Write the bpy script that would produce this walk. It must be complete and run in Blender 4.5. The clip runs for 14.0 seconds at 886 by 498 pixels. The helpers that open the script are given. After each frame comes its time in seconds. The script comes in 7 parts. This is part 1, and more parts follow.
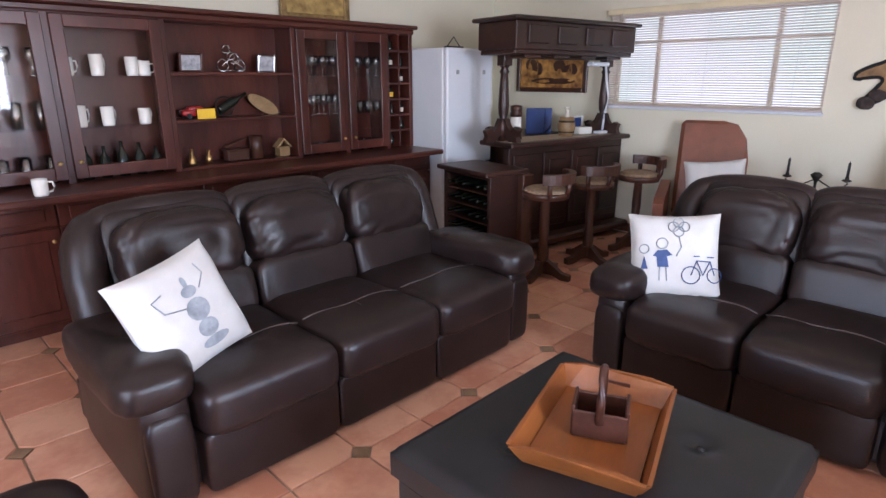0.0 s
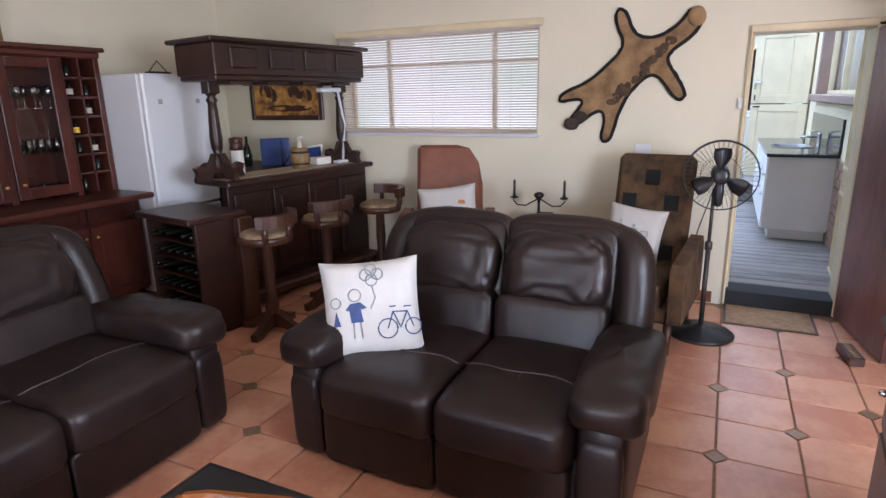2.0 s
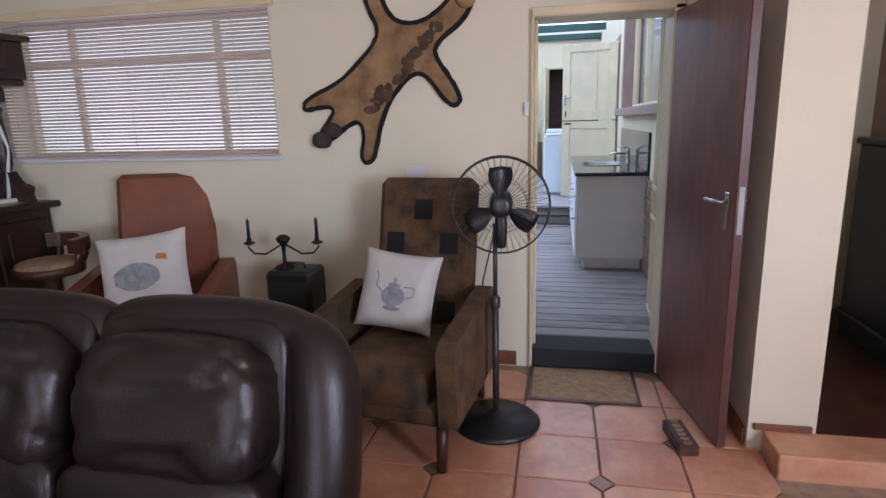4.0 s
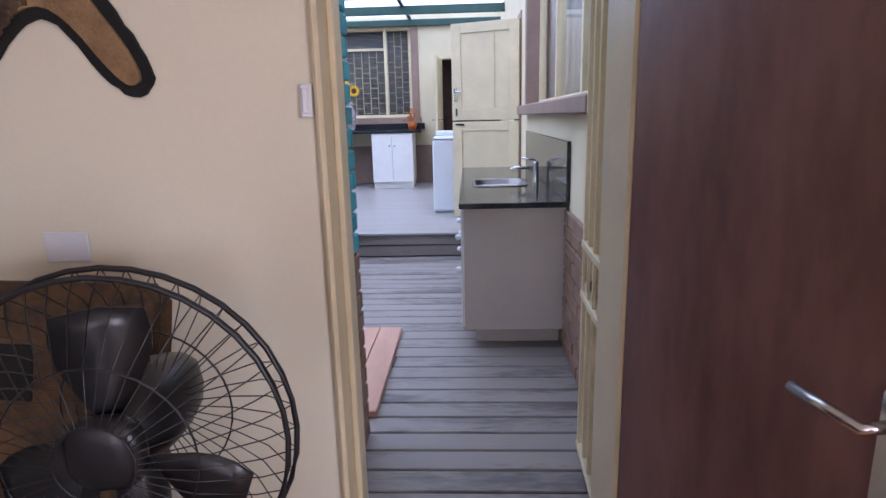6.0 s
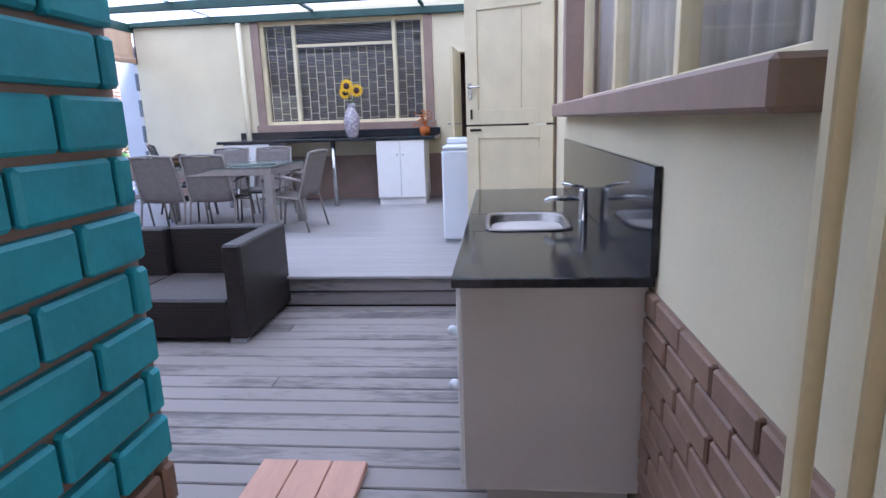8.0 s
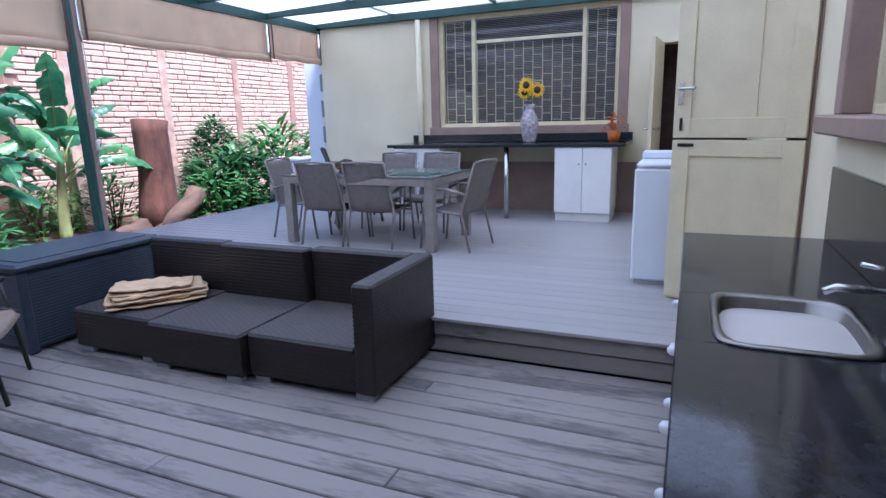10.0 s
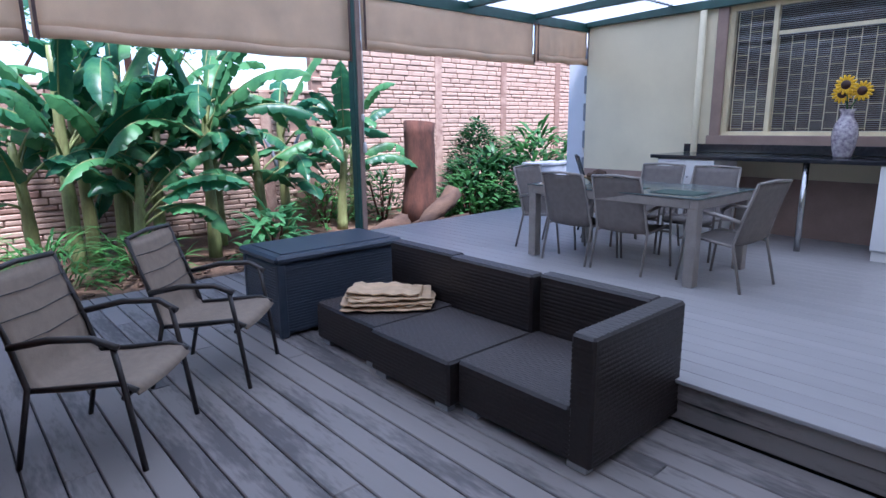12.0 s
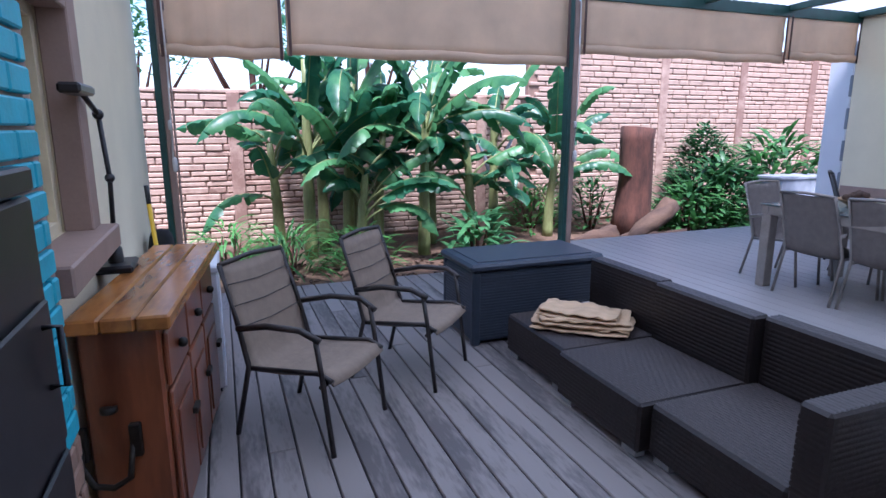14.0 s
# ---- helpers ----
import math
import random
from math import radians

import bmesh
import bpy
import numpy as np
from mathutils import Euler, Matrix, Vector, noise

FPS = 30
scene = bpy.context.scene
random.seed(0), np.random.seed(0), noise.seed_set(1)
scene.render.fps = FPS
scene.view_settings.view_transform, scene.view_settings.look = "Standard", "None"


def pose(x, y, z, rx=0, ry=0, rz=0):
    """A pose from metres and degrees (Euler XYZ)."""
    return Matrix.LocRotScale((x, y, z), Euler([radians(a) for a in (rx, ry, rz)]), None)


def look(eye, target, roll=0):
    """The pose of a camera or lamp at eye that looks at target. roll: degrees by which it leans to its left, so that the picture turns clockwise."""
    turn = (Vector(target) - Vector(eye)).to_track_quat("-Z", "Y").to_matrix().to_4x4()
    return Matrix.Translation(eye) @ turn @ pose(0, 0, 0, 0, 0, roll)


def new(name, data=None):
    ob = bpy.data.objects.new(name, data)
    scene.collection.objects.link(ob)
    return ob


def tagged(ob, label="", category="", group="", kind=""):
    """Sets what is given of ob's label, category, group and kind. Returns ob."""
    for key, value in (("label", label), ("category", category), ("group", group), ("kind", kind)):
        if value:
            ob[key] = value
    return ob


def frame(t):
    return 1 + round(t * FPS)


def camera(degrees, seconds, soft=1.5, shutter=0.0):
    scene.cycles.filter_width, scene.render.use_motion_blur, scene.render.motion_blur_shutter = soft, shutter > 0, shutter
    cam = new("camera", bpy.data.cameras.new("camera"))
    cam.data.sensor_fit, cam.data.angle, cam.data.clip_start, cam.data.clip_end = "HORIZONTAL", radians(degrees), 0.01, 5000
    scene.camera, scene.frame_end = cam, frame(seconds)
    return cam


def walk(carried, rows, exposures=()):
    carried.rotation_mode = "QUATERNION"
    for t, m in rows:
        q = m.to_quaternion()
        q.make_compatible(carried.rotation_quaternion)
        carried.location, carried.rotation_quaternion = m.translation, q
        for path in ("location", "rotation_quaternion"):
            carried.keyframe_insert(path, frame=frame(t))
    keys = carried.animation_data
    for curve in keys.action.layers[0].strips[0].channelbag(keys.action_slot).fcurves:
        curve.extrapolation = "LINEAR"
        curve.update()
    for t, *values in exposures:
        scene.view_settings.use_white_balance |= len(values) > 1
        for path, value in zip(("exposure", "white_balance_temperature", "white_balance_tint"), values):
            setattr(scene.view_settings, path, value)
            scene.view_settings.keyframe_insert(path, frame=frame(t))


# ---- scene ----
cam = camera(74.8, 14.0)
PATH = [
    (0, (0.127, 0.747, 1.603), (1.493, 2.092, 1.031), 0.0),
    (0.5, (0.293, 0.698, 1.607), (1.787, 1.899, 1.037), -0.2),
    (1, (0.498, 0.617, 1.622), (2.077, 1.708, 1.061), -0.6),
    (1.5, (0.686, 0.544, 1.617), (2.343, 1.526, 1.078), -0.9),
    (2, (0.939, 0.512, 1.632), (2.68, 1.357, 1.125), -1.1),
    (2.5, (1.21, 0.479, 1.614), (3.027, 1.169, 1.141), -1.2),
    (3, (1.579, 0.392, 1.523), (3.45, 0.953, 1.092), -1.2),
    (3.5, (1.977, 0.326, 1.514), (3.871, 0.797, 1.077), -1.5),
    (4, (2.431, 0.26, 1.496), (4.345, 0.648, 1.064), -1.5),
    (4.2, (2.596, 0.246, 1.472), (4.521, 0.586, 1.048), -1.7),
    (6.3, (4.67, 0.018, 1.509), (6.618, 0.103, 1.06), -1.4),
    (6.5, (4.827, -0.013, 1.489), (6.776, 0.079, 1.048), -1.5),
    (7, (5.23, -0.051, 1.485), (7.179, 0.055, 1.046), -1.6),
    (7.2, (5.383, -0.049, 1.478), (7.332, 0.056, 1.041), -1.7),
    (9.5, (6.673, 0.067, 1.597), (8.529, 0.669, 1.158), -1.7),
    (10, (6.858, 0.114, 1.605), (8.653, 0.882, 1.171), -1.5),
    (10.5, (7.03, 0.176, 1.62), (8.736, 1.127, 1.191), -1.3),
    (11, (7.158, 0.22, 1.636), (8.755, 1.345, 1.211), -1.0),
    (11.5, (7.279, 0.252, 1.656), (8.744, 1.547, 1.235), -0.9),
    (12, (7.347, 0.289, 1.669), (8.642, 1.755, 1.25), -0.7),
    (12.5, (7.393, 0.307, 1.681), (8.515, 1.909, 1.264), -0.4),
    (13, (7.419, 0.323, 1.691), (8.382, 2.026, 1.278), -0.3),
    (13.5, (7.444, 0.331, 1.72), (8.269, 2.105, 1.307), -0.2),
    (14, (7.49, 0.379, 1.728), (8.182, 2.21, 1.318), -0.1),
]
walk(cam, [(t, look(eye, target, roll)) for t, eye, target, roll in PATH],
     exposures=[(0, 2.8, 5200, 14), (2.0, 2.65, 5400, 14), (4.2, 2.1, 5450, 18), (6.3, 2.05, 5650, 25), (7.2, 2.1, 5650, 25), (9.3, 1.75, 5550, 23), (10.5, 1.5, 5400, 22), (12, 1.3, 5400, 22), (14, 1.25, 5450, 25)])

# ---- world, sun, large lights ----
world = bpy.data.worlds.new("sky")
scene.world = world
world.use_nodes = True
wn = world.node_tree.nodes
sky = wn.new("ShaderNodeTexSky")
sky.sky_type, sky.sun_disc, sky.sun_elevation, sky.sun_rotation = "NISHITA", False, radians(52), radians(200)
world.node_tree.links.new(sky.outputs[0], wn["Background"].inputs[0])
wn["Background"].inputs[1].default_value = 0.15


def lamp(name, kind, m, power, colour=(1, 1, 1), size=(1, 1), angle=0.5):
    d = bpy.data.lights.new(name, kind)
    d.energy, d.color = power, colour
    if kind == "AREA":
        d.shape, d.size, d.size_y = "RECTANGLE", size[0], size[1]
    if kind == "SUN":
        d.angle = radians(angle)
    ob = new(name, d)
    ob.matrix_world = m
    return ob


lamp("sun", "SUN", look((0, 0, 10), (1.6, 4.4, 0)), 5.0, (1, 0.97, 0.93), angle=12)
# fill lamps added in made-up, unseen openings behind the walker
lamp("garden_door_light", "AREA", look((-2.42, 1.2, 1.1), (3, 1.6, 0.9)), 15, (1, 0.97, 0.96), (1.9, 2.0))
lamp("side_window_light", "AREA", look((1.2, -2.42, 1.6), (1.6, 3, 0.8)), 30, (1, 0.98, 0.97), (1.9, 1.1))


# ---- materials ----
def material(name, c, rough=0.6, var=0.15, scale=6.0, bump=0.1, fine=60.0, metal=0.0, c2=None, stretch=(1, 1, 1), rnd=0.0, coat=0.0, spec=0.5, rough_var=0.1):
    m = bpy.data.materials.new(name)
    m.use_nodes = True
    n, l = m.node_tree.nodes, m.node_tree.links
    p = n["Principled BSDF"]
    co = n.new("ShaderNodeTexCoord")
    mp = n.new("ShaderNodeMapping")
    mp.inputs["Scale"].default_value = stretch
    l.new(co.outputs["Object"], mp.inputs[0])
    a, b = n.new("ShaderNodeTexNoise"), n.new("ShaderNodeTexNoise")
    a.inputs["Scale"].default_value, a.inputs["Detail"].default_value = scale, 5
    b.inputs["Scale"].default_value, b.inputs["Detail"].default_value = fine, 4
    l.new(mp.outputs[0], a.inputs["Vector"])
    l.new(mp.outputs[0], b.inputs["Vector"])
    r = n.new("ShaderNodeValToRGB")
    lo = c2 if c2 else tuple(v * (1 - var) for v in c)
    hi = c if c2 else tuple(min(1, v * (1 + var)) for v in c)
    r.color_ramp.elements[0].position, r.color_ramp.elements[1].position = 0.3, 0.7
    r.color_ramp.elements[0].color, r.color_ramp.elements[1].color = (*lo, 1), (*hi, 1)
    add = n.new("ShaderNodeMath")
    add.operation = "MULTIPLY_ADD"
    l.new(b.outputs[0], add.inputs[0])
    add.inputs[1].default_value = 0.35
    l.new(a.outputs[0], add.inputs[2])
    sub = n.new("ShaderNodeMath")
    sub.operation = "SUBTRACT"
    sub.inputs[1].default_value = 0.17
    l.new(add.outputs[0], sub.inputs[0])
    last = sub
    if rnd:
        oi = n.new("ShaderNodeObjectInfo")
        k = n.new("ShaderNodeMath")
        k.operation = "MULTIPLY_ADD"
        l.new(oi.outputs["Random"], k.inputs[0])
        k.inputs[1].default_value = rnd
        l.new(sub.outputs[0], k.inputs[2])
        k2 = n.new("ShaderNodeMath")
        k2.operation = "SUBTRACT"
        l.new(k.outputs[0], k2.inputs[0])
        k2.inputs[1].default_value = rnd / 2
        last = k2
        va = n.new("ShaderNodeVectorMath")
        l.new(co.outputs["Object"], va.inputs[0])
        sc = n.new("ShaderNodeMath")
        sc.operation = "MULTIPLY"
        l.new(oi.outputs["Random"], sc.inputs[0])
        sc.inputs[1].default_value = 57.0
        l.new(sc.outputs[0], va.inputs[1])
        l.new(va.outputs[0], mp.inputs[0])
    l.new(last.outputs[0], r.inputs[0])
    l.new(r.outputs[0], p.inputs["Base Color"])
    p.inputs["Metallic"].default_value = metal
    rr = n.new("ShaderNodeMath")
    rr.operation = "MULTIPLY_ADD"
    l.new(a.outputs[0], rr.inputs[0])
    rr.inputs[1].default_value = rough_var
    rr.inputs[2].default_value = rough - rough_var / 2
    l.new(rr.outputs[0], p.inputs["Roughness"])
    p.inputs["Coat Weight"].default_value = coat
    p.inputs["Coat Roughness"].default_value = 0.15
    p.inputs["Specular IOR Level"].default_value = spec
    if bump:
        bp = n.new("ShaderNodeBump")
        bp.inputs["Strength"].default_value = bump
        bp.inputs["Distance"].default_value = 0.01
        l.new(add.outputs[0], bp.inputs["Height"])
        l.new(bp.outputs[0], p.inputs["Normal"])
    return m


def glass(name, c=(1, 1, 1), rough=0.02, gloss=0.02):
    m = bpy.data.materials.new(name)
    m.use_nodes = True
    n, l = m.node_tree.nodes, m.node_tree.links
    n.remove(n["Principled BSDF"])
    t, g, x, f = n.new("ShaderNodeBsdfTransparent"), n.new("ShaderNodeBsdfGlossy"), n.new("ShaderNodeMixShader"), n.new("ShaderNodeLayerWeight")
    pw, ad = n.new("ShaderNodeMath"), n.new("ShaderNodeMath")
    pw.operation, ad.operation = "POWER", "MULTIPLY_ADD"
    pw.inputs[1].default_value, ad.inputs[1].default_value, ad.inputs[2].default_value = 4.0, 0.4, gloss
    t.inputs[0].default_value = (*c, 1)
    g.inputs["Roughness"].default_value = rough
    f.inputs[0].default_value = 0.5
    l.new(f.outputs[1], pw.inputs[0])
    l.new(pw.outputs[0], ad.inputs[0])
    l.new(ad.outputs[0], x.inputs[0])
    l.new(t.outputs[0], x.inputs[1])
    l.new(g.outputs[0], x.inputs[2])
    l.new(x.outputs[0], n["Material Output"].inputs[0])
    return m


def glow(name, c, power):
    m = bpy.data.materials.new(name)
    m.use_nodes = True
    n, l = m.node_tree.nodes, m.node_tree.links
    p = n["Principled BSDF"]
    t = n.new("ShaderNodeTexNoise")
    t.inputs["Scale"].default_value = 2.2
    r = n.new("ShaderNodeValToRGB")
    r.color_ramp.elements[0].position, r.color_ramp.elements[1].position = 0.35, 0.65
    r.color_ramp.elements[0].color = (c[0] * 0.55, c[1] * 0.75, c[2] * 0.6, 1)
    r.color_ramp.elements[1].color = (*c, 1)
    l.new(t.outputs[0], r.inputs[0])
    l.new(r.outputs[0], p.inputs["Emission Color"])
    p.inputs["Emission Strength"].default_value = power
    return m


M_WALL = material("cream_wall_paint", (0.74, 0.695, 0.545), 0.7, 0.04, 1.5, 0.05, 90)
M_CEIL = material("ceiling_paint", (0.8, 0.77, 0.7), 0.8, 0.03, 2, 0.03)
M_TILE = material("terracotta_tile", (0.66, 0.36, 0.22), 0.34, 0.2, 5, 0.03, 30, c2=(0.50, 0.22, 0.13), rnd=0.35)
M_DIA = material("diamond_tile_brown", (0.25, 0.16, 0.09), 0.4, 0.2, 12, 0.05, rnd=0.3)
M_GROUT = material("tile_grout", (0.33, 0.24, 0.17), 0.9, 0.2, 20, 0.2)
M_LEATHER = material("dark_brown_leather", (0.017, 0.0095, 0.0085), 0.35, 0.25, 8, 0.3, 230, spec=0.4, rough_var=0.06)
M_BLACKLEATHER = material("black_leather", (0.012, 0.012, 0.013), 0.36, 0.25, 8, 0.12, 180)
M_STITCH = material("leather_seam", (0.05, 0.036, 0.032), 0.45, 0.1, 20)
M_MAHOG = material("mahogany_wood", (0.095, 0.026, 0.016), 0.3, 0.3, 5, 0.06, 40, c2=(0.045, 0.012, 0.009), stretch=(1, 1, 0.15))
M_MAHOGX = material("mahogany_wood_rail", (0.09, 0.025, 0.015), 0.3, 0.3, 5, 0.06, 40, c2=(0.042, 0.012, 0.009), stretch=(0.12, 1, 1))
M_DARKWOOD = material("dark_bar_wood", (0.045, 0.017, 0.011), 0.38, 0.3, 5, 0.08, 40, c2=(0.018, 0.008, 0.006), stretch=(0.2, 1, 1))
M_BARTOP = material("worn_bar_top", (0.42, 0.32, 0.2), 0.4, 0.2, 6, 0.05, stretch=(0.2, 1, 1))
M_STOOL = material("stool_wood", (0.06, 0.023, 0.013), 0.35, 0.3, 6, 0.06)
M_STOOLSEAT = material("stool_seat_cloth", (0.25, 0.17, 0.1), 0.85, 0.2, 30, 0.3)
M_WHITE = material("white_enamel", (0.74, 0.76, 0.8), 0.3, 0.03, 3, 0.01)
M_GREYPLASTIC = material("grey_plastic", (0.35, 0.35, 0.36), 0.5, 0.1)
M_BLACK = material("black_plastic", (0.015, 0.015, 0.017), 0.35, 0.2, 8, 0.02)
M_CHROME = material("brushed_steel", (0.6, 0.6, 0.6), 0.25, 0.08, 20, 0.02, metal=1.0)
M_BRASS = material("brass", (0.7, 0.5, 0.2), 0.3, 0.1, 20, 0.02, metal=1.0)
M_SINK = material("satin_sink_steel", (0.24, 0.225, 0.21), 0.33, 0.1, 25, 0.03, metal=1.0)
M_IRON = material("wrought_iron", (0.03, 0.025, 0.02), 0.5, 0.3, 30, 0.1, metal=0.6)
M_GLASS = glass("clear_glass")
M_TUMBLER = glass("tumbler_glass", (0.84, 0.88, 0.92), 0.12, 0.3)
M_CHINA = material("white_china", (0.8, 0.78, 0.72), 0.2, 0.04)
M_LINEN = material("white_linen", (0.57, 0.55, 0.52), 0.85, 0.06, 10, 0.25, 200)
M_PRINTGREY = material("grey_print", (0.27, 0.29, 0.31), 0.85, 0.25, 25)
M_PRINTBLUE = material("blue_print", (0.05, 0.08, 0.2), 0.85, 0.2, 25)
M_PRINTORANGE = material("orange_print", (0.45, 0.17, 0.05), 0.85, 0.2, 25)
M_TRAY = material("honey_wood_tray", (0.21, 0.068, 0.015), 0.3, 0.25, 6, 0.05, stretch=(0.2, 1, 1))
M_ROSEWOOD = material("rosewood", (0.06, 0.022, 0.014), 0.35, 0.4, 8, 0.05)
M_BLIND = material("venetian_slat", (0.66, 0.56, 0.54), 0.45, 0.03, 4, 0.01)
M_CREAMFRAME = material("cream_gloss_paint", (0.74, 0.64, 0.42), 0.35, 0.08, 4, 0.04)
M_DOORWOOD = material("varnished_door_veneer", (0.25, 0.12, 0.105), 0.36, 0.3, 4.5, 0.08, 30, c2=(0.115, 0.047, 0.043), stretch=(1, 1, 0.35))
M_DOOREDGE = material("red_door_edge", (0.085, 0.026, 0.02), 0.4, 0.3, 5, 0.05)
M_SKIRT = material("wood_skirting", (0.2, 0.075, 0.04), 0.4, 0.25, 6, 0.05)
M_FUR = material("golden_fur", (0.36, 0.23, 0.11), 0.95, 0.4, 9, 0.9, 160, c2=(0.17, 0.10, 0.05))
M_FURDARK = material("dark_fur", (0.05, 0.035, 0.03), 0.95, 0.4, 25, 0.8, 160)
M_FURMID = material("brown_fur_stripe", (0.12, 0.075, 0.04), 0.95, 0.5, 14, 0.8, 160, c2=(0.045, 0.03, 0.02))
M_FELT = material("black_felt", (0.012, 0.012, 0.012), 0.95, 0.2, 30, 0.3)
M_BROWNLEATHER = material("tan_brown_leather", (0.19, 0.062, 0.03), 0.4, 0.2, 6, 0.1, 120)
M_TAPESTRY = material("brown_tapestry", (0.135, 0.075, 0.032), 0.9, 0.4, 9, 0.4, 90, c2=(0.03, 0.02, 0.014))
M_MAT = material("coir_doormat", (0.36, 0.24, 0.14), 0.95, 0.25, 30, 0.8, 200)
M_GOLDFRAME = material("gilt_frame", (0.3, 0.2, 0.08), 0.4, 0.3, 20, 0.1, metal=0.5)
M_PAINTING = material("amber_painting", (0.62, 0.33, 0.08), 0.5, 0.4, 9, 0.05, 25, c2=(0.1, 0.035, 0.012))
M_PAINTING2 = material("ochre_print", (0.55, 0.38, 0.12), 0.5, 0.4, 11, 0.05, 25, c2=(0.22, 0.13, 0.04))
M_PAPER = material("printed_card", (0.6, 0.6, 0.62), 0.5, 0.4, 25, 0.0, 60, c2=(0.25, 0.25, 0.27))
M_BLUEBOOK = material("blue_book_cloth", (0.03, 0.06, 0.22), 0.5, 0.2)
M_BOTTLE = material("dark_bottle_glass", (0.012, 0.014, 0.01), 0.08, 0.2)
M_LABEL = material("paper_label", (0.6, 0.55, 0.45), 0.6, 0.2, 30)
M_RED = material("red_lacquer", (0.3, 0.02, 0.02), 0.3, 0.2)
M_YELLOW = material("yellow_plastic", (0.8, 0.5, 0.02), 0.4, 0.1)
M_BARREL = material("barrel_wood", (0.26, 0.16, 0.07), 0.5, 0.25, 10, 0.1)
# outside
M_OUTWALL = material("outside_cream_plaster", (0.72, 0.64, 0.45), 0.75, 0.06, 1.8, 0.15, 120)
M_TRIM = material("brown_outside_paint", (0.30, 0.205, 0.165), 0.6, 0.12, 5, 0.15)
M_BROWNBRICK = material("brown_painted_brick", (0.27, 0.165, 0.115), 0.6, 0.15, 9, 0.3, 60, rnd=0.2)
M_TEALBRICK = material("turquoise_painted_brick", (0.025, 0.37, 0.47), 0.5, 0.15, 9, 0.3, 60, rnd=0.2)
M_DECK = material("composite_deck_board", (0.265, 0.232, 0.215), 0.58, 0.2, 4.0, 0.2, 50, c2=(0.12, 0.105, 0.1), stretch=(1, 0.2, 1), rnd=0.1)
# finely ribbed; paler than the lower boards, skylight put into the colour
M_DECKUP = material("ribbed_deck_board", (0.34, 0.32, 0.31), 0.42, 0.08, 2.5, 0.12, 90, stretch=(1, 0.05, 1), rnd=0.06)
M_DECKGROOVE = material("deck_joist_black", (0.02, 0.02, 0.022), 0.8, 0.2)
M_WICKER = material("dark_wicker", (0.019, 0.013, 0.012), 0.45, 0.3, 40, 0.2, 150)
# lit copy of the wicker: light from above put into the seat colour
M_WICKERLIT = material("wicker_seat", (0.05, 0.039, 0.036), 0.5, 0.3, 60, 0.3, 200)
M_BOX = material("blue_grey_resin", (0.03, 0.04, 0.058), 0.45, 0.15, 20, 0.1)
M_BLANKET = material("beige_blanket", (0.58, 0.40, 0.24), 0.95, 0.12, 12, 0.5, 220)
M_SLING = material("taupe_sling_fabric", (0.25, 0.19, 0.14), 0.8, 0.1, 20, 0.3, 260)
M_ALU = material("bronze_aluminium", (0.05, 0.043, 0.04), 0.4, 0.2, 10, 0.03, metal=0.3)
M_ALULIGHT = material("taupe_aluminium", (0.30, 0.265, 0.24), 0.4, 0.12, 10, 0.03, metal=0.3)
M_SLINGGREY = material("grey_sling_fabric", (0.17, 0.145, 0.13), 0.75, 0.12, 20, 0.3, 260)
M_GRANITE = material("dark_granite", (0.014, 0.015, 0.018), 0.1, 0.5, 30, 0.0, 160, c2=(0.035, 0.037, 0.043), spec=0.3, rough_var=0.06)
M_MELAMINE = material("pale_melamine", (0.55, 0.5, 0.46), 0.5, 0.05, 3, 0.02)
M_WHITEDOOR = material("white_cupboard_paint", (0.8, 0.78, 0.76), 0.45, 0.03)
M_STABLE = material("cream_door_paint", (0.66, 0.57, 0.38), 0.45, 0.07, 4, 0.06)
M_GREENSTEEL = material("green_steel_paint", (0.012, 0.055, 0.045), 0.45, 0.2, 8, 0.03)
M_CANVAS = material("cream_canvas", (0.80, 0.62, 0.45), 0.9, 0.1, 2.5, 0.3, 200)
M_GARDENWALL = material("precast_stone_brick", (0.43, 0.30, 0.23), 0.85, 0.3, 6, 0.5, 40, c2=(0.23, 0.135, 0.10), rnd=0.5)
M_MORTAR = material("precast_mortar", (0.24, 0.15, 0.11), 0.95, 0.25, 8, 0.4)
M_SOIL = material("mulch_soil", (0.11, 0.065, 0.04), 0.95, 0.5, 14, 0.9, 90)
M_LEAF = material("banana_leaf", (0.085, 0.25, 0.095), 0.38, 0.3, 4, 0.1, 40, c2=(0.025, 0.125, 0.065), rnd=0.6)
M_LEAFDARK = material("shrub_leaf", (0.08, 0.25, 0.06), 0.45, 0.35, 5, 0.1, 40, c2=(0.02, 0.075, 0.025), rnd=0.5)
M_STEM = material("banana_stem", (0.26, 0.31, 0.12), 0.5, 0.3, 6, 0.3, 40, c2=(0.12, 0.12, 0.045), stretch=(1, 1, 0.3))
M_BARK = material("stump_bark", (0.11, 0.042, 0.026), 0.9, 0.4, 8, 0.8, 50, c2=(0.04, 0.016, 0.011), stretch=(1, 1, 0.3))
M_LOGWOOD = material("weathered_log", (0.115, 0.066, 0.04), 0.85, 0.35, 6, 0.9, 50, c2=(0.045, 0.024, 0.016), stretch=(0.3, 1, 1))
M_GREYBLOCK = material("grey_planter_block", (0.24, 0.26, 0.29), 0.8, 0.15, 8, 0.3)
M_WORKBENCH = material("oiled_hardwood", (0.25, 0.075, 0.03), 0.3, 0.35, 6, 0.08, 40, c2=(0.10, 0.027, 0.012), stretch=(1, 1, 0.2), coat=0.2)
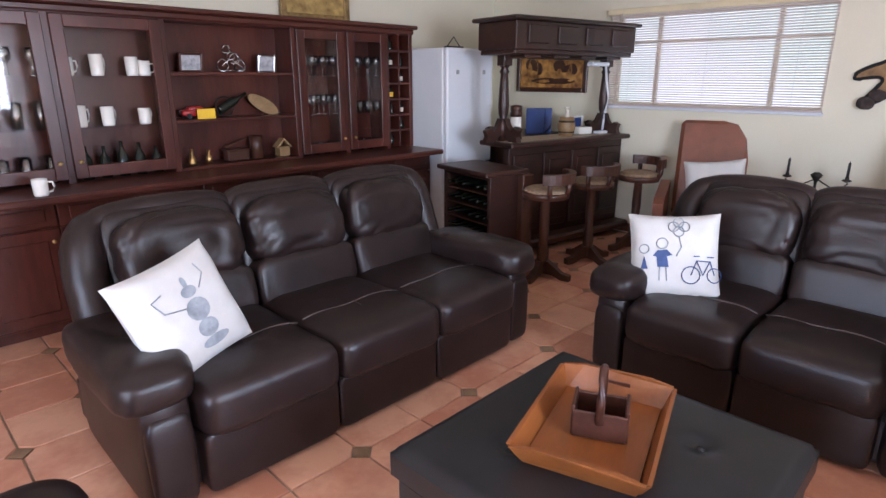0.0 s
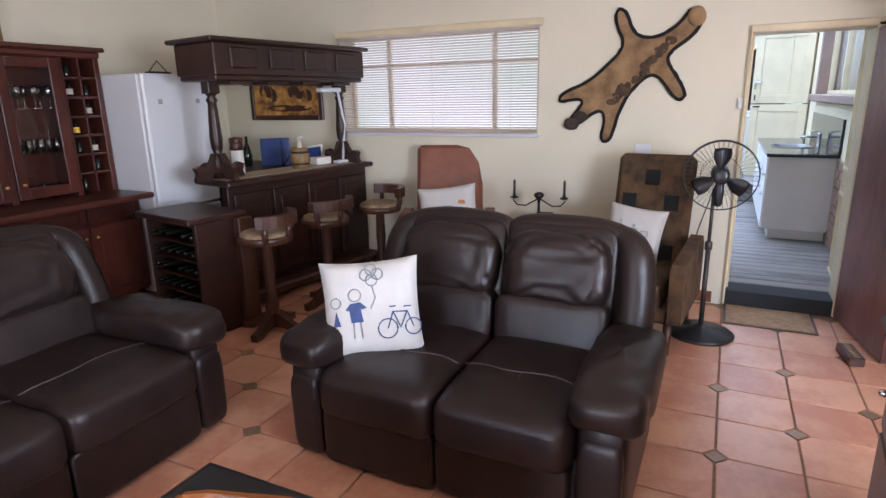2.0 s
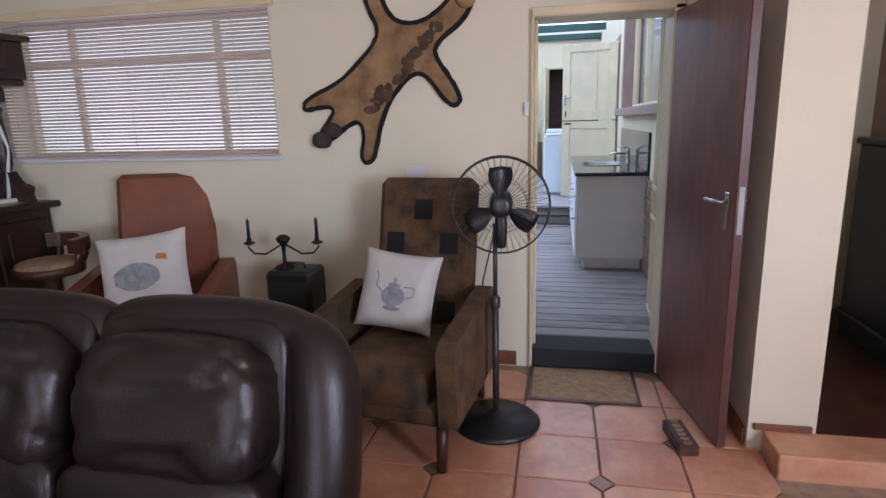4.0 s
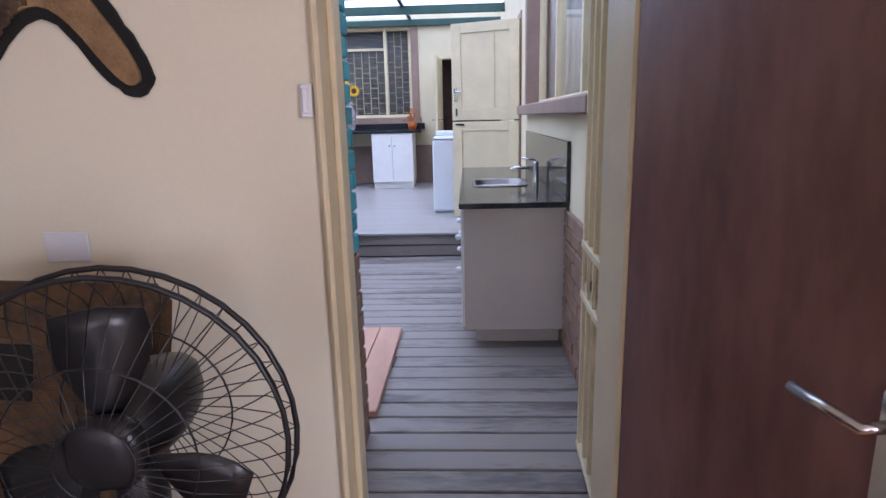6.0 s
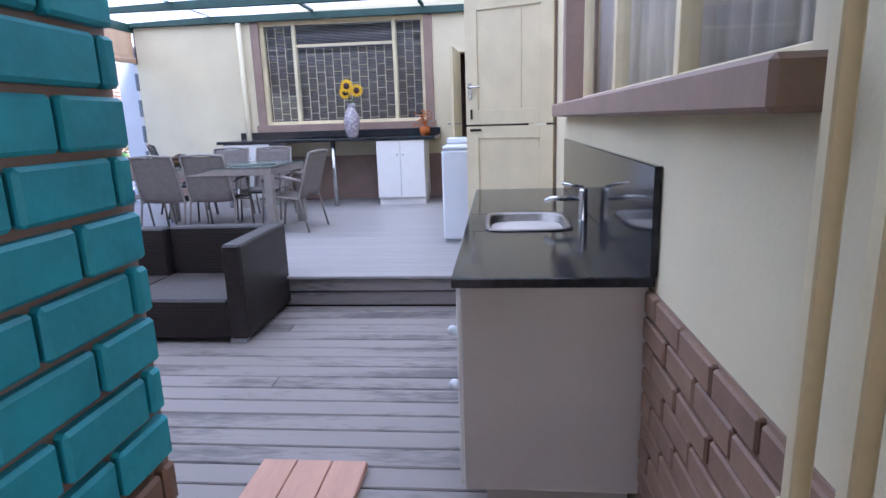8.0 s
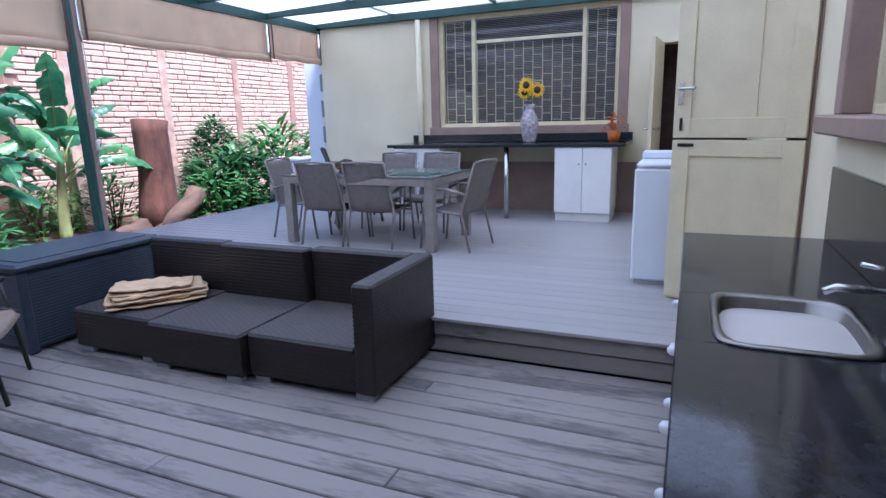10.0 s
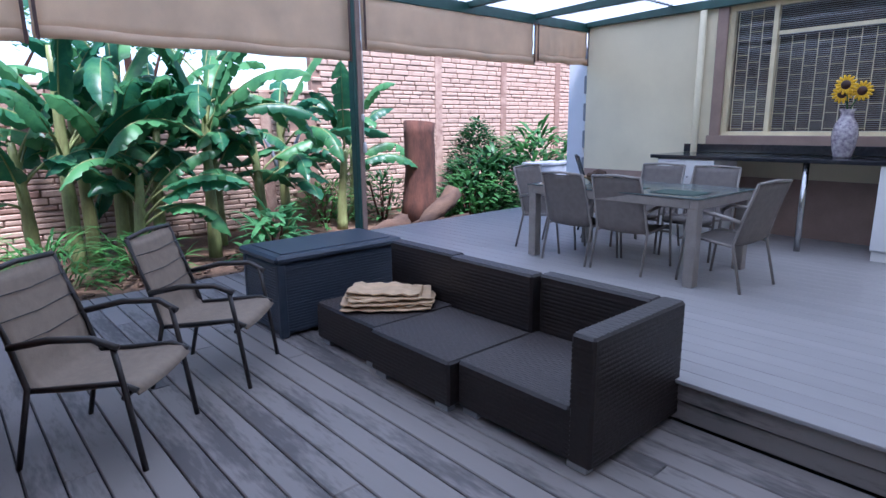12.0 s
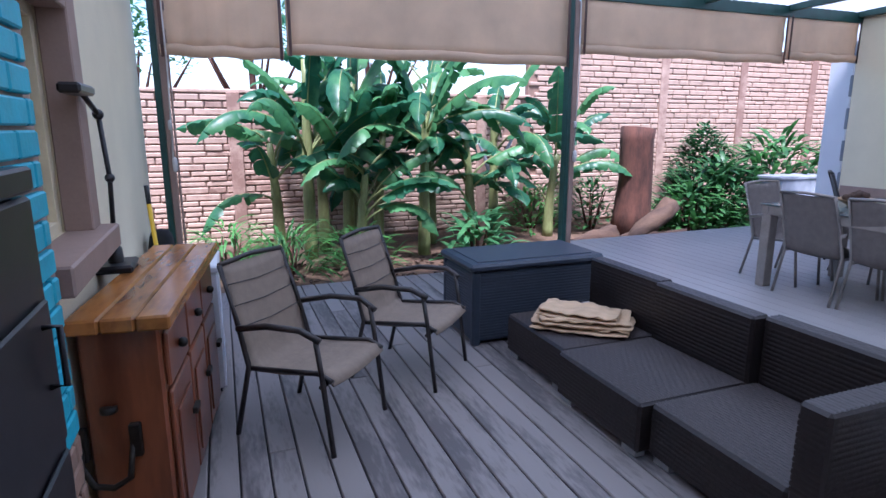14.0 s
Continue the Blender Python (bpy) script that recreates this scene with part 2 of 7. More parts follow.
M_BENCHTOP = material("railway_sleeper_top", (0.42, 0.165, 0.04), 0.22, 0.5, 7, 0.1, 40, c2=(0.10, 0.035, 0.02), stretch=(1, 0.25, 1), rnd=0.4)
M_VASE = material("patterned_vase", (0.6, 0.55, 0.55), 0.25, 0.3, 30, 0.02, 90, c2=(0.2, 0.16, 0.22))
M_PETAL = material("sunflower_petal", (0.85, 0.5, 0.01), 0.6, 0.1)
M_ORANGE = material("orange_leaves", (0.55, 0.14, 0.02), 0.6, 0.4, 20)
M_PALLET = material("pink_deck_sample", (0.55, 0.31, 0.22), 0.65, 0.12, 5, 0.1, stretch=(0.2, 1, 1))

ramp = [n for n in M_DECK.node_tree.nodes if n.type == "VALTORGB"][0].color_ramp
ramp.elements[0].position, ramp.elements[1].position = 0.34, 0.5


def let_light_through(m, share):
    """Leaves and cloth pass some light."""
    n, l = m.node_tree.nodes, m.node_tree.links
    p, out = n["Principled BSDF"], n["Material Output"]
    t, x = n.new("ShaderNodeBsdfTranslucent"), n.new("ShaderNodeMixShader")
    x.inputs[0].default_value = share
    l.new(p.inputs["Base Color"].links[0].from_socket, t.inputs[0])
    l.new(p.outputs[0], x.inputs[1])
    l.new(t.outputs[0], x.inputs[2])
    l.new(x.outputs[0], out.inputs[0])


let_light_through(M_LEAF, 0.4)
let_light_through(M_LEAFDARK, 0.3)
let_light_through(M_CANVAS, 0.5)


# ---- builders ----
class Mesh:
    """Collects shapes of one part."""

    def __init__(self):
        self.v, self.f, self.s = [], [], []

    def add(self, verts, faces, smooth=False):
        o = len(self.v)
        self.v += [tuple(v) for v in verts]
        self.f += [tuple(i + o for i in f) for f in faces]
        self.s += [smooth] * len(faces)
        return self

    def box(self, x0, y0, z0, x1, y1, z1, c=0.0, m=None):
        """A box with its edges chamfered by c."""
        x0, x1, y0, y1, z0, z1 = min(x0, x1), max(x0, x1), min(y0, y1), max(y0, y1), min(z0, z1), max(z0, z1)
        c = min(c, (x1 - x0) / 2.2, (y1 - y0) / 2.2, (z1 - z0) / 2.2)
        if c <= 0:
            vs = [(x, y, z) for z in (z0, z1) for y in (y0, y1) for x in (x0, x1)]
            fs = [(0, 2, 3, 1), (4, 5, 7, 6), (0, 1, 5, 4), (2, 6, 7, 3), (0, 4, 6, 2), (1, 3, 7, 5)]
        else:
            vs, idx = [], {}
            lim = ((x0, x1), (y0, y1), (z0, z1))
            for k in range(8):
                s = [(k >> i) & 1 for i in range(3)]
                for ax in range(3):
                    idx[(k, ax)] = len(vs)
                    vs.append([lim[i][s[i]] if i == ax else lim[i][s[i]] + (c if s[i] == 0 else -c) for i in range(3)])
            fs = []
            for ax in range(3):
                u, w = (ax + 1) % 3, (ax + 2) % 3
                for side in (0, 1):
                    q = [(side << ax) | (a << u) | (b << w) for a, b in ((0, 0), (1, 0), (1, 1), (0, 1))]
                    q = q if side else q[::-1]
                    fs.append(tuple(idx[(k, ax)] for k in q))
            for ax in range(3):
                u, w = (ax + 1) % 3, (ax + 2) % 3
                for a in (0, 1):
                    for b in (0, 1):
                        k0 = (a << u) | (b << w)
                        k1 = k0 | (1 << ax)
                        q = (idx[(k0, u)], idx[(k1, u)], idx[(k1, w)], idx[(k0, w)])
                        fs.append(q if a != b else q[::-1])
            for k in range(8):
                q = (idx[(k, 0)], idx[(k, 1)], idx[(k, 2)])
                par = bin(k).count("1") % 2
                fs.append(q if par else q[::-1])
        if m is not None:
            vs = [m @ Vector(v) for v in vs]
        return self.add(vs, fs)

    def tube(self, pts, r, n=8, caps=True):
        """A round bar through points; r a number or one per point."""
        pts = [Vector(p) for p in pts]
        rs = r if isinstance(r, (list, tuple)) else [r] * len(pts)
        vs, fs = [], []
        up = Vector((0, 0, 1))
        for i, p in enumerate(pts):
            d = (pts[min(i + 1, len(pts) - 1)] - pts[max(i - 1, 0)])
            d = d.normalized() if d.length > 1e-9 else Vector((0, 0, 1))
            ref = up if abs(d.z) < 0.95 else Vector((1, 0, 0))
            a = d.cross(ref).normalized()
            b = d.cross(a)
            for k in range(n):
                t = 2 * math.pi * k / n
                vs.append(p + (a * math.cos(t) + b * math.sin(t)) * rs[i])
        for i in range(len(pts) - 1):
            for k in range(n):
                fs.append((i * n + k, i * n + (k + 1) % n, (i + 1) * n + (k + 1) % n, (i + 1) * n + k))
        self.add(vs, fs, True)
        if caps:
            o = len(self.v) - len(vs)
            self.f += [tuple(o + k for k in range(n))[::-1], tuple(o + (len(pts) - 1) * n + k for k in range(n))]
            self.s += [False, False]
        return self

    def lathe(self, prof, at=(0, 0, 0), n=16):
        """Profile of (radius, height) turned round z."""
        vs = [(at[0] + r * math.cos(2 * math.pi * k / n), at[1] + r * math.sin(2 * math.pi * k / n), at[2] + z) for r, z in prof for k in range(n)]
        fs = [(i * n + k, i * n + (k + 1) % n, (i + 1) * n + (k + 1) % n, (i + 1) * n + k) for i in range(len(prof) - 1) for k in range(n)]
        return self.add(vs, fs, True)

    def soft(self, c, s, e=0.4, e2=None, n=20, wob=0.0, freq=4.0, m=None, seed=0, crease=0.0):
        """A stuffed, rounded body: centre c, half sizes s, squareness e; wob: depth of its waves, crease: of its sharp folds."""
        e2 = e2 or e
        sg = lambda v, p: math.copysign(abs(v) ** p, v)
        vs, fs = [], []
        h = n // 2
        for i in range(h + 1):
            a = -math.pi / 2 + math.pi * i / h
            for k in range(n):
                b = 2 * math.pi * k / n + math.pi / n
                p = Vector((sg(math.cos(a), e) * sg(math.cos(b), e2), sg(math.cos(a), e) * sg(math.sin(b), e2), sg(math.sin(a), e)))
                q = Vector((p.x * s[0], p.y * s[1], p.z * s[2]))
                if wob:
                    q += p.normalized() * wob * noise.noise(Vector((q.x * freq * 2, q.y * freq * 2, q.z * freq)) + Vector((seed * 7.3, seed, 0)))
                if crease:
                    k2 = noise.noise(Vector((q.x * 4 + seed * 3.1, q.y * 5, q.z * 13 + 16 * q.x * q.x + seed)))
                    k3 = noise.noise(Vector((q.x * 9 - q.z * 7 + seed * 5.7, q.y * 4, q.z * 5)))
                    q -= p.normalized() * crease * (max(0.0, 1 - abs(k2) * 3.5) ** 1.5 + 0.5 * max(0.0, 1 - abs(k3) * 4) ** 1.5)
                q += Vector(c)
                vs.append(m @ q if m is not None else q)
        for i in range(h):
            for k in range(n):
                fs.append((i * n + k, i * n + (k + 1) % n, (i + 1) * n + (k + 1) % n, (i + 1) * n + k))
        return self.add(vs, fs, True)

    def plate(self, outline, t, m=None):
        """A flat outline (x, z) given a thickness t along -y..0."""
        n = len(outline)
        vs = [(x, 0, z) for x, z in outline] + [(x, t, z) for x, z in outline]
        fs = [tuple(range(n)), tuple(range(2 * n - 1, n - 1, -1))] + [(i, n + i, n + (i + 1) % n, (i + 1) % n) for i in range(n)]
        if m is not None:
            vs = [m @ Vector(v) for v in vs]
        return self.add(vs, fs)

    def data(self, name, mat):
        me = bpy.data.meshes.new(name)
        me.from_pydata(self.v, [], self.f)
        me.polygons.foreach_set("use_smooth", self.s)
        me.materials.append(mat)
        bm = bmesh.new()
        bm.from_mesh(me)
        bmesh.ops.recalc_face_normals(bm, faces=bm.faces)
        bm.to_mesh(me)
        bm.free()
        return me


def thing(name, label, category, m=None, group=""):
    ob = new(name)
    ob.empty_display_size = 0.1
    if m is not None:
        ob.matrix_basis = m
    return tagged(ob, label, category, group)


def part(th, name, b, mat, label="", m=None):
    ob = new(name, b.data(name, mat))
    ob.parent = th
    if m is not None:
        ob.matrix_basis = m
    if label:
        tagged(ob, label)
    return ob


def structure(name, b, mat, label=""):
    return tagged(new(name, b.data(name, mat)), label, kind="structure")


def single(name, b, mat, label, category, m=None, group=""):
    ob = new(name, b.data(name, mat))
    if m is not None:
        ob.matrix_basis = m
    return tagged(ob, label, category, group)


def sheet(name, c):
    m = bpy.data.materials.new(name)
    m.use_nodes = True
    n, l = m.node_tree.nodes, m.node_tree.links
    t, d, x = n.new("ShaderNodeBsdfTranslucent"), n.new("ShaderNodeBsdfDiffuse"), n.new("ShaderNodeMixShader")
    k = n.new("ShaderNodeTexNoise")
    k.inputs["Scale"].default_value = 1.5
    r = n.new("ShaderNodeValToRGB")
    r.color_ramp.elements[0].color, r.color_ramp.elements[1].color = (*[v * 0.8 for v in c], 1), (*c, 1)
    l.new(k.outputs[0], r.inputs[0])
    l.new(r.outputs[0], t.inputs[0])
    l.new(r.outputs[0], d.inputs[0])
    x.inputs[0].default_value = 0.15
    l.new(t.outputs[0], x.inputs[1])
    l.new(d.outputs[0], x.inputs[2])
    l.new(x.outputs[0], n["Material Output"].inputs[0])
    return m


M_ROOF = sheet("polycarbonate_roof_sheet", (0.42, 0.47, 0.51))
M_DAYGLOW = glow("bright_outdoors", (0.98, 0.90, 0.92), 0.2)

# ---- large structure: living room ----
LOW, UP = 0.12, 0.37          # lower and upper deck heights
CEIL = 2.95
floor = structure("floor", Mesh().box(-2.6, -2.6, -0.2, 5.9, 5.7, -0.012), M_GROUT, "terracotta tiled floor with small brown diamond insets")
b = Mesh()
b.box(5.83, -0.88, -0.2, 6.05, -0.364, CEIL).box(5.83, -0.364, 2.062, 6.05, 0.416, CEIL).box(5.83, 0.416, -0.2, 6.05, 1.98, CEIL)
b.box(5.83, 1.98, -0.2, 6.05, 3.94, 1.31).box(5.83, 1.98, 2.2, 6.05, 3.94, CEIL).box(5.83, 3.94, -0.2, 6.05, 5.7, CEIL)
structure("wall_east", b, M_WALL, "unseen cream wall with an added opening for light and doorway")
structure("wall_north", Mesh().box(-2.6, 5.5, -0.2, 5.83, 5.7, CEIL), M_WALL, "cream painted wall behind the cabinets")
b = Mesh()
b.box(-2.6, -2.6, -0.2, -2.45, 0.2, CEIL).box(-2.6, 2.2, -0.2, -2.45, 5.5, CEIL).box(-2.6, 0.2, 2.1, -2.45, 2.2, CEIL)
structure("wall_west", b, M_WALL, "unseen cream wall with an added wide opening for light")
b = Mesh()
b.box(-2.45, -2.6, -0.2, 0.2, -2.45, CEIL).box(2.2, -2.6, -0.2, 7.0, -2.45, CEIL).box(0.2, -2.6, -0.2, 2.2, -2.45, 1.0).box(0.2, -2.6, 2.2, 2.2, -2.45, CEIL)
structure("wall_south", b, M_WALL, "unseen cream wall with an added opening for light")
structure("wall_stub", Mesh().box(5.04, -0.88, -0.2, 5.83, -0.60, CEIL), M_WALL, "cream painted stub wall beside the door")
structure("wall_inner", Mesh().box(6.9, -2.45, -0.2, 7.0, -0.62, CEIL), M_WALL, "plain wall of the next room")
structure("ceiling", Mesh().box(-2.6, -2.6, CEIL, 7.0, 5.7, CEIL + 0.1), M_CEIL, "pale painted ceiling")
structure("floor_next_room", Mesh().box(5.04, -2.45, -0.19, 6.9, -0.88, 0.1), M_ROSEWOOD, "raised dark red wood floor of the next room")
structure("step_tiles", Mesh().box(4.82, -2.45, -0.19, 5.035, -0.66, 0.1, 0.006), M_TILE, "terracotta tiled step")
b = Mesh()
b.box(5.812, 0.5, 0, 5.828, 5.49, 0.09, 0.004).box(5.06, -0.598, 0, 5.80, -0.584, 0.09, 0.004).box(5.022, -0.86, 0.1, 5.037, -0.62, 0.13, 0.003)
structure("baseboard", b, M_SKIRT, "dark wooden skirting")
# unseen glazed openings behind the walker, added to let light in
for nm, bx in (("window_2", (-2.54, 0.2, 0.0, -2.52, 2.2, 2.1)), ("window_3", (0.2, -2.54, 1.0, 2.2, -2.52, 2.2))):
    g = structure(nm, Mesh().box(*bx), M_GLASS, "clear glazing of an added, unseen opening")
    g.visible_shadow = False
# doorway frame
b = Mesh()
b.box(5.80, 0.405, 0.0, 6.07, 0.424, 2.062, 0.008).box(5.80, -0.375, 0.0, 6.07, -0.315, 2.062, 0.008).box(5.80, -0.375, 2.03, 6.07, 0.424, 2.085, 0.008)
b.box(5.90, 0.388, 0.0, 5.94, 0.405, 2.03, 0.003)
structure("door_frame", b, M_CREAMFRAME, "cream painted steel door frame")
structure("door_sill", Mesh().box(5.815, -0.33, 0.0, 6.06, 0.405, LOW - 0.004, 0.006), M_DECKGROOVE, "dark threshold step")
# blind window
b = Mesh()
for y in (2.0, 2.42, 3.5, 3.92):
    b.box(5.98, y - 0.02, 1.31, 6.02, y + 0.02, 2.2, 0.004)
for z in (1.33, 1.93, 2.18):
    b.box(5.982, 2.0, z - 0.018, 6.018, 3.92, z + 0.018, 0.004)
w1 = structure("window_1", b, M_CREAMFRAME, "steel casement window behind a venetian blind")
g = part(w1, "pane", Mesh().box(5.997, 2.0, 1.33, 6.001, 3.92, 2.18), M_GLASS)
g.visible_shadow = False
structure("window_sill", Mesh().box(5.80, 1.95, 1.285, 5.98, 3.97, 1.312, 0.006), M_WHITE, "white painted window sill")
# glowing sheet added in the closed gap to stand in for daylight
structure("backdrop", Mesh().box(6.34, 1.3, 0.9, 6.36, 4.2, 2.6), M_DAYGLOW, "glowing sheet standing in for outdoor light beyond the window")
bl = thing("venetian_blind", "pale pinkish venetian blind lowered over the window", "blind", pose(5.81, 0, 0))
part(bl, "headrail", Mesh().box(-0.035, 1.93, 2.185, 0.015, 3.97, 2.24, 0.006), M_CREAMFRAME)
slat = Mesh().box(-0.0125, 1.96, -0.0008, 0.0125, 3.94, 0.0008).data("slat", M_BLIND)
for i in range(40):
    s = new("slat", slat)
    s.parent = bl
    s.matrix_basis = pose(-0.012, 0, 1.325 + i * 0.0217, 0, 30, 0)
b = Mesh()
for y in (2.2, 2.95, 3.7):
    b.tube([(-0.012, y, 1.32), (-0.012, y, 2.2)], 0.0018, 5)
b.tube([(-0.05, 3.8, 1.5), (-0.05, 3.8, 2.2)], 0.003, 5)
part(bl, "cord", b, M_LINEN)
part(bl, "bottom_rail", Mesh().box(-0.03, 1.96, 1.313, 0.006, 3.94, 1.324, 0.003), M_BLIND)

# ---- large structure: covered terrace ----
WY = -0.505
structure("ground", Mesh().box(-400, -400, -0.4, 400, 400, -0.22), M_SOIL, "bare mulched garden soil")
garden = structure("garden_bed", Mesh().box(5.5, 6.36, -0.25, 22, 9.6, 0.06), M_SOIL, "mulched planting bed")
b = Mesh()
b.box(6.05, WY - 0.25, -0.2, 6.9, WY, 3.2).box(6.9, WY - 0.25, -0.2, 9.95, WY, 1.58).box(6.9, WY - 0.25, 2.85, 9.95, WY, 3.2)
b.box(9.95, WY - 0.25, -0.2, 10.78, WY, 3.2).box(10.78, WY - 0.25, 2.48, 11.55, WY, 3.2).box(11.55, WY - 0.25, -0.2, 14.9, WY, 3.2)
structure("wall_house_side", b, M_OUTWALL, "cream plastered outside wall with window and stable door")
b = Mesh()
b.box(14.67, 0.5, -0.2, 14.92, 1.0, 3.2).box(14.67, 1.0, -0.2, 14.92, 3.45, 1.5).box(14.67, 1.0, 2.98, 14.92, 3.45, 3.2).box(14.67, 3.45, -0.2, 14.92, 5.4, 3.2)
b.box(14.67, WY, 2.45, 14.92, 0.5, 3.2)
structure("wall_far", b, M_OUTWALL, "cream plastered outside wall with barred window")
b = Mesh().box(14.655, 0.5, UP, 14.668, 5.38, 1.02, 0.003)
structure("dado_far", b, M_TRIM, "brown painted lower wall")
# every side of this shell is dark-coloured in place of indoor shade
structure("room_behind", Mesh().box(15.9, -1, -0.2, 16, 4.2, 3.1).box(14.92, -1, -0.2, 15.9, -0.9, 3.1).box(14.92, 4.1, -0.2, 15.9, 4.2, 3.1).box(14.92, -0.9, 0.3, 15.9, 4.1, 0.38).box(14.92, -0.9, 3.1, 15.9, 4.1, 3.2), M_ROSEWOOD, "shell of the far room, coloured dark for its shaded interior")
b = Mesh()
b.box(6.55, 2.42, -0.2, 6.93, 2.5, 3.2).box(6.55, 2.5, -0.2, 6.93, 3.2, 1.3).box(6.55, 2.5, 2.2, 6.93, 3.2, 3.2).box(6.55, 3.2, -0.2, 6.93, 5.6, 3.2).box(6.45, 2.42, -0.2, 6.55, 5.6, 3.2)
structure("wall_house_left", b, M_OUTWALL, "cream plastered outside wall with a deep window")
# decks: dark joist bed with boards on it
lower_deck = structure("deck_lower", Mesh().box(6.05, WY, -0.1, 10.14, 6.36, LOW - 0.026), M_DECKGROOVE, "weathered grey composite deck, boards across")
upper_deck = structure("deck_upper", Mesh().box(10.18, WY, -0.1, 14.67, 6.36, UP - 0.026), M_DECKGROOVE, "grey composite deck, one step up")
b = Mesh().box(10.14, WY, LOW + 0.005, 10.178, 6.36, LOW + 0.112, 0.004).box(10.12, WY, LOW + 0.124, 10.178, 6.36, UP - 0.026, 0.004)
structure("deck_riser", b, M_DECK, "two grey riser boards of the deck step")
# roof
b = Mesh()
n = 348
vs = []
for i in range(n + 1):
    x = 6.05 + 8.7 * i / n
    z = 3.16 + 0.012 * math.sin(i * math.pi / 2)
    vs += [(x, WY - 0.1, z + 0.05), (x, 5.55, z - 0.12)]
b.add(vs, [(2 * i, 2 * i + 1, 2 * i + 3, 2 * i + 2) for i in range(n)], True)
structure("roof_sheeting", b, M_ROOF, "translucent corrugated roof sheets")
b = Mesh()
b.box(6.9, 5.38, 2.92, 14.72, 5.46, 3.04, 0.004)
b.box(14.58, WY, 2.98, 14.66, 5.4, 3.08, 0.004)
for x in (7.6, 9.2, 10.75, 12.3, 13.5):
    b.box(x - 0.03, WY, 2.98, x + 0.03, 5.4, 3.10, 0.004)
for y in (1.0, 2.6, 4.1):
    b.box(6.9, y - 0.025, 3.08, 14.6, y + 0.025, 3.12, 0.004)
structure("roof_beams", b, M_GREENSTEEL, "dark green steel roof beams")
for x in (7.10, 10.72):
    p = thing("steel_post", "dark green square steel roof post", "post", pose(x, 5.42, 0), "roof posts")
    part(p, "shaft", Mesh().box(-0.045, -0.045, LOW, 0.0, 0.045, 2.94, 0.005), M_GREENSTEEL)
    part(p, "rail", Mesh().box(0.005, -0.04, LOW, 0.05, 0.04, 2.92, 0.005).box(0.06, -0.02, 0.5, 0.075, 0.02, 2.9, 0.003), M_TRIM)
    part(p, "cleat", Mesh().soft((0.04, -0.06, 1.75), (0.015, 0.02, 0.04), 0.6, n=8).soft((0.05, -0.06, 1.45), (0.02, 0.02, 0.06), 0.6, n=8).tube([(0.05, -0.06, 2.9), (0.06, -0.06, 2.2), (0.04, -0.06, 1.5)], 0.006, 5), M_LINEN)


def canvas_blind(x0, x1, zb):
    th = thing("canvas_blind", "rolled-up cream canvas drop blind under the eave", "blind", pose(0, 5.40, 0), "canvas blinds")
    b = Mesh()
    nx, nz = 24, 6
    vs = [(x0 + (x1 - x0) * i / nx, 0.012 * math.sin(i * 1.7) * (1 - k / nz) + 0.006 * math.sin(k * 2.1 + i), zb + 0.05 + (2.93 - zb - 0.05) * k / nz) for k in range(nz + 1) for i in range(nx + 1)]
    b.add(vs, [(k * (nx + 1) + i, k * (nx + 1) + i + 1, (k + 1) * (nx + 1) + i + 1, (k + 1) * (nx + 1) + i) for k in range(nz) for i in range(nx)], True)
    ob = part(th, "canvas", b, M_CANVAS)
    md = ob.modifiers.new("thick", "SOLIDIFY")
    md.thickness = 0.006
    part(th, "roll", Mesh().tube([(x0 + (x1 - x0) * i / 12, 0.0, zb + 0.045 + 0.008 * math.sin(i * 1.3)) for i in range(13)], 0.045, 10), M_CANVAS)
    for x in (x0 + 0.02, x1 - 0.02):
        part(th, "strap", Mesh().box(x - 0.012, -0.055, zb - 0.01, x + 0.012, -0.05, 2.93), M_ROSEWOOD)


canvas_blind(7.12, 8.02, 2.26)
canvas_blind(8.05, 10.66, 2.30)
canvas_blind(10.80, 13.45, 2.42)
canvas_blind(13.48, 14.62, 2.47)

# ---- things: living room, large ----
def eased(pts, k=2):
    """Corner-cut open polyline."""
    pts = [Vector(p) for p in pts]
    for _ in range(k):
        q = [pts[0]]
        for a, c in zip(pts, pts[1:]):
            q += [a.lerp(c, 0.25), a.lerp(c, 0.75)]
        pts = q + [pts[-1]]
    return pts


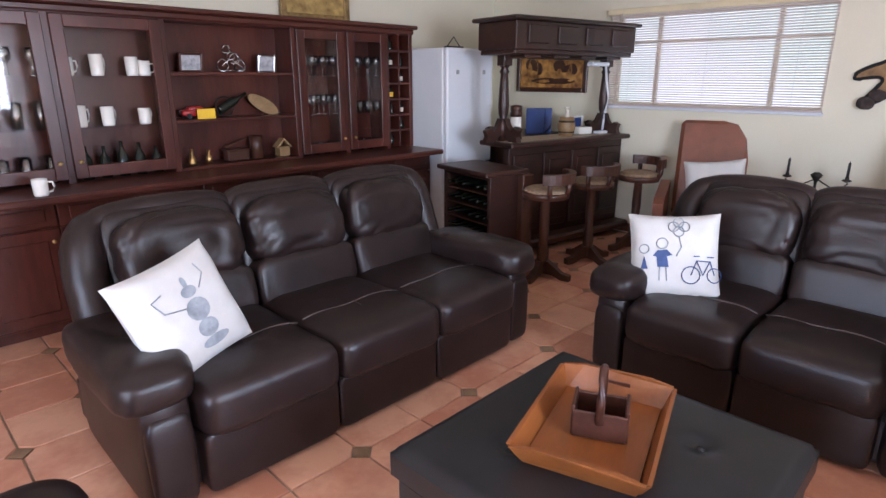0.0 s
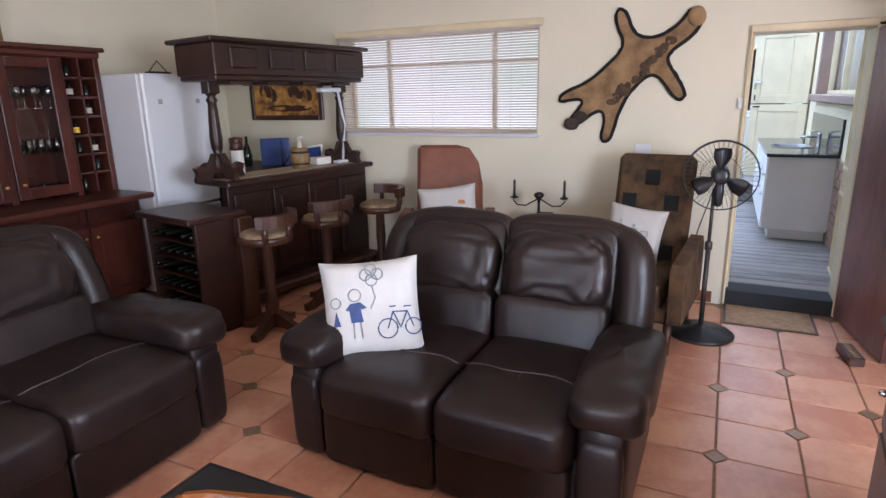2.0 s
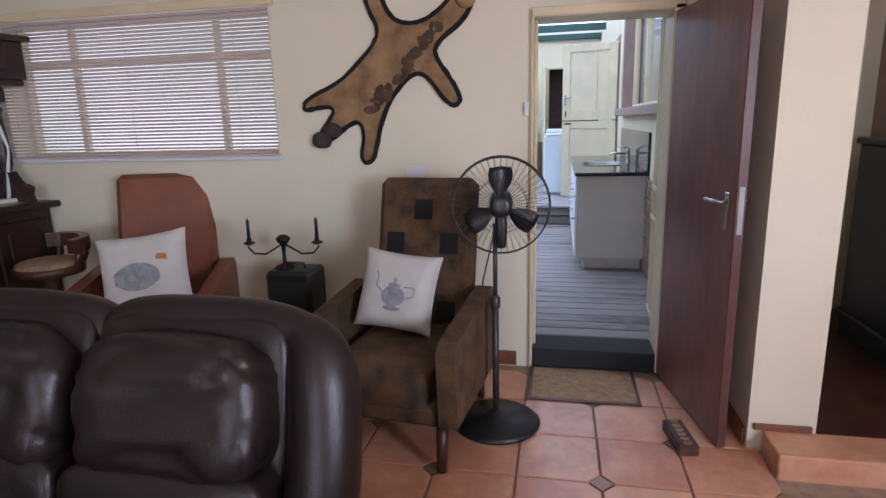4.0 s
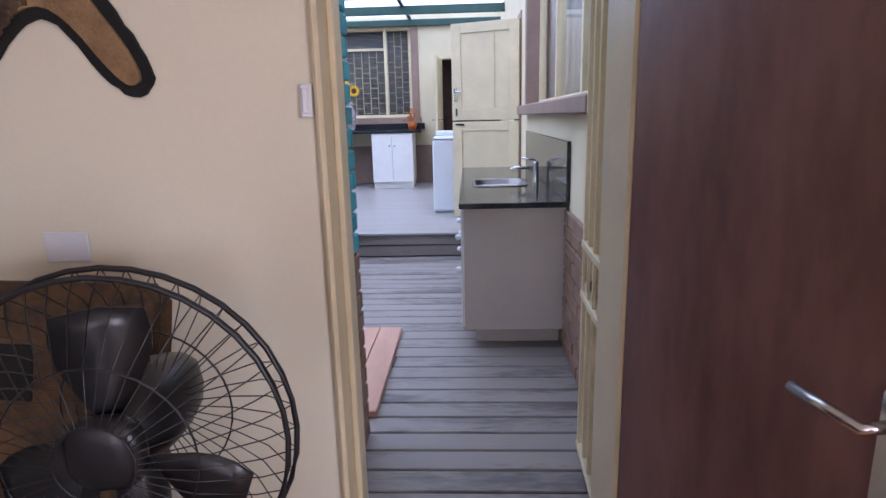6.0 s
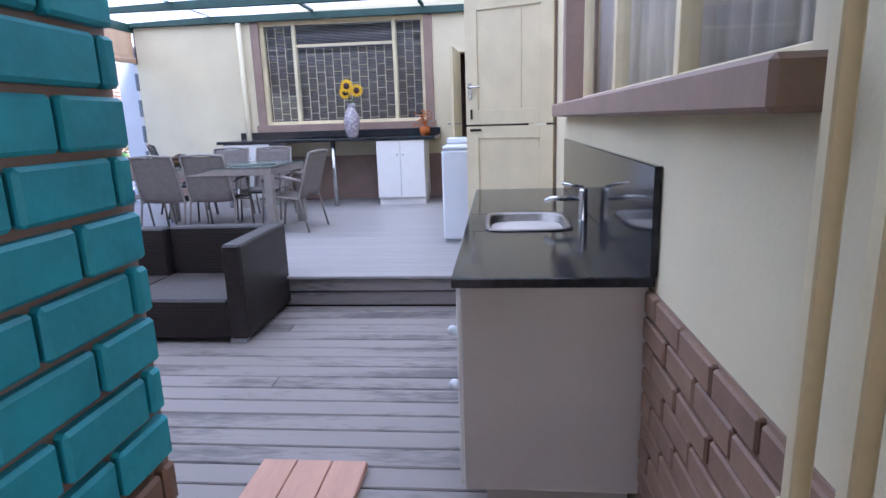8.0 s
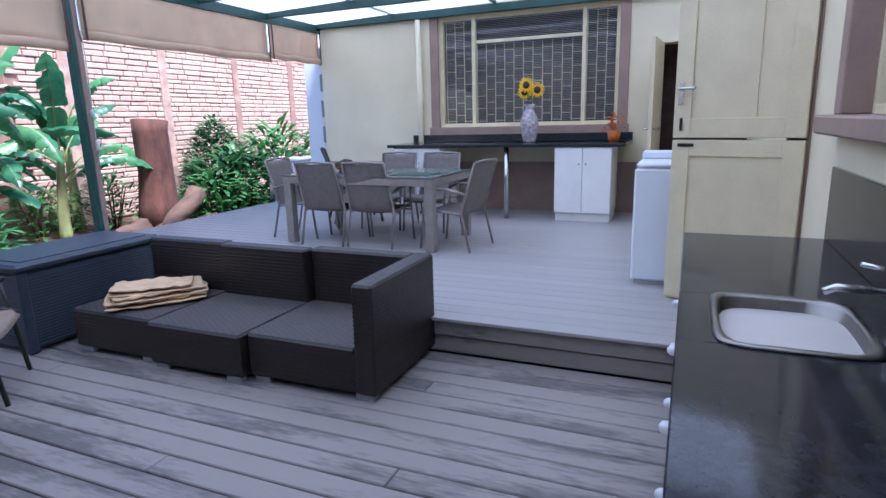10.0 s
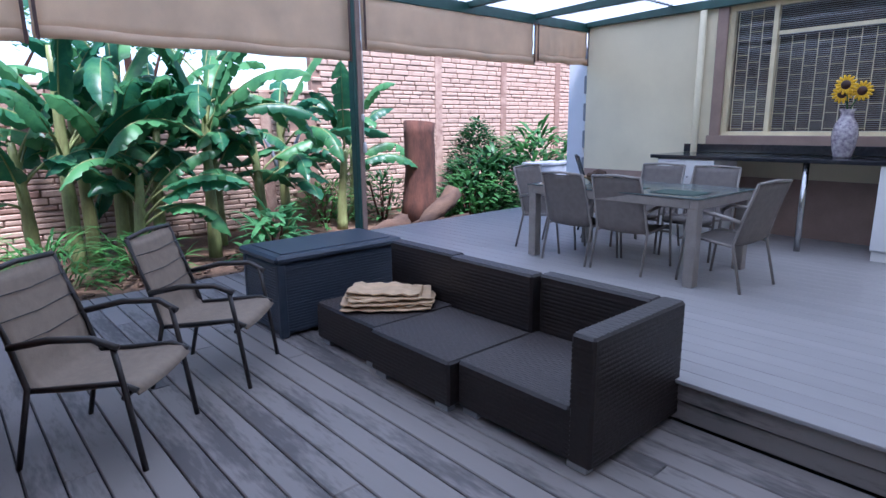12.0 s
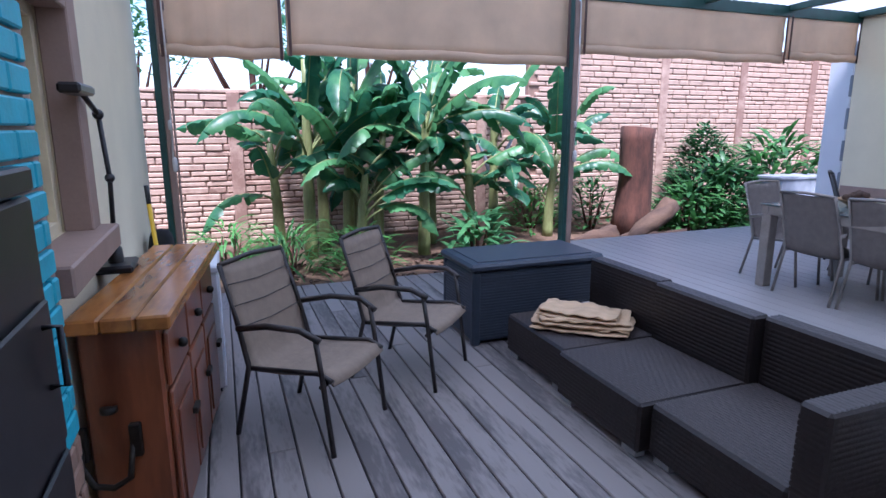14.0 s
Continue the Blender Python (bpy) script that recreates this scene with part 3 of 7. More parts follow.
def leather_sofa(name, label, seats, width, m, group):
    """Recliner sofa: local x along the seats, y from front (0) to back, z up."""
    th = thing(name, label, "sofa", m, group)
    aw = 0.24
    sw = (width - 2 * aw) / seats
    part(th, "base", Mesh().box(0.05, 0.08, 0.03, width - 0.05, 0.98, 0.27, 0.03), M_LEATHER)
    for i in range(seats):
        x = aw + sw * (i + 0.5)
        part(th, "seat", Mesh().soft((x, 0.36, 0.375), (sw / 2 + 0.002, 0.41, 0.125), 0.42, 0.2, 56, 0.014, 2.5, seed=i), M_LEATHER)
        part(th, "front_panel", Mesh().soft((x, 0.055, 0.16), (sw / 2 - 0.003, 0.06, 0.135), 0.2, 0.16, 28, 0.004, seed=i + 5), M_LEATHER)
        tilt = Matrix.Translation((x, 0.72, 0.42)) @ pose(0, 0, 0, -13, 0, 0)
        part(th, "lumbar", Mesh().soft((0, 0.03, 0.13), (sw / 2 - 0.006, 0.12, 0.145), 0.4, 0.22, 56, 0.012, 4, tilt, i + 9, crease=0.006), M_LEATHER)
        part(th, "headrest", Mesh().soft((0, 0.05, 0.395), (sw / 2 - 0.014, 0.155, 0.20), 0.62, 0.42, 88, 0.012, 4, tilt, i + 14, crease=0.012), M_LEATHER)
        part(th, "back_pad", Mesh().soft((0, 0.13, 0.34), (sw / 2 + 0.004, 0.09, 0.29), 0.3, 0.2, 32, 0.006, 3, tilt, i + 20), M_LEATHER)
        lo, hi = -sw / 2, sw / 2
        left = [(lo - 0.085, 0.06, 0.04), (lo - 0.09, 0.10, 0.34), (lo - 0.055, 0.12, 0.56), (lo + 0.07, 0.125, 0.605)] if i == 0 else [(lo + 0.012, 0.14, 0.50), (lo + 0.02, 0.13, 0.575), (lo + 0.09, 0.125, 0.605)]
        right = [(hi - 0.07, 0.125, 0.605), (hi + 0.055, 0.12, 0.56), (hi + 0.09, 0.10, 0.34), (hi + 0.085, 0.06, 0.04)] if i == seats - 1 else [(hi - 0.09, 0.125, 0.605), (hi - 0.02, 0.13, 0.575), (hi - 0.012, 0.14, 0.50)]
        path = eased(left + [(0, 0.12, 0.615)] + right, 3)
        rad = [0.062 + 0.032 * max(0.0, min(1.0, (abs(p.x) - sw / 2) / 0.07)) + 0.003 * noise.noise(p * 9 + Vector((i, 0, 0))) for p in path]
        part(th, "top_roll", Mesh().tube([tilt @ p for p in path], rad, 18), M_LEATHER)
        b = Mesh().tube([(x + sw * (k / 12 - 0.5) * 0.94, 0.30 + 0.012 * math.sin(k * 0.8 + i), 0.5 - 0.018 * abs(k / 6 - 1) ** 4) for k in range(13)], 0.0045, 6)
        b.tube([(x + 0.004 * math.sin(k), 0.30 - 0.031 * k, 0.499 - 0.0011 * k * k) for k in range(9)], 0.003, 5)
        part(th, "seam", b, M_STITCH)
    part(th, "back_shell", Mesh().box(0.14, 0.88, 0.10, width - 0.14, 1.04, 0.84, 0.06), M_LEATHER)
    for x, sg in ((0.0, 1), (width, -1)):
        part(th, "arm_side", Mesh().soft((x + sg * 0.135, 0.47, 0.26), (0.10, 0.44, 0.25), 0.22, 0.25, 30, 0.008, 3, None, x + 2), M_LEATHER)
        part(th, "arm_front", Mesh().soft((x + sg * 0.135, 0.07, 0.22), (0.085, 0.06, 0.20), 0.35, 0.35, 26, 0.006, 3, None, x + 6), M_LEATHER)
        part(th, "armrest", Mesh().soft((x + sg * 0.125, 0.40, 0.525), (0.15, 0.41, 0.105), 0.6, 0.4, 60, 0.02, 4, None, x + 4, crease=0.005), M_LEATHER)
    return th


leather_sofa("leather_sofa", "dark brown leather three-seat recliner sofa, creased and glossy", 3, 2.36, pose(0.60, 2.72, 0), "leather suite")
leather_sofa("leather_loveseat", "dark brown leather two-seat recliner sofa on tiles", 2, 1.60, pose(2.80, 2.28, 0, 0, 0, -90), "leather suite")
# ottoman
ot = thing("ottoman", "square black leather ottoman with deep buttons", "ottoman", pose(1.66, 1.51, 0, 0, 0, 0))
nn = 44
b = Mesh()
tuf = [(sx * 0.22, sy * 0.22) for sx in (-1, 1) for sy in (-1, 1)]
vs = []
for j in range(nn + 1):
    for i in range(nn + 1):
        x, y = -0.5 + i / nn, -0.5 + j / nn
        d = sum(0.028 * math.exp(-((x - a) ** 2 + (y - c) ** 2) / 0.0016) for a, c in tuf)
        ed = max(abs(x), abs(y))
        vs.append((x, y, 0.455 - d - (0.03 * ((ed - 0.46) / 0.04) ** 2 if ed > 0.46 else 0)))
b.add(vs, [(j * (nn + 1) + i, j * (nn + 1) + i + 1, (j + 1) * (nn + 1) + i + 1, (j + 1) * (nn + 1) + i) for j in range(nn) for i in range(nn)], True)
b.box(-0.5, -0.5, 0.34, 0.5, 0.5, 0.424, 0.004)
part(ot, "lid", b, M_BLACKLEATHER)
part(ot, "body", Mesh().box(-0.485, -0.485, 0.04, 0.485, 0.485, 0.334, 0.012), M_BLACKLEATHER)
b = Mesh()
for a, c in tuf:
    b.soft((a, c, 0.432), (0.016, 0.016, 0.008), 1, n=10)
part(ot, "button", b, M_BLACKLEATHER)
b = Mesh()
for a in (-0.42, 0.42):
    for c in (-0.42, 0.42):
        b.box(a - 0.03, c - 0.03, 0, a + 0.03, c + 0.03, 0.04)
part(ot, "foot", b, M_BLACK)
# tray and wooden basket on it
tr = thing("serving_tray", "honey-coloured wooden serving tray with slot handles", "tray", pose(1.685, 1.56, 0.457, 0, 0, 17))
b = Mesh().box(-0.24, -0.17, 0, 0.24, 0.17, 0.012)
for sx in (-1, 1):
    b.add([Vector(v) for v in [(sx * 0.24, -0.17, 0), (sx * 0.24, 0.17, 0), (sx * 0.29, 0.2, 0.075), (sx * 0.29, 0.12, 0.09), (sx * 0.29, -0.12, 0.09), (sx * 0.29, -0.2, 0.075),
          (sx * 0.255, -0.17, 0), (sx * 0.255, 0.17, 0), (sx * 0.305, 0.2, 0.075), (sx * 0.305, 0.12, 0.09), (sx * 0.305, -0.12, 0.09), (sx * 0.305, -0.2, 0.075)]],
          [(0, 1, 2, 3, 4, 5), (6, 7, 8, 9, 10, 11), (0, 1, 7, 6), (1, 2, 8, 7), (2, 3, 9, 8), (3, 4, 10, 9), (4, 5, 11, 10), (5, 0, 6, 11)])
for sy in (-1, 1):
    b.add([(-0.24, sy * 0.17, 0), (0.24, sy * 0.17, 0), (0.29, sy * 0.2, 0.075), (-0.29, sy * 0.2, 0.075), (-0.24, sy * 0.183, 0), (0.24, sy * 0.183, 0), (0.29, sy * 0.213, 0.075), (-0.29, sy * 0.213, 0.075)],
          [(0, 1, 2, 3), (4, 5, 6, 7), (0, 1, 5, 4), (1, 2, 6, 5), (2, 3, 7, 6), (3, 0, 4, 7)])
part(tr, "body", b, M_TRAY)
b = Mesh().box(0.2705, -0.055, 0.045, 0.2755, 0.055, 0.062, 0.002).box(-0.2755, -0.055, 0.045, -0.2705, 0.055, 0.062, 0.002)
part(tr, "handle_slot", b, M_ROSEWOOD)
bk = thing("wooden_basket", "small dark wooden basket box with an arched handle, on the tray", "basket", pose(1.70, 1.56, 0.47, 0, 0, -64))
b = Mesh().box(-0.085, -0.065, 0, 0.085, 0.065, 0.012, 0.003)
for s in (-1, 1):
    b.box(-0.085, s * 0.065 - 0.006, 0.0, 0.085, s * 0.065 + 0.006, 0.095, 0.003).box(s * 0.085 - 0.006, -0.065, 0, s * 0.085 + 0.006, 0.065, 0.11, 0.003)
b.box(-0.006, -0.06, 0.01, 0.006, 0.06, 0.10, 0.002)
part(bk, "body", b, M_ROSEWOOD)
part(bk, "handle", Mesh().tube([(0.0, -0.068, 0.06), (0, -0.07, 0.15), (0, -0.045, 0.205), (0, 0, 0.22), (0, 0.045, 0.205), (0, 0.07, 0.15), (0, 0.068, 0.06)], 0.014, 8), M_ROSEWOOD)
# footstool and armchair corner beside the walker
ac = thing("leather_footstool", "dark brown rounded leather footstool", "footstool", pose(0.12, 2.46, 0.0))
part(ac, "cushion", Mesh().soft((0, 0, 0.32), (0.30, 0.26, 0.13), 0.5, 0.5, 30, 0.01), M_LEATHER)
part(ac, "base", Mesh().box(-0.24, -0.20, 0, 0.24, 0.20, 0.26, 0.03), M_LEATHER)

# ---- wall unit ----
CF, UF = 4.92, 5.16          # fronts of the base and of the upper part
wu = thing("wall_cabinet", "mahogany wall unit with glass doors, open shelves and bottle rack", "cabinet", pose(0, 0, 0))
X0, X1 = -0.9, 4.16
b = Mesh().box(X0, CF, 0.08, X1, 5.49, 0.87, 0.004).box(X0 + 0.02, CF + 0.05, 0.0, X1 - 0.02, 5.45, 0.08)
part(wu, "base", b, M_MAHOG)
part(wu, "counter", Mesh().box(X0 - 0.03, CF - 0.19, 0.875, X1 + 0.03, 5.49, 0.92, 0.012), M_MAHOGX)
b = Mesh()
b.box(X0, UF + 0.26, 0.92, X1, 5.48, 2.0)
cols = [-0.9, 0.42, 1.12, 1.82, 2.86, 3.37, 3.86, 4.16]
for x in cols:
    b.box(x - 0.022, UF + 0.004, 0.92, x + 0.022, UF + 0.26, 2.0, 0.003)
b.box(X0, UF, 1.98, X1, UF + 0.26, 2.01)
part(wu, "carcass", b, M_MAHOG)
b = Mesh().box(X0 - 0.05, UF - 0.06, 2.03, X1 + 0.05, 5.49, 2.065, 0.01).box(X0 - 0.02, UF - 0.03, 1.985, X1 + 0.02, 5.49, 2.03, 0.01)
part(wu, "cornice", b, M_MAHOGX)
b = Mesh()
for z in (1.28, 1.62):
    b.box(1.84, UF + 0.01, z - 0.012, 2.84, UF + 0.26, z + 0.012, 0.003)
b.box(1.84, UF - 0.01, 0.92, 2.84, UF + 0.26, 0.945, 0.003)
part(wu, "shelf", b, M_MAHOGX)
b = Mesh()
for z in (1.27, 1.60):
    for x0, x1 in ((-0.88, 0.4), (0.44, 1.1), (1.14, 1.8), (2.88, 3.35), (3.39, 3.84)):
        b.box(x0, UF + 0.03, z - 0.003, x1, UF + 0.255, z + 0.003)
part(wu, "glass_shelf", b, M_GLASS)
b = Mesh()
for i in range(1, 7):
    z = 0.94 + 1.04 * i / 7
    b.box(3.88, UF + 0.01, z - 0.008, 4.14, UF + 0.25, z + 0.008)
b.box(4.002, UF + 0.01, 0.93, 4.018, UF + 0.25, 1.98)
part(wu, "bottle_rack", b, M_MAHOG)
for x0, x1, hx in ((-0.2, 0.40, 0.36), (0.44, 1.10, 1.06), (1.14, 1.80, 1.18), (2.88, 3.35, 3.31), (3.39, 3.84, 3.43)):
    d = part(wu, "glass_door", Mesh().box(x0, UF - 0.02, 0.95, x0 + 0.075, UF, 1.975, 0.004).box(x1 - 0.075, UF - 0.02, 0.95, x1, UF, 1.975, 0.004)
             .box(x0 + 0.075, UF - 0.02, 0.95, x1 - 0.075, UF, 1.03, 0.004).box(x0 + 0.075, UF - 0.02, 1.9, x1 - 0.075, UF, 1.975, 0.004), M_MAHOG)
    g = part(d, "pane", Mesh().box(x0 + 0.07, UF - 0.012, 1.02, x1 - 0.07, UF - 0.008, 1.91), M_GLASS)
    part(d, "knob", Mesh().soft((hx, UF - 0.035, 1.06), (0.016, 0.014, 0.013), 1, n=10), M_BRASS)
for i in range(11):
    x0 = X0 + 0.01 + i * 0.46
    d = part(wu, "door", Mesh().box(x0, CF - 0.022, 0.10, x0 + 0.45, CF, 0.70, 0.005).box(x0 + 0.07, CF - 0.030, 0.17, x0 + 0.38, CF - 0.02, 0.63, 0.01), M_MAHOG)
    part(d, "knob", Mesh().soft((x0 + (0.41 if i % 2 else 0.04), CF - 0.035, 0.62), (0.014, 0.013, 0.014), 1, n=8), M_BRASS)
    part(wu, "drawer", Mesh().box(x0, CF - 0.022, 0.71, x0 + 0.45, CF, 0.86, 0.005).box(x0 + 0.06, CF - 0.03, 0.745, x0 + 0.39, CF - 0.02, 0.83, 0.006), M_MAHOGX)

# fridge
fr = thing("fridge_freezer", "tall white fridge freezer with magnets", "fridge", pose(4.19, 4.72, 0))
part(fr, "body", Mesh().box(0, 0.03, 0.02, 0.66, 0.62, 1.86, 0.012), M_WHITE)
part(fr, "freezer_door", Mesh().box(0, -0.03, 0.05, 0.66, 0.025, 0.74, 0.014), M_WHITE)
part(fr, "fridge_door", Mesh().box(0, -0.03, 0.755, 0.66, 0.025, 1.86, 0.014), M_WHITE)
part(fr, "magnet", Mesh().box(0.12, -0.037, 1.62, 0.16, -0.029, 1.66, 0.003).box(0.5, -0.037, 1.62, 0.54, -0.029, 1.66, 0.003), M_GREYPLASTIC)
part(fr, "foot", Mesh().box(0.03, 0.02, 0, 0.63, 0.58, 0.021), M_BLACK)

# ---- bar ----
BARM = pose(3.86, 4.03, 0, 0, 0, -9.5)
ba = thing("home_bar", "dark carved wooden bar with canopy on turned columns", "bar", BARM)
part(ba, "counter_top", Mesh().box(0.36, -0.06, 0.985, 2.02, 0.40, 1.03, 0.012), M_DARKWOOD)
part(ba, "inlay", Mesh().box(0.41, 0.03, 1.031, 1.98, 0.34, 1.036, 0.001), M_BARTOP)
b = Mesh().box(0.40, 0.02, 0.0, 1.98, 0.10, 0.985, 0.005)
for i in range(4):
    x = 0.44 + i * 0.385
    b.box(x, -0.005, 0.2, x + 0.34, 0.02, 0.92, 0.008).box(x + 0.06, -0.018, 0.27, x + 0.28, -0.005, 0.85, 0.008)
part(ba, "front", b, M_DARKWOOD)
part(ba, "foot_rail", Mesh().box(0.46, -0.16, 0.06, 1.98, 0.02, 0.14, 0.02), M_STOOL)
b = Mesh().box(0.33, -0.10, 1.82, 1.90, 0.40, 2.05, 0.008)
for i in range(4):
    x = 0.46 + i * 0.36
    b.box(x, -0.118, 1.87, x + 0.24, -0.10, 2.02, 0.008)
part(ba, "canopy", b, M_DARKWOOD)
part(ba, "cornice", Mesh().box(0.28, -0.15, 2.05, 1.93, 0.44, 2.085, 0.012).box(0.34, -0.08, 1.78, 1.89, 0.38, 1.825, 0.01), M_DARKWOOD)
b = Mesh()
for i in range(4):
    b.box(0.48 + i * 0.36, -0.05, 1.755, 0.68 + i * 0.36, 0.3, 1.78, 0.004)
part(ba, "glass_rail", b, M_DARKWOOD)
for x in (0.46, 1.84):
    part(ba, "column", Mesh().lathe([(0.0, 1.03), (0.05, 1.03), (0.05, 1.2), (0.03, 1.23), (0.045, 1.28), (0.05, 1.35), (0.042, 1.5), (0.034, 1.62), (0.046, 1.64), (0.03, 1.67), (0.046, 1.69)], (x, 0.18, 0), 16).box(x - 0.05, 0.13, 1.69, x + 0.05, 0.23, 1.785, 0.006), M_DARKWOOD)
    o = [(-0.22, 0), (-0.2, 0.05), (-0.22, 0.1), (-0.17, 0.12), (-0.12, 0.09), (-0.08, 0.14), (-0.05, 0.2), (0.05, 0.2), (0.08, 0.14), (0.12, 0.09), (0.17, 0.12), (0.22, 0.1), (0.2, 0.05), (0.22, 0), (0.1, 0), (0.06, 0.05), (-0.06, 0.05), (-0.1, 0)]
    part(ba, "scroll_foot", Mesh().plate(o, 0.05, pose(x, 0.155, 1.035)).plate(o, 0.05, pose(x + 0.025, 0.18, 1.035, 0, 0, 90)), M_DARKWOOD)
# wine rack at the bar's end
wr = thing("wine_rack", "dark wooden wine rack full of bottles beside the bar", "wine rack", pose(3.70, 3.98, 0, 0, 0, -9.5))
part(wr, "top", Mesh().box(-0.06, -0.32, 0.83, 0.40, 0.36, 0.87, 0.008), M_DARKWOOD)
b = Mesh()
for y in (-0.28, 0.31):
    b.box(0, y - 0.02, 0, 0.34, y + 0.02, 0.83, 0.004)
for i in range(7):
    b.box(0.0, -0.28, 0.05 + i * 0.125, 0.34, 0.31, 0.062 + i * 0.125)
b.box(0.32, -0.28, 0, 0.34, 0.31, 0.83)
part(wr, "frame", b, M_DARKWOOD)
part(wr, "corner_post", Mesh().box(0.30, -0.36, 0.0, 0.42, -0.285, 0.83, 0.008), M_STOOL)
bot = Mesh().lathe([(0, 0), (0.036, 0), (0.038, 0.02), (0.038, 0.18), (0.014, 0.23), (0.013, 0.29), (0.015, 0.3), (0, 0.3)], n=12).data("bottle", M_BOTTLE)
for i in range(6):
    for k in range(6):
        if (i * 5 + k * 3) % 7 != 3:
            o = new("wine_bottle", bot)
            o.matrix_basis = pose(3.70, 3.98, 0, 0, 0, -9.5) @ pose(0.295, -0.23 + k * 0.096, 0.103 + i * 0.125, 0, -90, 0)
            tagged(o, "dark glass wine bottle lying in the rack", "bottle", "bottles in the rack")


def bar_stool(m):
    th = thing("bar_stool", "wooden swivel bar stool with low curved back and padded seat", "stool", m, "bar stools")
    part(th, "column", Mesh().lathe([(0, 0.05), (0.045, 0.05), (0.05, 0.2), (0.035, 0.3), (0.042, 0.45), (0.036, 0.66), (0.06, 0.68)], n=12), M_STOOL)
    o = [(-0.25, 0.0), (-0.25, 0.05), (-0.18, 0.06), (-0.06, 0.14), (0.06, 0.14), (0.18, 0.06), (0.25, 0.05), (0.25, 0.0), (0.18, 0.0), (0.1, 0.03), (-0.1, 0.03), (-0.18, 0.0)]
    part(th, "foot", Mesh().plate(o, 0.05, pose(0, -0.025, 0)).plate(o, 0.05, pose(0.025, 0, 0, 0, 0, 90)), M_STOOL)
    part(th, "ring", Mesh().lathe([(0.10, 0.67), (0.185, 0.67), (0.19, 0.70), (0.185, 0.72), (0.1, 0.72)], n=20), M_STOOL)
    part(th, "seat", Mesh().soft((0, 0, 0.725), (0.175, 0.175, 0.035), 0.7, 1, 20), M_STOOLSEAT)
    arc = [(0.2 * math.cos(radians(a)), 0.2 * math.sin(radians(a))) for a in range(200, 345, 12)]
    b = Mesh()
    vs = []
    for x, y in arc:
        for r, z in ((0.9, 0.80), (1.15, 0.80), (1.15, 0.88), (0.9, 0.88)):
            vs.append((x * r, y * r, z))
    k = len(arc)
    b.add(vs, [(4 * i + j, 4 * i + (j + 1) % 4, 4 * i + 4 + (j + 1) % 4, 4 * i + 4 + j) for i in range(k - 1) for j in range(4)] + [(0, 1, 2, 3), (4 * k - 4, 4 * k - 3, 4 * k - 2, 4 * k - 1)])
    part(th, "backrest", b, M_STOOL)
    b = Mesh()
    for a in (215, 270, 325):
        x, y = 0.2 * math.cos(radians(a)), 0.2 * math.sin(radians(a))
        b.tube([(x * 0.85, y * 0.85, 0.69), (x, y, 0.75), (x, y, 0.82)], 0.02, 8)
    part(th, "spindle", b, M_STOOL)
    return th


bar_stool(pose(3.98, 3.38, 0, 0, 0, 8))
bar_stool(pose(4.62, 3.34, 0, 0, 0, -15))
bar_stool(pose(5.25, 3.22, 0, 0, 0, 60))

# ---- door leaf ----
DM = pose(5.79, -0.338, 0, 0, 0, 190)
dl = thing("panel_door", "open dark veneered flush door with chrome handle", "door", DM)
part(dl, "leaf", Mesh().box(0.0, -0.018, 0.015, 0.80, 0.018, 2.02, 0.003), M_DOORWOOD)
part(dl, "edge", Mesh().box(0.801, -0.02, 0.015, 0.81, 0.02, 2.02, 0.002), M_DOOREDGE)
for s in (-1, 1):
    part(dl, "handle", Mesh().box(0.72, s * 0.022, 1.01, 0.755, s * 0.028, 1.17, 0.002).tube([(0.737, s * 0.025, 1.13), (0.737, s * 0.065, 1.13), (0.62, s * 0.068, 1.13)], 0.009, 8), M_CHROME)
part(dl, "lock_plate", Mesh().box(0.8105, -0.011, 1.0, 0.8125, 0.011, 1.2), M_GREYPLASTIC)

# ---- things: living room, loose ----
def pillow(name, label, m, s=0.23, t=0.085, prints=()):
    th = thing(name, label, "cushion", m, "scatter cushions")
    n = 26
    vs, fs = [], []
    for side in (1, -1):
        o = len(vs)
        for j in range(n + 1):
            for i in range(n + 1):
                u, v = 2 * i / n - 1, 2 * j / n - 1
                k = 1 - 0.07 * (1 - u * u) * abs(v) ** 3 * 1.0
                k2 = 1 - 0.07 * (1 - v * v) * abs(u) ** 3 * 1.0
                d = t * ((1 - u ** 4) * (1 - v ** 4)) ** 0.55 + 0.004 * noise.noise(Vector((u * 3, v * 3, side)))
                vs.append((u * s * k2, -side * d, v * s * k))
        fs += [(o + j * (n + 1) + i, o + j * (n + 1) + i + 1, o + (j + 1) * (n + 1) + i + 1, o + (j + 1) * (n + 1) + i) for j in range(n) for i in range(n)]
    part(th, "cover", Mesh().add(vs, fs, True), M_LINEN)

    def on(u, v):
        return (u * s, -(t * ((1 - u ** 4) * (1 - v ** 4)) ** 0.55) - 0.004, v * s)
    for kind, mat, args in prints:
        b = Mesh()
        if kind == "line":
            for ln in args:
                pts = []
                for (a, c), (d, e) in zip(ln, ln[1:]):
                    pts += [on(a + (d - a) * q / 4, c + (e - c) * q / 4) for q in range(4)]
                pts.append(on(*ln[-1]))
                b.tube(pts, 0.0028, 5)
        elif kind == "ring":
            for a, c, r in args:
                b.tube([on(a + r * math.cos(q * 0.42), c + r * math.sin(q * 0.42)) for q in range(16)], 0.0028, 5)
        else:
            for ln in args:
                k = len(ln)
                ca, cc = sum(p[0] for p in ln) / k, sum(p[1] for p in ln) / k
                b.add([on(ca, cc)] + [on(*p) for p in ln], [(0, i + 1, (i + 1) % k + 1) for i in range(k)])
        part(th, "print", b, mat)
    return th


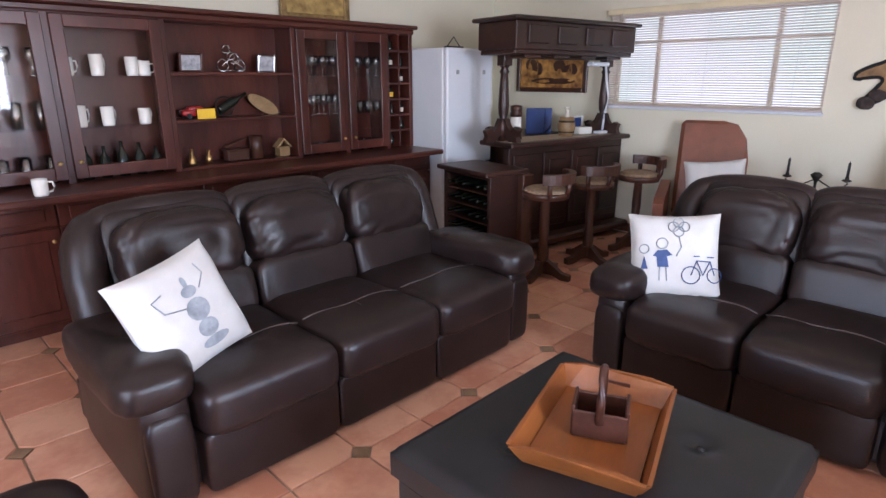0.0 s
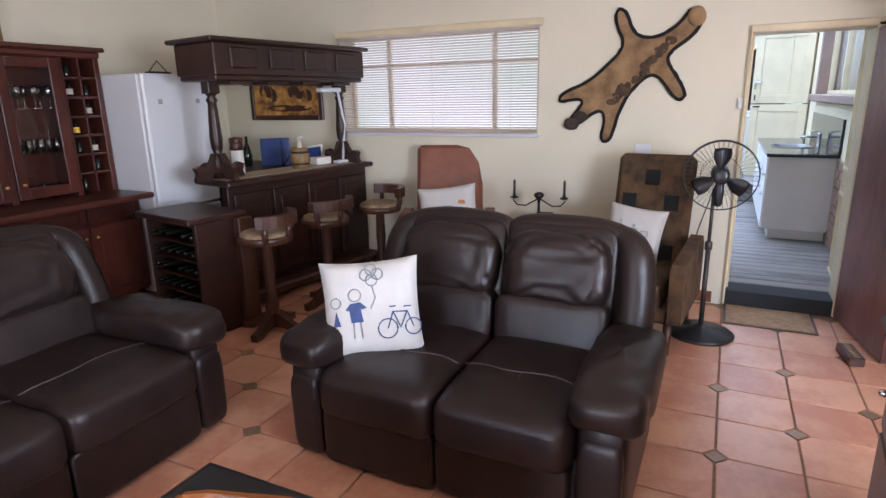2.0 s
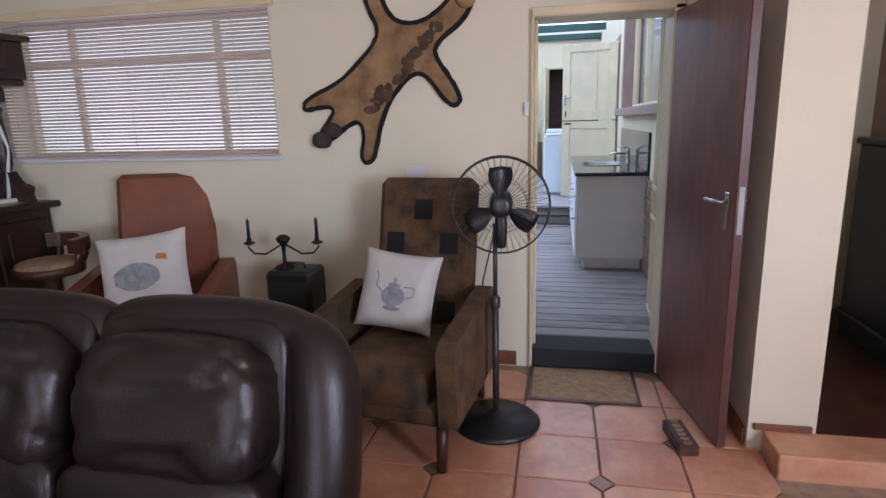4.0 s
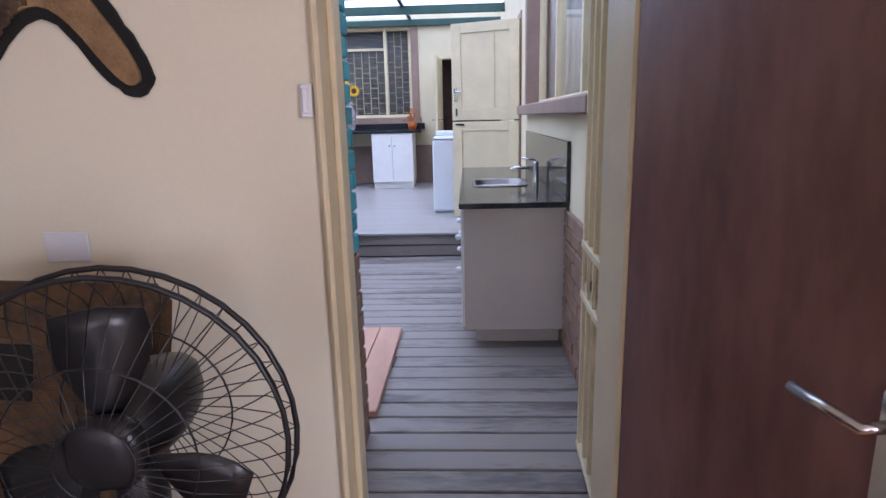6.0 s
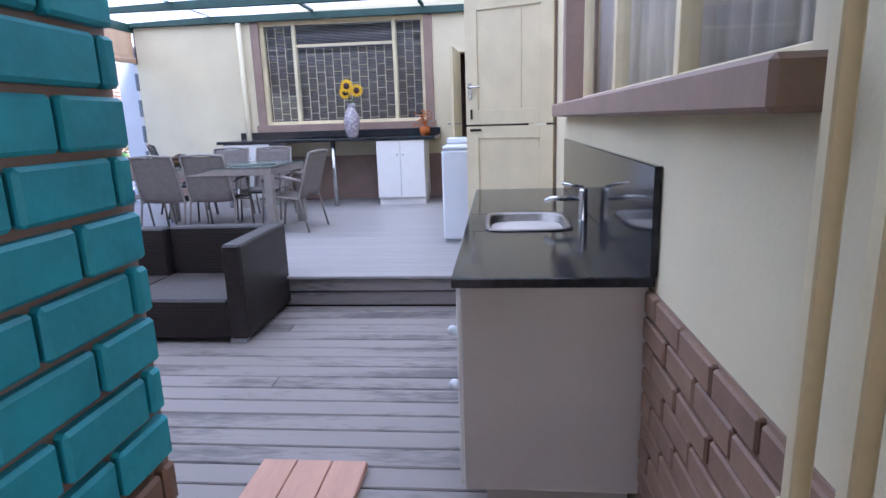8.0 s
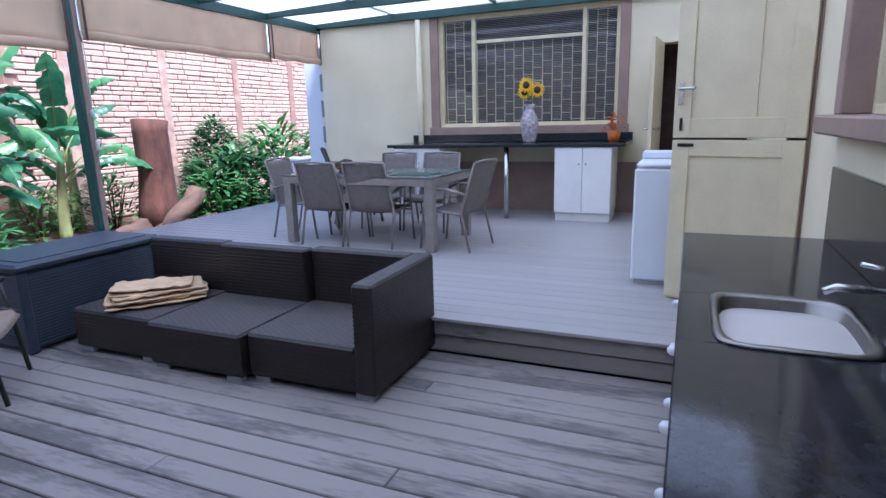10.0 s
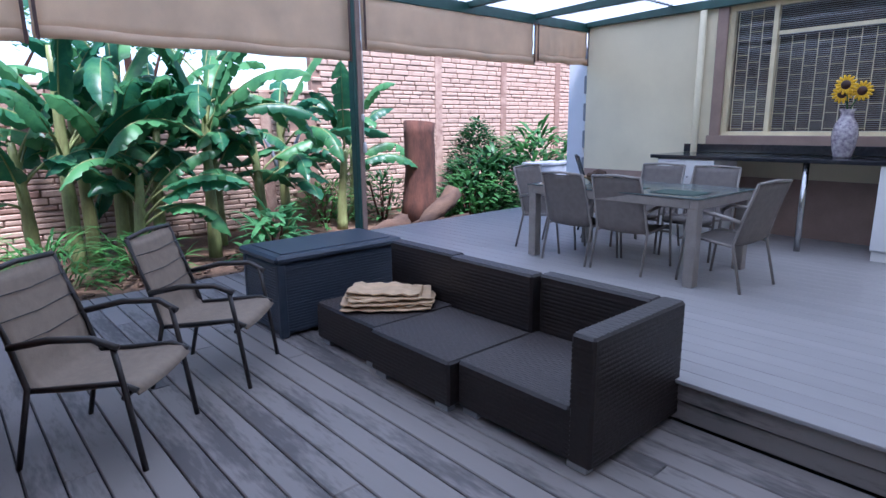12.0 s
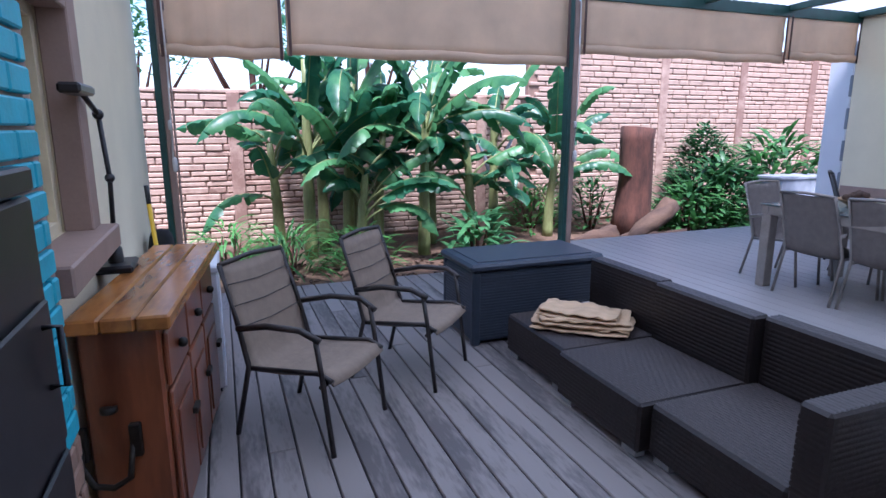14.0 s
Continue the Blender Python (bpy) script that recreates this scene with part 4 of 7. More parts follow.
def oval(a, c, rx, ry, n=14, w=0.0):
    return [(a + rx * math.cos(2 * math.pi * k / n) * (1 + w * math.sin(3 * k)), c + ry * math.sin(2 * math.pi * k / n)) for k in range(n)]


KIDS = (("ring", M_PRINTGREY, [(0.05, 0.55, 0.11), (0.17, 0.66, 0.11), (0.05, 0.76, 0.11), (-0.06, 0.66, 0.11), (-0.3, 0.28, 0.12), (-0.68, 0.15, 0.10)]),
        ("ring", M_PRINTBLUE, [(0.3, -0.42, 0.19), (0.80, -0.42, 0.16)]),
        ("line", M_PRINTGREY, [[(0.05, 0.44), (0.1, 0.2), (0.0, 0.0)], [(-0.35, -0.25), (-0.36, -0.55)], [(-0.22, -0.25), (-0.2, -0.55)], [(-0.7, -0.3), (-0.7, -0.6)]]),
        ("line", M_PRINTBLUE, [[(0.3, -0.42), (0.42, -0.1), (0.7, -0.12), (0.8, -0.42)], [(0.42, -0.1), (0.55, -0.42), (0.7, -0.1)], [(0.36, 0.0), (0.48, 0.0)], [(0.64, -0.02), (0.78, -0.02)]]),
        ("fill", M_PRINTBLUE, [[(-0.4, 0.12), (-0.5, 0.0), (-0.42, -0.02), (-0.4, -0.25), (-0.16, -0.25), (-0.2, 0.0), (-0.08, 0.02), (-0.2, 0.14)], [(-0.68, 0.0), (-0.75, -0.3), (-0.6, -0.3)]]))
POT = (("fill", M_PRINTGREY, [oval(0, -0.15, 0.3, 0.25), oval(0, 0.12, 0.16, 0.06), oval(0.0, -0.45, 0.22, 0.06), oval(0, 0.25, 0.05, 0.06)]),
       ("line", M_PRINTGREY, [[(-0.26, -0.1), (-0.45, 0.05), (-0.42, 0.3), (-0.5, 0.4)], [(0.26, -0.2), (0.5, -0.1), (0.5, 0.12), (0.25, 0.1)]]))
SHIP = (("fill", M_PRINTGREY, [oval(0.05, -0.35, 0.2, 0.16), oval(0.05, 0.0, 0.22, 0.2), oval(0.05, 0.33, 0.15, 0.1), oval(0.05, 0.5, 0.05, 0.1), oval(0.08, -0.6, 0.28, 0.09)]),
        ("line", M_PRINTGREY, [[(-0.15, 0.1), (-0.5, 0.2), (-0.6, 0.45), (-0.4, 0.5)], [(0.25, 0.3), (0.45, 0.5), (0.4, 0.7)]]))
HEN = (("fill", M_PRINTGREY, [oval(-0.08, -0.05, 0.5, 0.32, 16, 0.05)]), ("fill", M_PRINTORANGE, [[(0.35, 0.3), (0.6, 0.25), (0.6, 0.38), (0.4, 0.42)]]))
pillow("scatter_cushion", "white linen cushion with grey jug drawing, leaning on the sofa", pose(0.93, 3.0, 0.69, -22, -10, 18), 0.235, 0.09, SHIP)
pillow("scatter_cushion", "white linen cushion printed with children, balloons and a bicycle", pose(3.12, 1.95, 0.67, -20, -3, -59), 0.235, 0.09, KIDS)
pillow("scatter_cushion", "white linen cushion with a grey guinea fowl print", pose(5.16, 2.50, 0.70, -20, -6, -68), 0.24, 0.08, HEN)
pillow("scatter_cushion", "white linen cushion with a grey teapot drawing", pose(5.12, 1.04, 0.67, -20, 7, -92), 0.20, 0.08, POT)


def armchair(name, label, m, mat, legmat, high, w=0.62):
    """Upright easy chair: faces -y."""
    th = thing(name, label, "armchair", m)
    part(th, "seat", Mesh().soft((0, -0.05, 0.36), (w / 2 - 0.05, 0.33, 0.10), 0.35, 0.25, 24, 0.006), mat)
    part(th, "frame", Mesh().box(-w / 2, -0.36, 0.20, w / 2, 0.34, 0.30, 0.02), mat)
    back = Matrix.Translation((0, 0.24, 0.36)) @ pose(0, 0, 0, -14, 0, 0)
    part(th, "backrest", Mesh().box(-w / 2 + 0.03, -0.01, -0.02, w / 2 - 0.03, 0.12, high - 0.34, 0.035, back), mat)
    for s in (-1, 1):
        o = [(-0.38, 0.22), (-0.40, 0.56), (-0.34, 0.60), (0.30, 0.66), (0.36, 0.60), (0.36, 0.22)]
        part(th, "armrest", Mesh().plate(o, 0.085, Matrix.Translation((s * w / 2 + (0.04 if s > 0 else -0.045) + 0.043, 0, 0)) @ pose(0, 0, 0, 0, 0, 90)), mat)
    for x in (-w / 2 + 0.0, w / 2 - 0.0):
        for y, k in ((-0.33, -0.03), (0.32, 0.05)):
            part(th, "leg", Mesh().tube([(x, y, 0.22), (x, y + k, 0.0)], [0.03, 0.022], 8), legmat)
    return th


armchair("leather_armchair", "tan brown leather armchair with high square back", pose(5.36, 2.62, 0, 0, 0, -70), M_BROWNLEATHER, M_STOOL, 1.22, 0.66)
pc = armchair("tapestry_armchair", "brown patterned tapestry armchair with dark wooden legs", pose(5.03, 1.0, 0, 0, 0, -96), M_TAPESTRY, M_ROSEWOOD, 1.21, 0.60)
rng = random.Random(4)
back = Matrix.Translation((0, 0.24, 0.36)) @ pose(0, 0, 0, -14, 0, 0)
for i in range(4):
    for k in range(3):
        if (i + k) % 2 == 0:
            part(pc, "woven_square", Mesh().box(-0.21 + k * 0.15, -0.014, 0.10 + i * 0.18, -0.11 + k * 0.15, -0.008, 0.21 + i * 0.18, 0.002, back), M_FELT)
            part(pc, "woven_square", Mesh().box(-0.376, -0.30 + k * 0.22, 0.28 + i * 0.075, -0.368, -0.20 + k * 0.22, 0.335 + i * 0.075, 0.002), M_FELT)

# candelabra on a black case
cs = thing("speaker_case", "black upright speaker case with carry handle", "speaker", pose(5.56, 1.80, 0))
part(cs, "body", Mesh().box(-0.12, -0.14, 0.02, 0.12, 0.14, 0.66, 0.02), M_BLACK)
part(cs, "handle", Mesh().tube([(0, -0.06, 0.655), (0, -0.06, 0.69), (0, 0.06, 0.69), (0, 0.06, 0.655)], 0.008, 6), M_BLACK)
part(cs, "grille", Mesh().box(-0.125, -0.12, 0.08, -0.119, 0.12, 0.6, 0.002), M_FELT)
part(cs, "foot", Mesh().box(-0.1, -0.12, 0, 0.1, 0.12, 0.021), M_BLACK)
ca = thing("candelabra", "wrought iron candelabra with two dark candles", "candelabra", pose(5.55, 1.86, 0.66, 0, 0, 8))
part(ca, "stem", Mesh().lathe([(0, 0), (0.06, 0), (0.055, 0.012), (0.012, 0.03), (0.010, 0.1), (0.016, 0.14), (0.035, 0.16), (0.045, 0.18), (0.02, 0.2), (0, 0.2)], n=14), M_IRON)
b = Mesh()
for s in (-1, 1):
    b.tube([(0, 0, 0.15), (0, s * 0.05, 0.12), (0, s * 0.11, 0.085), (0, s * 0.18, 0.09), (0, s * 0.215, 0.13), (0, s * 0.2, 0.15)], 0.006, 6)
    b.lathe([(0.008, 0.14), (0.035, 0.15), (0.03, 0.16), (0.014, 0.16), (0.014, 0.18)], (0, s * 0.205, 0), 12)
part(ca, "arm", b, M_IRON)
for s in (-1, 1):
    part(ca, "candle", Mesh().lathe([(0, 0.17), (0.011, 0.17), (0.010, 0.29), (0.003, 0.3), (0, 0.31)], (0, s * 0.205, 0), 10), M_BLACK)

# pedestal fan
fn = thing("pedestal_fan", "black pedestal fan with wire cage and round base", "fan", pose(5.10, 0.55, 0))
part(fn, "base", Mesh().lathe([(0, 0), (0.215, 0), (0.22, 0.012), (0.2, 0.028), (0.06, 0.045), (0.03, 0.07), (0, 0.07)], n=32), M_BLACK)
part(fn, "pole", Mesh().tube([(0, 0, 0.05), (0, 0, 0.62)], 0.016, 10).tube([(0, 0, 0.6), (0, 0, 1.02)], 0.011, 10).lathe([(0.016, 0.6), (0.024, 0.61), (0.024, 0.66), (0.012, 0.67)], n=12), M_ALU)
HF = Matrix.Translation((-0.02, -0.03, 1.11)) @ pose(0, 0, 0, 0, 0, 4)
part(fn, "motor", Mesh().soft((0.08, 0, 0), (0.11, 0.055, 0.06), 0.8, n=16, m=HF).soft((0.02, 0, -0.12), (0.035, 0.03, 0.09), 0.6, n=12, m=HF).soft((-0.045, 0, 0), (0.02, 0.05, 0.05), 0.7, n=14, m=HF), M_BLACK)
b = Mesh()
R = 0.225
for rr, x in ((R, 0.0), (R * 0.98, -0.03), (0.05, -0.075), (0.12, -0.065), (0.12, 0.06)):
    b.tube([HF @ Vector((x, rr * math.cos(a * math.pi / 18), rr * math.sin(a * math.pi / 18))) for a in range(37)], 0.004 if rr > 0.19 else 0.0015, 6, False)
for k in range(44):
    a = 2 * math.pi * k / 44
    y, z = math.cos(a), math.sin(a)
    b.tube([HF @ Vector(p) for p in ((-0.075, 0.05 * y, 0.05 * z), (-0.065, 0.12 * y, 0.12 * z), (-0.03, 0.19 * y, 0.19 * z), (0.0, R * y, R * z), (0.04, 0.18 * y, 0.18 * z), (0.06, 0.12 * y, 0.12 * z), (0.07, 0.05 * y, 0.05 * z))], 0.0010, 4, False)
part(fn, "cage", b, M_BLACK)
b = Mesh()
for k in range(3):
    a0 = 2 * math.pi * k / 3 + math.pi / 2
    vs = []
    for i in range(7):
        for j, q in enumerate((-0.33, 0, 0.33)):
            r = 0.03 + 0.15 * i / 6
            a = a0 + q * (0.7 + 0.6 * math.sin(math.pi * i / 6.5))
            vs.append(HF @ Vector((-0.02 + 0.025 * q * 2, r * math.cos(a), r * math.sin(a))))
    b.add(vs, [(3 * i + j, 3 * i + j + 1, 3 * i + j + 4, 3 * i + j + 3) for i in range(6) for j in range(2)], True)
bl2 = part(fn, "blade", b, M_BLACK)
bl2.modifiers.new("thick", "SOLIDIFY").thickness = 0.004
part(fn, "cable", Mesh().tube([(0.1, 0, 1.02), (0.16, 0.08, 0.7), (0.25, 0.12, 0.4), (0.3, 0.14, 0.1), (0.45, 0.2, 0.012), (0.68, 0.25, 0.012)], 0.004, 5), M_BLACK)

# animal hide on the wall: y, z outline on the plane of the wall
HID = [(1.80, 1.60), (1.76, 1.66), (1.55, 1.74), (1.34, 1.93), (1.30, 2.02), (1.36, 2.12), (1.38, 2.24), (1.33, 2.28), (1.27, 2.24), (1.22, 2.10), (1.14, 2.05), (1.02, 2.06), (0.90, 2.14), (0.84, 2.24), (0.76, 2.22), (0.73, 2.12), (0.80, 2.02),
       (0.92, 1.94), (0.96, 1.88), (0.91, 1.80), (0.84, 1.70), (0.80, 1.60), (0.86, 1.56), (0.92, 1.60), (1.02, 1.74), (1.09, 1.76), (1.20, 1.66), (1.28, 1.52), (1.32, 1.36), (1.35, 1.26), (1.42, 1.24), (1.45, 1.30), (1.42, 1.42), (1.44, 1.50), (1.52, 1.46), (1.62, 1.38), (1.70, 1.36), (1.72, 1.42), (1.62, 1.54), (1.60, 1.58), (1.68, 1.58), (1.78, 1.56)]


def smooth_loop(o, k):
    """Chaikin rounding of a closed outline."""
    for _ in range(k):
        o = [q for i in range(len(o)) for q in ((0.75 * o[i][0] + 0.25 * o[(i + 1) % len(o)][0], 0.75 * o[i][1] + 0.25 * o[(i + 1) % len(o)][1]), (0.25 * o[i][0] + 0.75 * o[(i + 1) % len(o)][0], 0.25 * o[i][1] + 0.75 * o[(i + 1) % len(o)][1]))]
    return o


def inset(o, d):
    out = []
    n = len(o)
    for i in range(n):
        ax, az = o[(i + 1) % n][0] - o[i - 1][0], o[(i + 1) % n][1] - o[i - 1][1]
        ln = math.hypot(ax, az) or 1
        out.append((o[i][0] - d * az / ln, o[i][1] + d * ax / ln))
    return out


ar = sum(HID[i - 1][0] * HID[i][1] - HID[i][0] * HID[i - 1][1] for i in range(len(HID)))
SG = 1 if ar > 0 else -1
hd = thing("animal_hide", "golden brown animal hide with dark felt edging on the wall", "hide", pose(5.826, 0, 0))
YZ = Matrix(((0, 1, 0, 0), (1, 0, 0, 0), (0, 0, 1, 0), (0, 0, 0, 1)))
rim = [(y + 0.006 * noise.noise(Vector((y * 40, z * 40, 0))), z + 0.006 * noise.noise(Vector((y * 40, z * 40, 5)))) for y, z in smooth_loop(HID, 2)]
part(hd, "backing", Mesh().plate(rim, -0.012, YZ), M_FELT)
fur = inset(smooth_loop(HID, 2), SG * 0.026)
part(hd, "fur", Mesh().plate(fur, -0.022, YZ), M_FUR)
b = Mesh()
for i in range(26):
    q = i / 25
    y, z = 0.95 + 0.42 * q, 2.04 - 0.45 * q - 0.05 * math.sin(q * 3)
    b.soft((-0.022, y + rng.uniform(-0.02, 0.02), z + rng.uniform(-0.02, 0.02)), (0.003, rng.uniform(0.02, 0.045), rng.uniform(0.015, 0.035)), 1, n=10, wob=0.012, freq=20, seed=i)
part(hd, "dark_stripe", b, M_FURMID)
part(hd, "tail", Mesh().soft((-0.03, 1.67, 1.40), (0.03, 0.06, 0.05), 0.9, n=16, wob=0.01, freq=14).soft((-0.028, 1.60, 1.46), (0.025, 0.06, 0.045), 0.9, n=14, wob=0.01, freq=14), M_FURDARK)
part(hd, "head", Mesh().soft((-0.028, 0.78, 2.17), (0.025, 0.06, 0.07), 0.9, n=14, wob=0.008, freq=12), M_FUR)


def picture(name, label, m, w, h, mat, fmat, fw=0.05):
    th = thing(name, label, "picture", m)
    part(th, "frame", Mesh().box(0, -0.03, 0, fw, 0, h, 0.006).box(w - fw, -0.03, 0, w, 0, h, 0.006).box(fw, -0.03, 0, w - fw, 0, fw, 0.006).box(fw, -0.03, h - fw, w - fw, 0, h, 0.006), fmat)
    part(th, "canvas", Mesh().box(fw - 0.005, -0.014, fw - 0.005, w - fw + 0.005, -0.004, h - fw + 0.005), mat)
    return th


pi = picture("framed_painting", "amber animal painting in a dark wooden frame", pose(5.826, 5.12, 1.43, 0, 0, -90), 0.94, 0.50, M_PAINTING, M_STOOL)
b = Mesh()
for x, z, a, c in ((0.22, 0.30, 0.1, 0.07), (0.3, 0.26, 0.06, 0.08), (0.62, 0.28, 0.13, 0.07), (0.75, 0.25, 0.07, 0.06), (0.5, 0.12, 0.3, 0.035)):
    b.soft((x, -0.013, z), (a, 0.003, c), 0.9, n=14, wob=0.012, freq=9)
part(pi, "animals", b, M_ROSEWOOD)
picture("framed_print", "ochre print in a gilt frame standing on the wall unit", pose(2.93, 5.46, 2.07), 0.72, 0.6, M_PAINTING2, M_GOLDFRAME, 0.06)
single("alarm_contact", Mesh().box(-0.02, -0.014, -0.04, 0, 0.014, 0.04, 0.004).box(-0.026, -0.008, -0.03, -0.019, 0.008, 0.03, 0.003), M_WHITE, "small white alarm contact beside the door frame", "sensor", pose(5.828, 0.446, 1.55))
single("wall_socket", Mesh().box(-0.008, -0.06, -0.04, 0, 0.06, 0.04, 0.004), M_WHITE, "white wall socket plate with adaptor", "socket", pose(5.829, 1.10, 1.2))
dm = thing("doormat", "worn brown coir doormat with a dark border", "doormat", pose(5.585, 0.11, 0.0))
part(dm, "border", Mesh().box(-0.22, -0.30, 0, 0.21, 0.30, 0.009, 0.003), M_ROSEWOOD)
part(dm, "pile", Mesh().box(-0.20, -0.28, 0.009, 0.19, 0.28, 0.014, 0.002), M_MAT)
ds = thing("doorstop_box", "small dark wooden box with tan inlay used as doorstop", "box", pose(5.04, -0.315, 0, 0, 0, 8))
part(ds, "body", Mesh().box(-0.12, -0.045, 0, 0.12, 0.045, 0.055, 0.006), M_ROSEWOOD)
b = Mesh()
for i in range(6):
    b.soft((-0.095 + i * 0.038, 0, 0.056), (0.016, 0.022, 0.003), 1, n=10)
part(ds, "inlay", b, M_BARREL)
tv = thing("black_sideboard", "low black sideboard with chrome edge", "sideboard", pose(2.93, -0.67, 0, 0, 0, -6))
part(tv, "body", Mesh().box(-1.2, -0.05, 0.06, 0.19, 0.62, 0.86, 0.01), M_BLACK)
part(tv, "top", Mesh().box(-1.24, -0.09, 0.865, 0.24, 0.68, 0.90, 0.012), M_BLACK)
part(tv, "plinth", Mesh().box(-1.15, 0, 0, 0.14, 0.57, 0.06), M_BLACK)
part(tv, "drawer", Mesh().box(-0.5, 0.621, 0.1, 0.17, 0.635, 0.5, 0.006).box(-0.5, 0.621, 0.52, 0.17, 0.635, 0.83, 0.006), M_ROSEWOOD)
part(tv, "knob", Mesh().soft((0.12, 0.65, 0.66), (0.012, 0.016, 0.012), 0.8, n=8), M_CHROME)
ai = thing("air_conditioner", "pale wall air conditioner above the door leaf", "air conditioner", pose(5.45, -0.60, 2.14))
part(ai, "case", Mesh().soft((0, 0.11, 0.15), (0.40, 0.11, 0.15), 0.25, 0.2, 20), M_GREYPLASTIC)
part(ai, "louvre", Mesh().box(-0.36, 0.13, -0.004, 0.36, 0.2, 0.01, 0.003).box(-0.36, 0.06, -0.004, 0.36, 0.11, 0.01, 0.003), M_BLACK)
dk = thing("dark_dresser", "tall near-black dresser in the next room with ornaments", "dresser", pose(5.85, -1.75, 0.1))
part(dk, "body", Mesh().box(-0.5, -0.25, 0.03, 0.5, 0.25, 1.2, 0.01), M_BLACK)
part(dk, "moulding", Mesh().box(-0.52, -0.27, 0.12, 0.52, 0.27, 0.18, 0.01).box(-0.52, -0.27, 1.2, 0.52, 0.27, 1.24, 0.01), M_BLACK)
part(dk, "foot", Mesh().box(-0.5, -0.25, 0, 0.5, 0.25, 0.03), M_BLACK)
single("storage_jar", Mesh().lathe([(0, 0), (0.08, 0), (0.085, 0.02), (0.085, 0.2), (0.05, 0.25), (0.05, 0.28), (0, 0.28)], n=16), M_CHINA, "pale ornament jar on the dresser", "jar", pose(5.65, -1.62, 1.34))

# ---- what stands in the wall unit ----
def tumbler(r, h):
    return Mesh().lathe([(0, 0), (r * 0.75, 0), (r, h), (r * 0.93, h), (r * 0.7, 0.012), (0, 0.012)], n=10)


def wineglass():
    return Mesh().lathe([(0, 0), (0.032, 0.0), (0.005, 0.008), (0.004, 0.07), (0.03, 0.1), (0.035, 0.13), (0.028, 0.17), (0.026, 0.17), (0.032, 0.13), (0, 0.09)], n=10)


def mug():
    b = Mesh().lathe([(0, 0), (0.036, 0), (0.04, 0.01), (0.042, 0.1), (0.038, 0.1), (0.036, 0.012), (0, 0.012)], n=14)
    return b.tube([(0.038, 0, 0.08), (0.065, 0, 0.08), (0.07, 0, 0.05), (0.06, 0, 0.025), (0.037, 0, 0.02)], 0.006, 6)


D_T, D_T2, D_W, D_M = tumbler(0.033, 0.10).data("tumbler", M_TUMBLER), tumbler(0.036, 0.17).data("beer_glass", M_TUMBLER), wineglass().data("wine_glass", M_TUMBLER), mug().data("mug", M_CHINA)
D_B = Mesh().lathe([(0, 0), (0.034, 0), (0.036, 0.02), (0.036, 0.14), (0.013, 0.19), (0.013, 0.24), (0, 0.24)], n=12).data("spirit_bottle", M_BOTTLE)


def put(d, name, label, cat, x, y, z, rz=0, grp=""):
    o = new(name, d)
    o.matrix_basis = pose(x, y, z, 0, 0, rz)
    return tagged(o, label, cat, grp)


ZS = (0.926, 1.275, 1.605)
for x0, x1, ds3 in ((0.5, 1.04, (D_T2, D_T2, D_W)), (2.95, 3.29, (D_T, D_W, D_W)), (3.45, 3.78, (D_T, D_T, D_W))):
    for z, d in zip(ZS, ds3):
        k = 5 if x1 - x0 > 0.4 else 4
        for i in range(k):
            for j in range(2):
                put(d, d.name, "clear drinking glass on a cabinet shelf", "glass", x0 + (x1 - x0) * i / (k - 1) + rng.uniform(-0.01, 0.01), UF + 0.08 + j * 0.1, z, 0, "glasses in the cabinet")
for z, xs in ((1.275, (1.25, 1.42, 1.66)), (1.605, (1.22, 1.40, 1.62, 1.7))):
    for x in xs:
        o = put(D_M, "mug", "white china mug on a glass shelf", "mug", x, UF + 0.1, z, rng.uniform(-40, 40), "mugs in the cabinet")
        o.scale = (1.0, 1.0, 1.0 + 0.5 * rng.random())
for i in range(5):
    o = put(D_B, "spirit_bottle", "dark spirit bottle in the cabinet", "bottle", 1.24 + i * 0.115, UF + 0.09, 0.926, 0, "bottles in the cabinet")
    o.scale = (1, 1, 0.75 + 0.3 * rng.random())
for i in range(3):
    put(D_T2, "beer_glass", "clear beer glass behind the cabinet door", "glass", -0.05 + i * 0.14, UF + 0.1, 1.275, 0, "glasses in the cabinet")
put(D_M, "mug", "white china mug standing on the counter", "mug", 0.87, 4.82, 0.922, -20)
for i in range(7):
    for k in range(2):
        if (i + k) % 3 != 1:
            o = new("miniature_bottle", D_B)
            o.matrix_basis = pose(3.945 + k * 0.13, UF + 0.07, 0.948 + 1.04 * i / 7 + 0.002, 0, 0, 0)
            o.scale = (0.75, 0.75, 0.48)
            tagged(o, "small bottle in a cubby of the rack", "bottle", "bottles in the cubbies")
            if (i + k) % 2:
                part(o, "label", Mesh().lathe([(0.037, 0.03), (0.037, 0.12)], n=12), M_LABEL if i % 3 else M_YELLOW)
# ornaments on the open shelves
for x, w, h in ((1.95, 0.19, 0.14), (2.58, 0.17, 0.14)):
    p = picture("photo_frame", "small framed card standing on the shelf", pose(x, UF + 0.14, 1.633, 8, 0, 8), w, h, M_PAPER, M_ROSEWOOD if x < 2 else M_CHROME, 0.016)
om = thing("metal_ornament", "twisted silver wire motorcycle ornament", "ornament", pose(2.36, UF + 0.12, 1.634))
b = Mesh()
for cx, cz, r in ((-0.07, 0.05, 0.045), (0.07, 0.05, 0.045), (0, 0.12, 0.03), (-0.03, 0.17, 0.03), (0.03, 0.10, 0.04)):
    b.tube([(cx + r * math.cos(k * 0.5), 0.01 * math.sin(k), cz + r * math.sin(k * 0.5)) for k in range(14)], 0.006, 6)
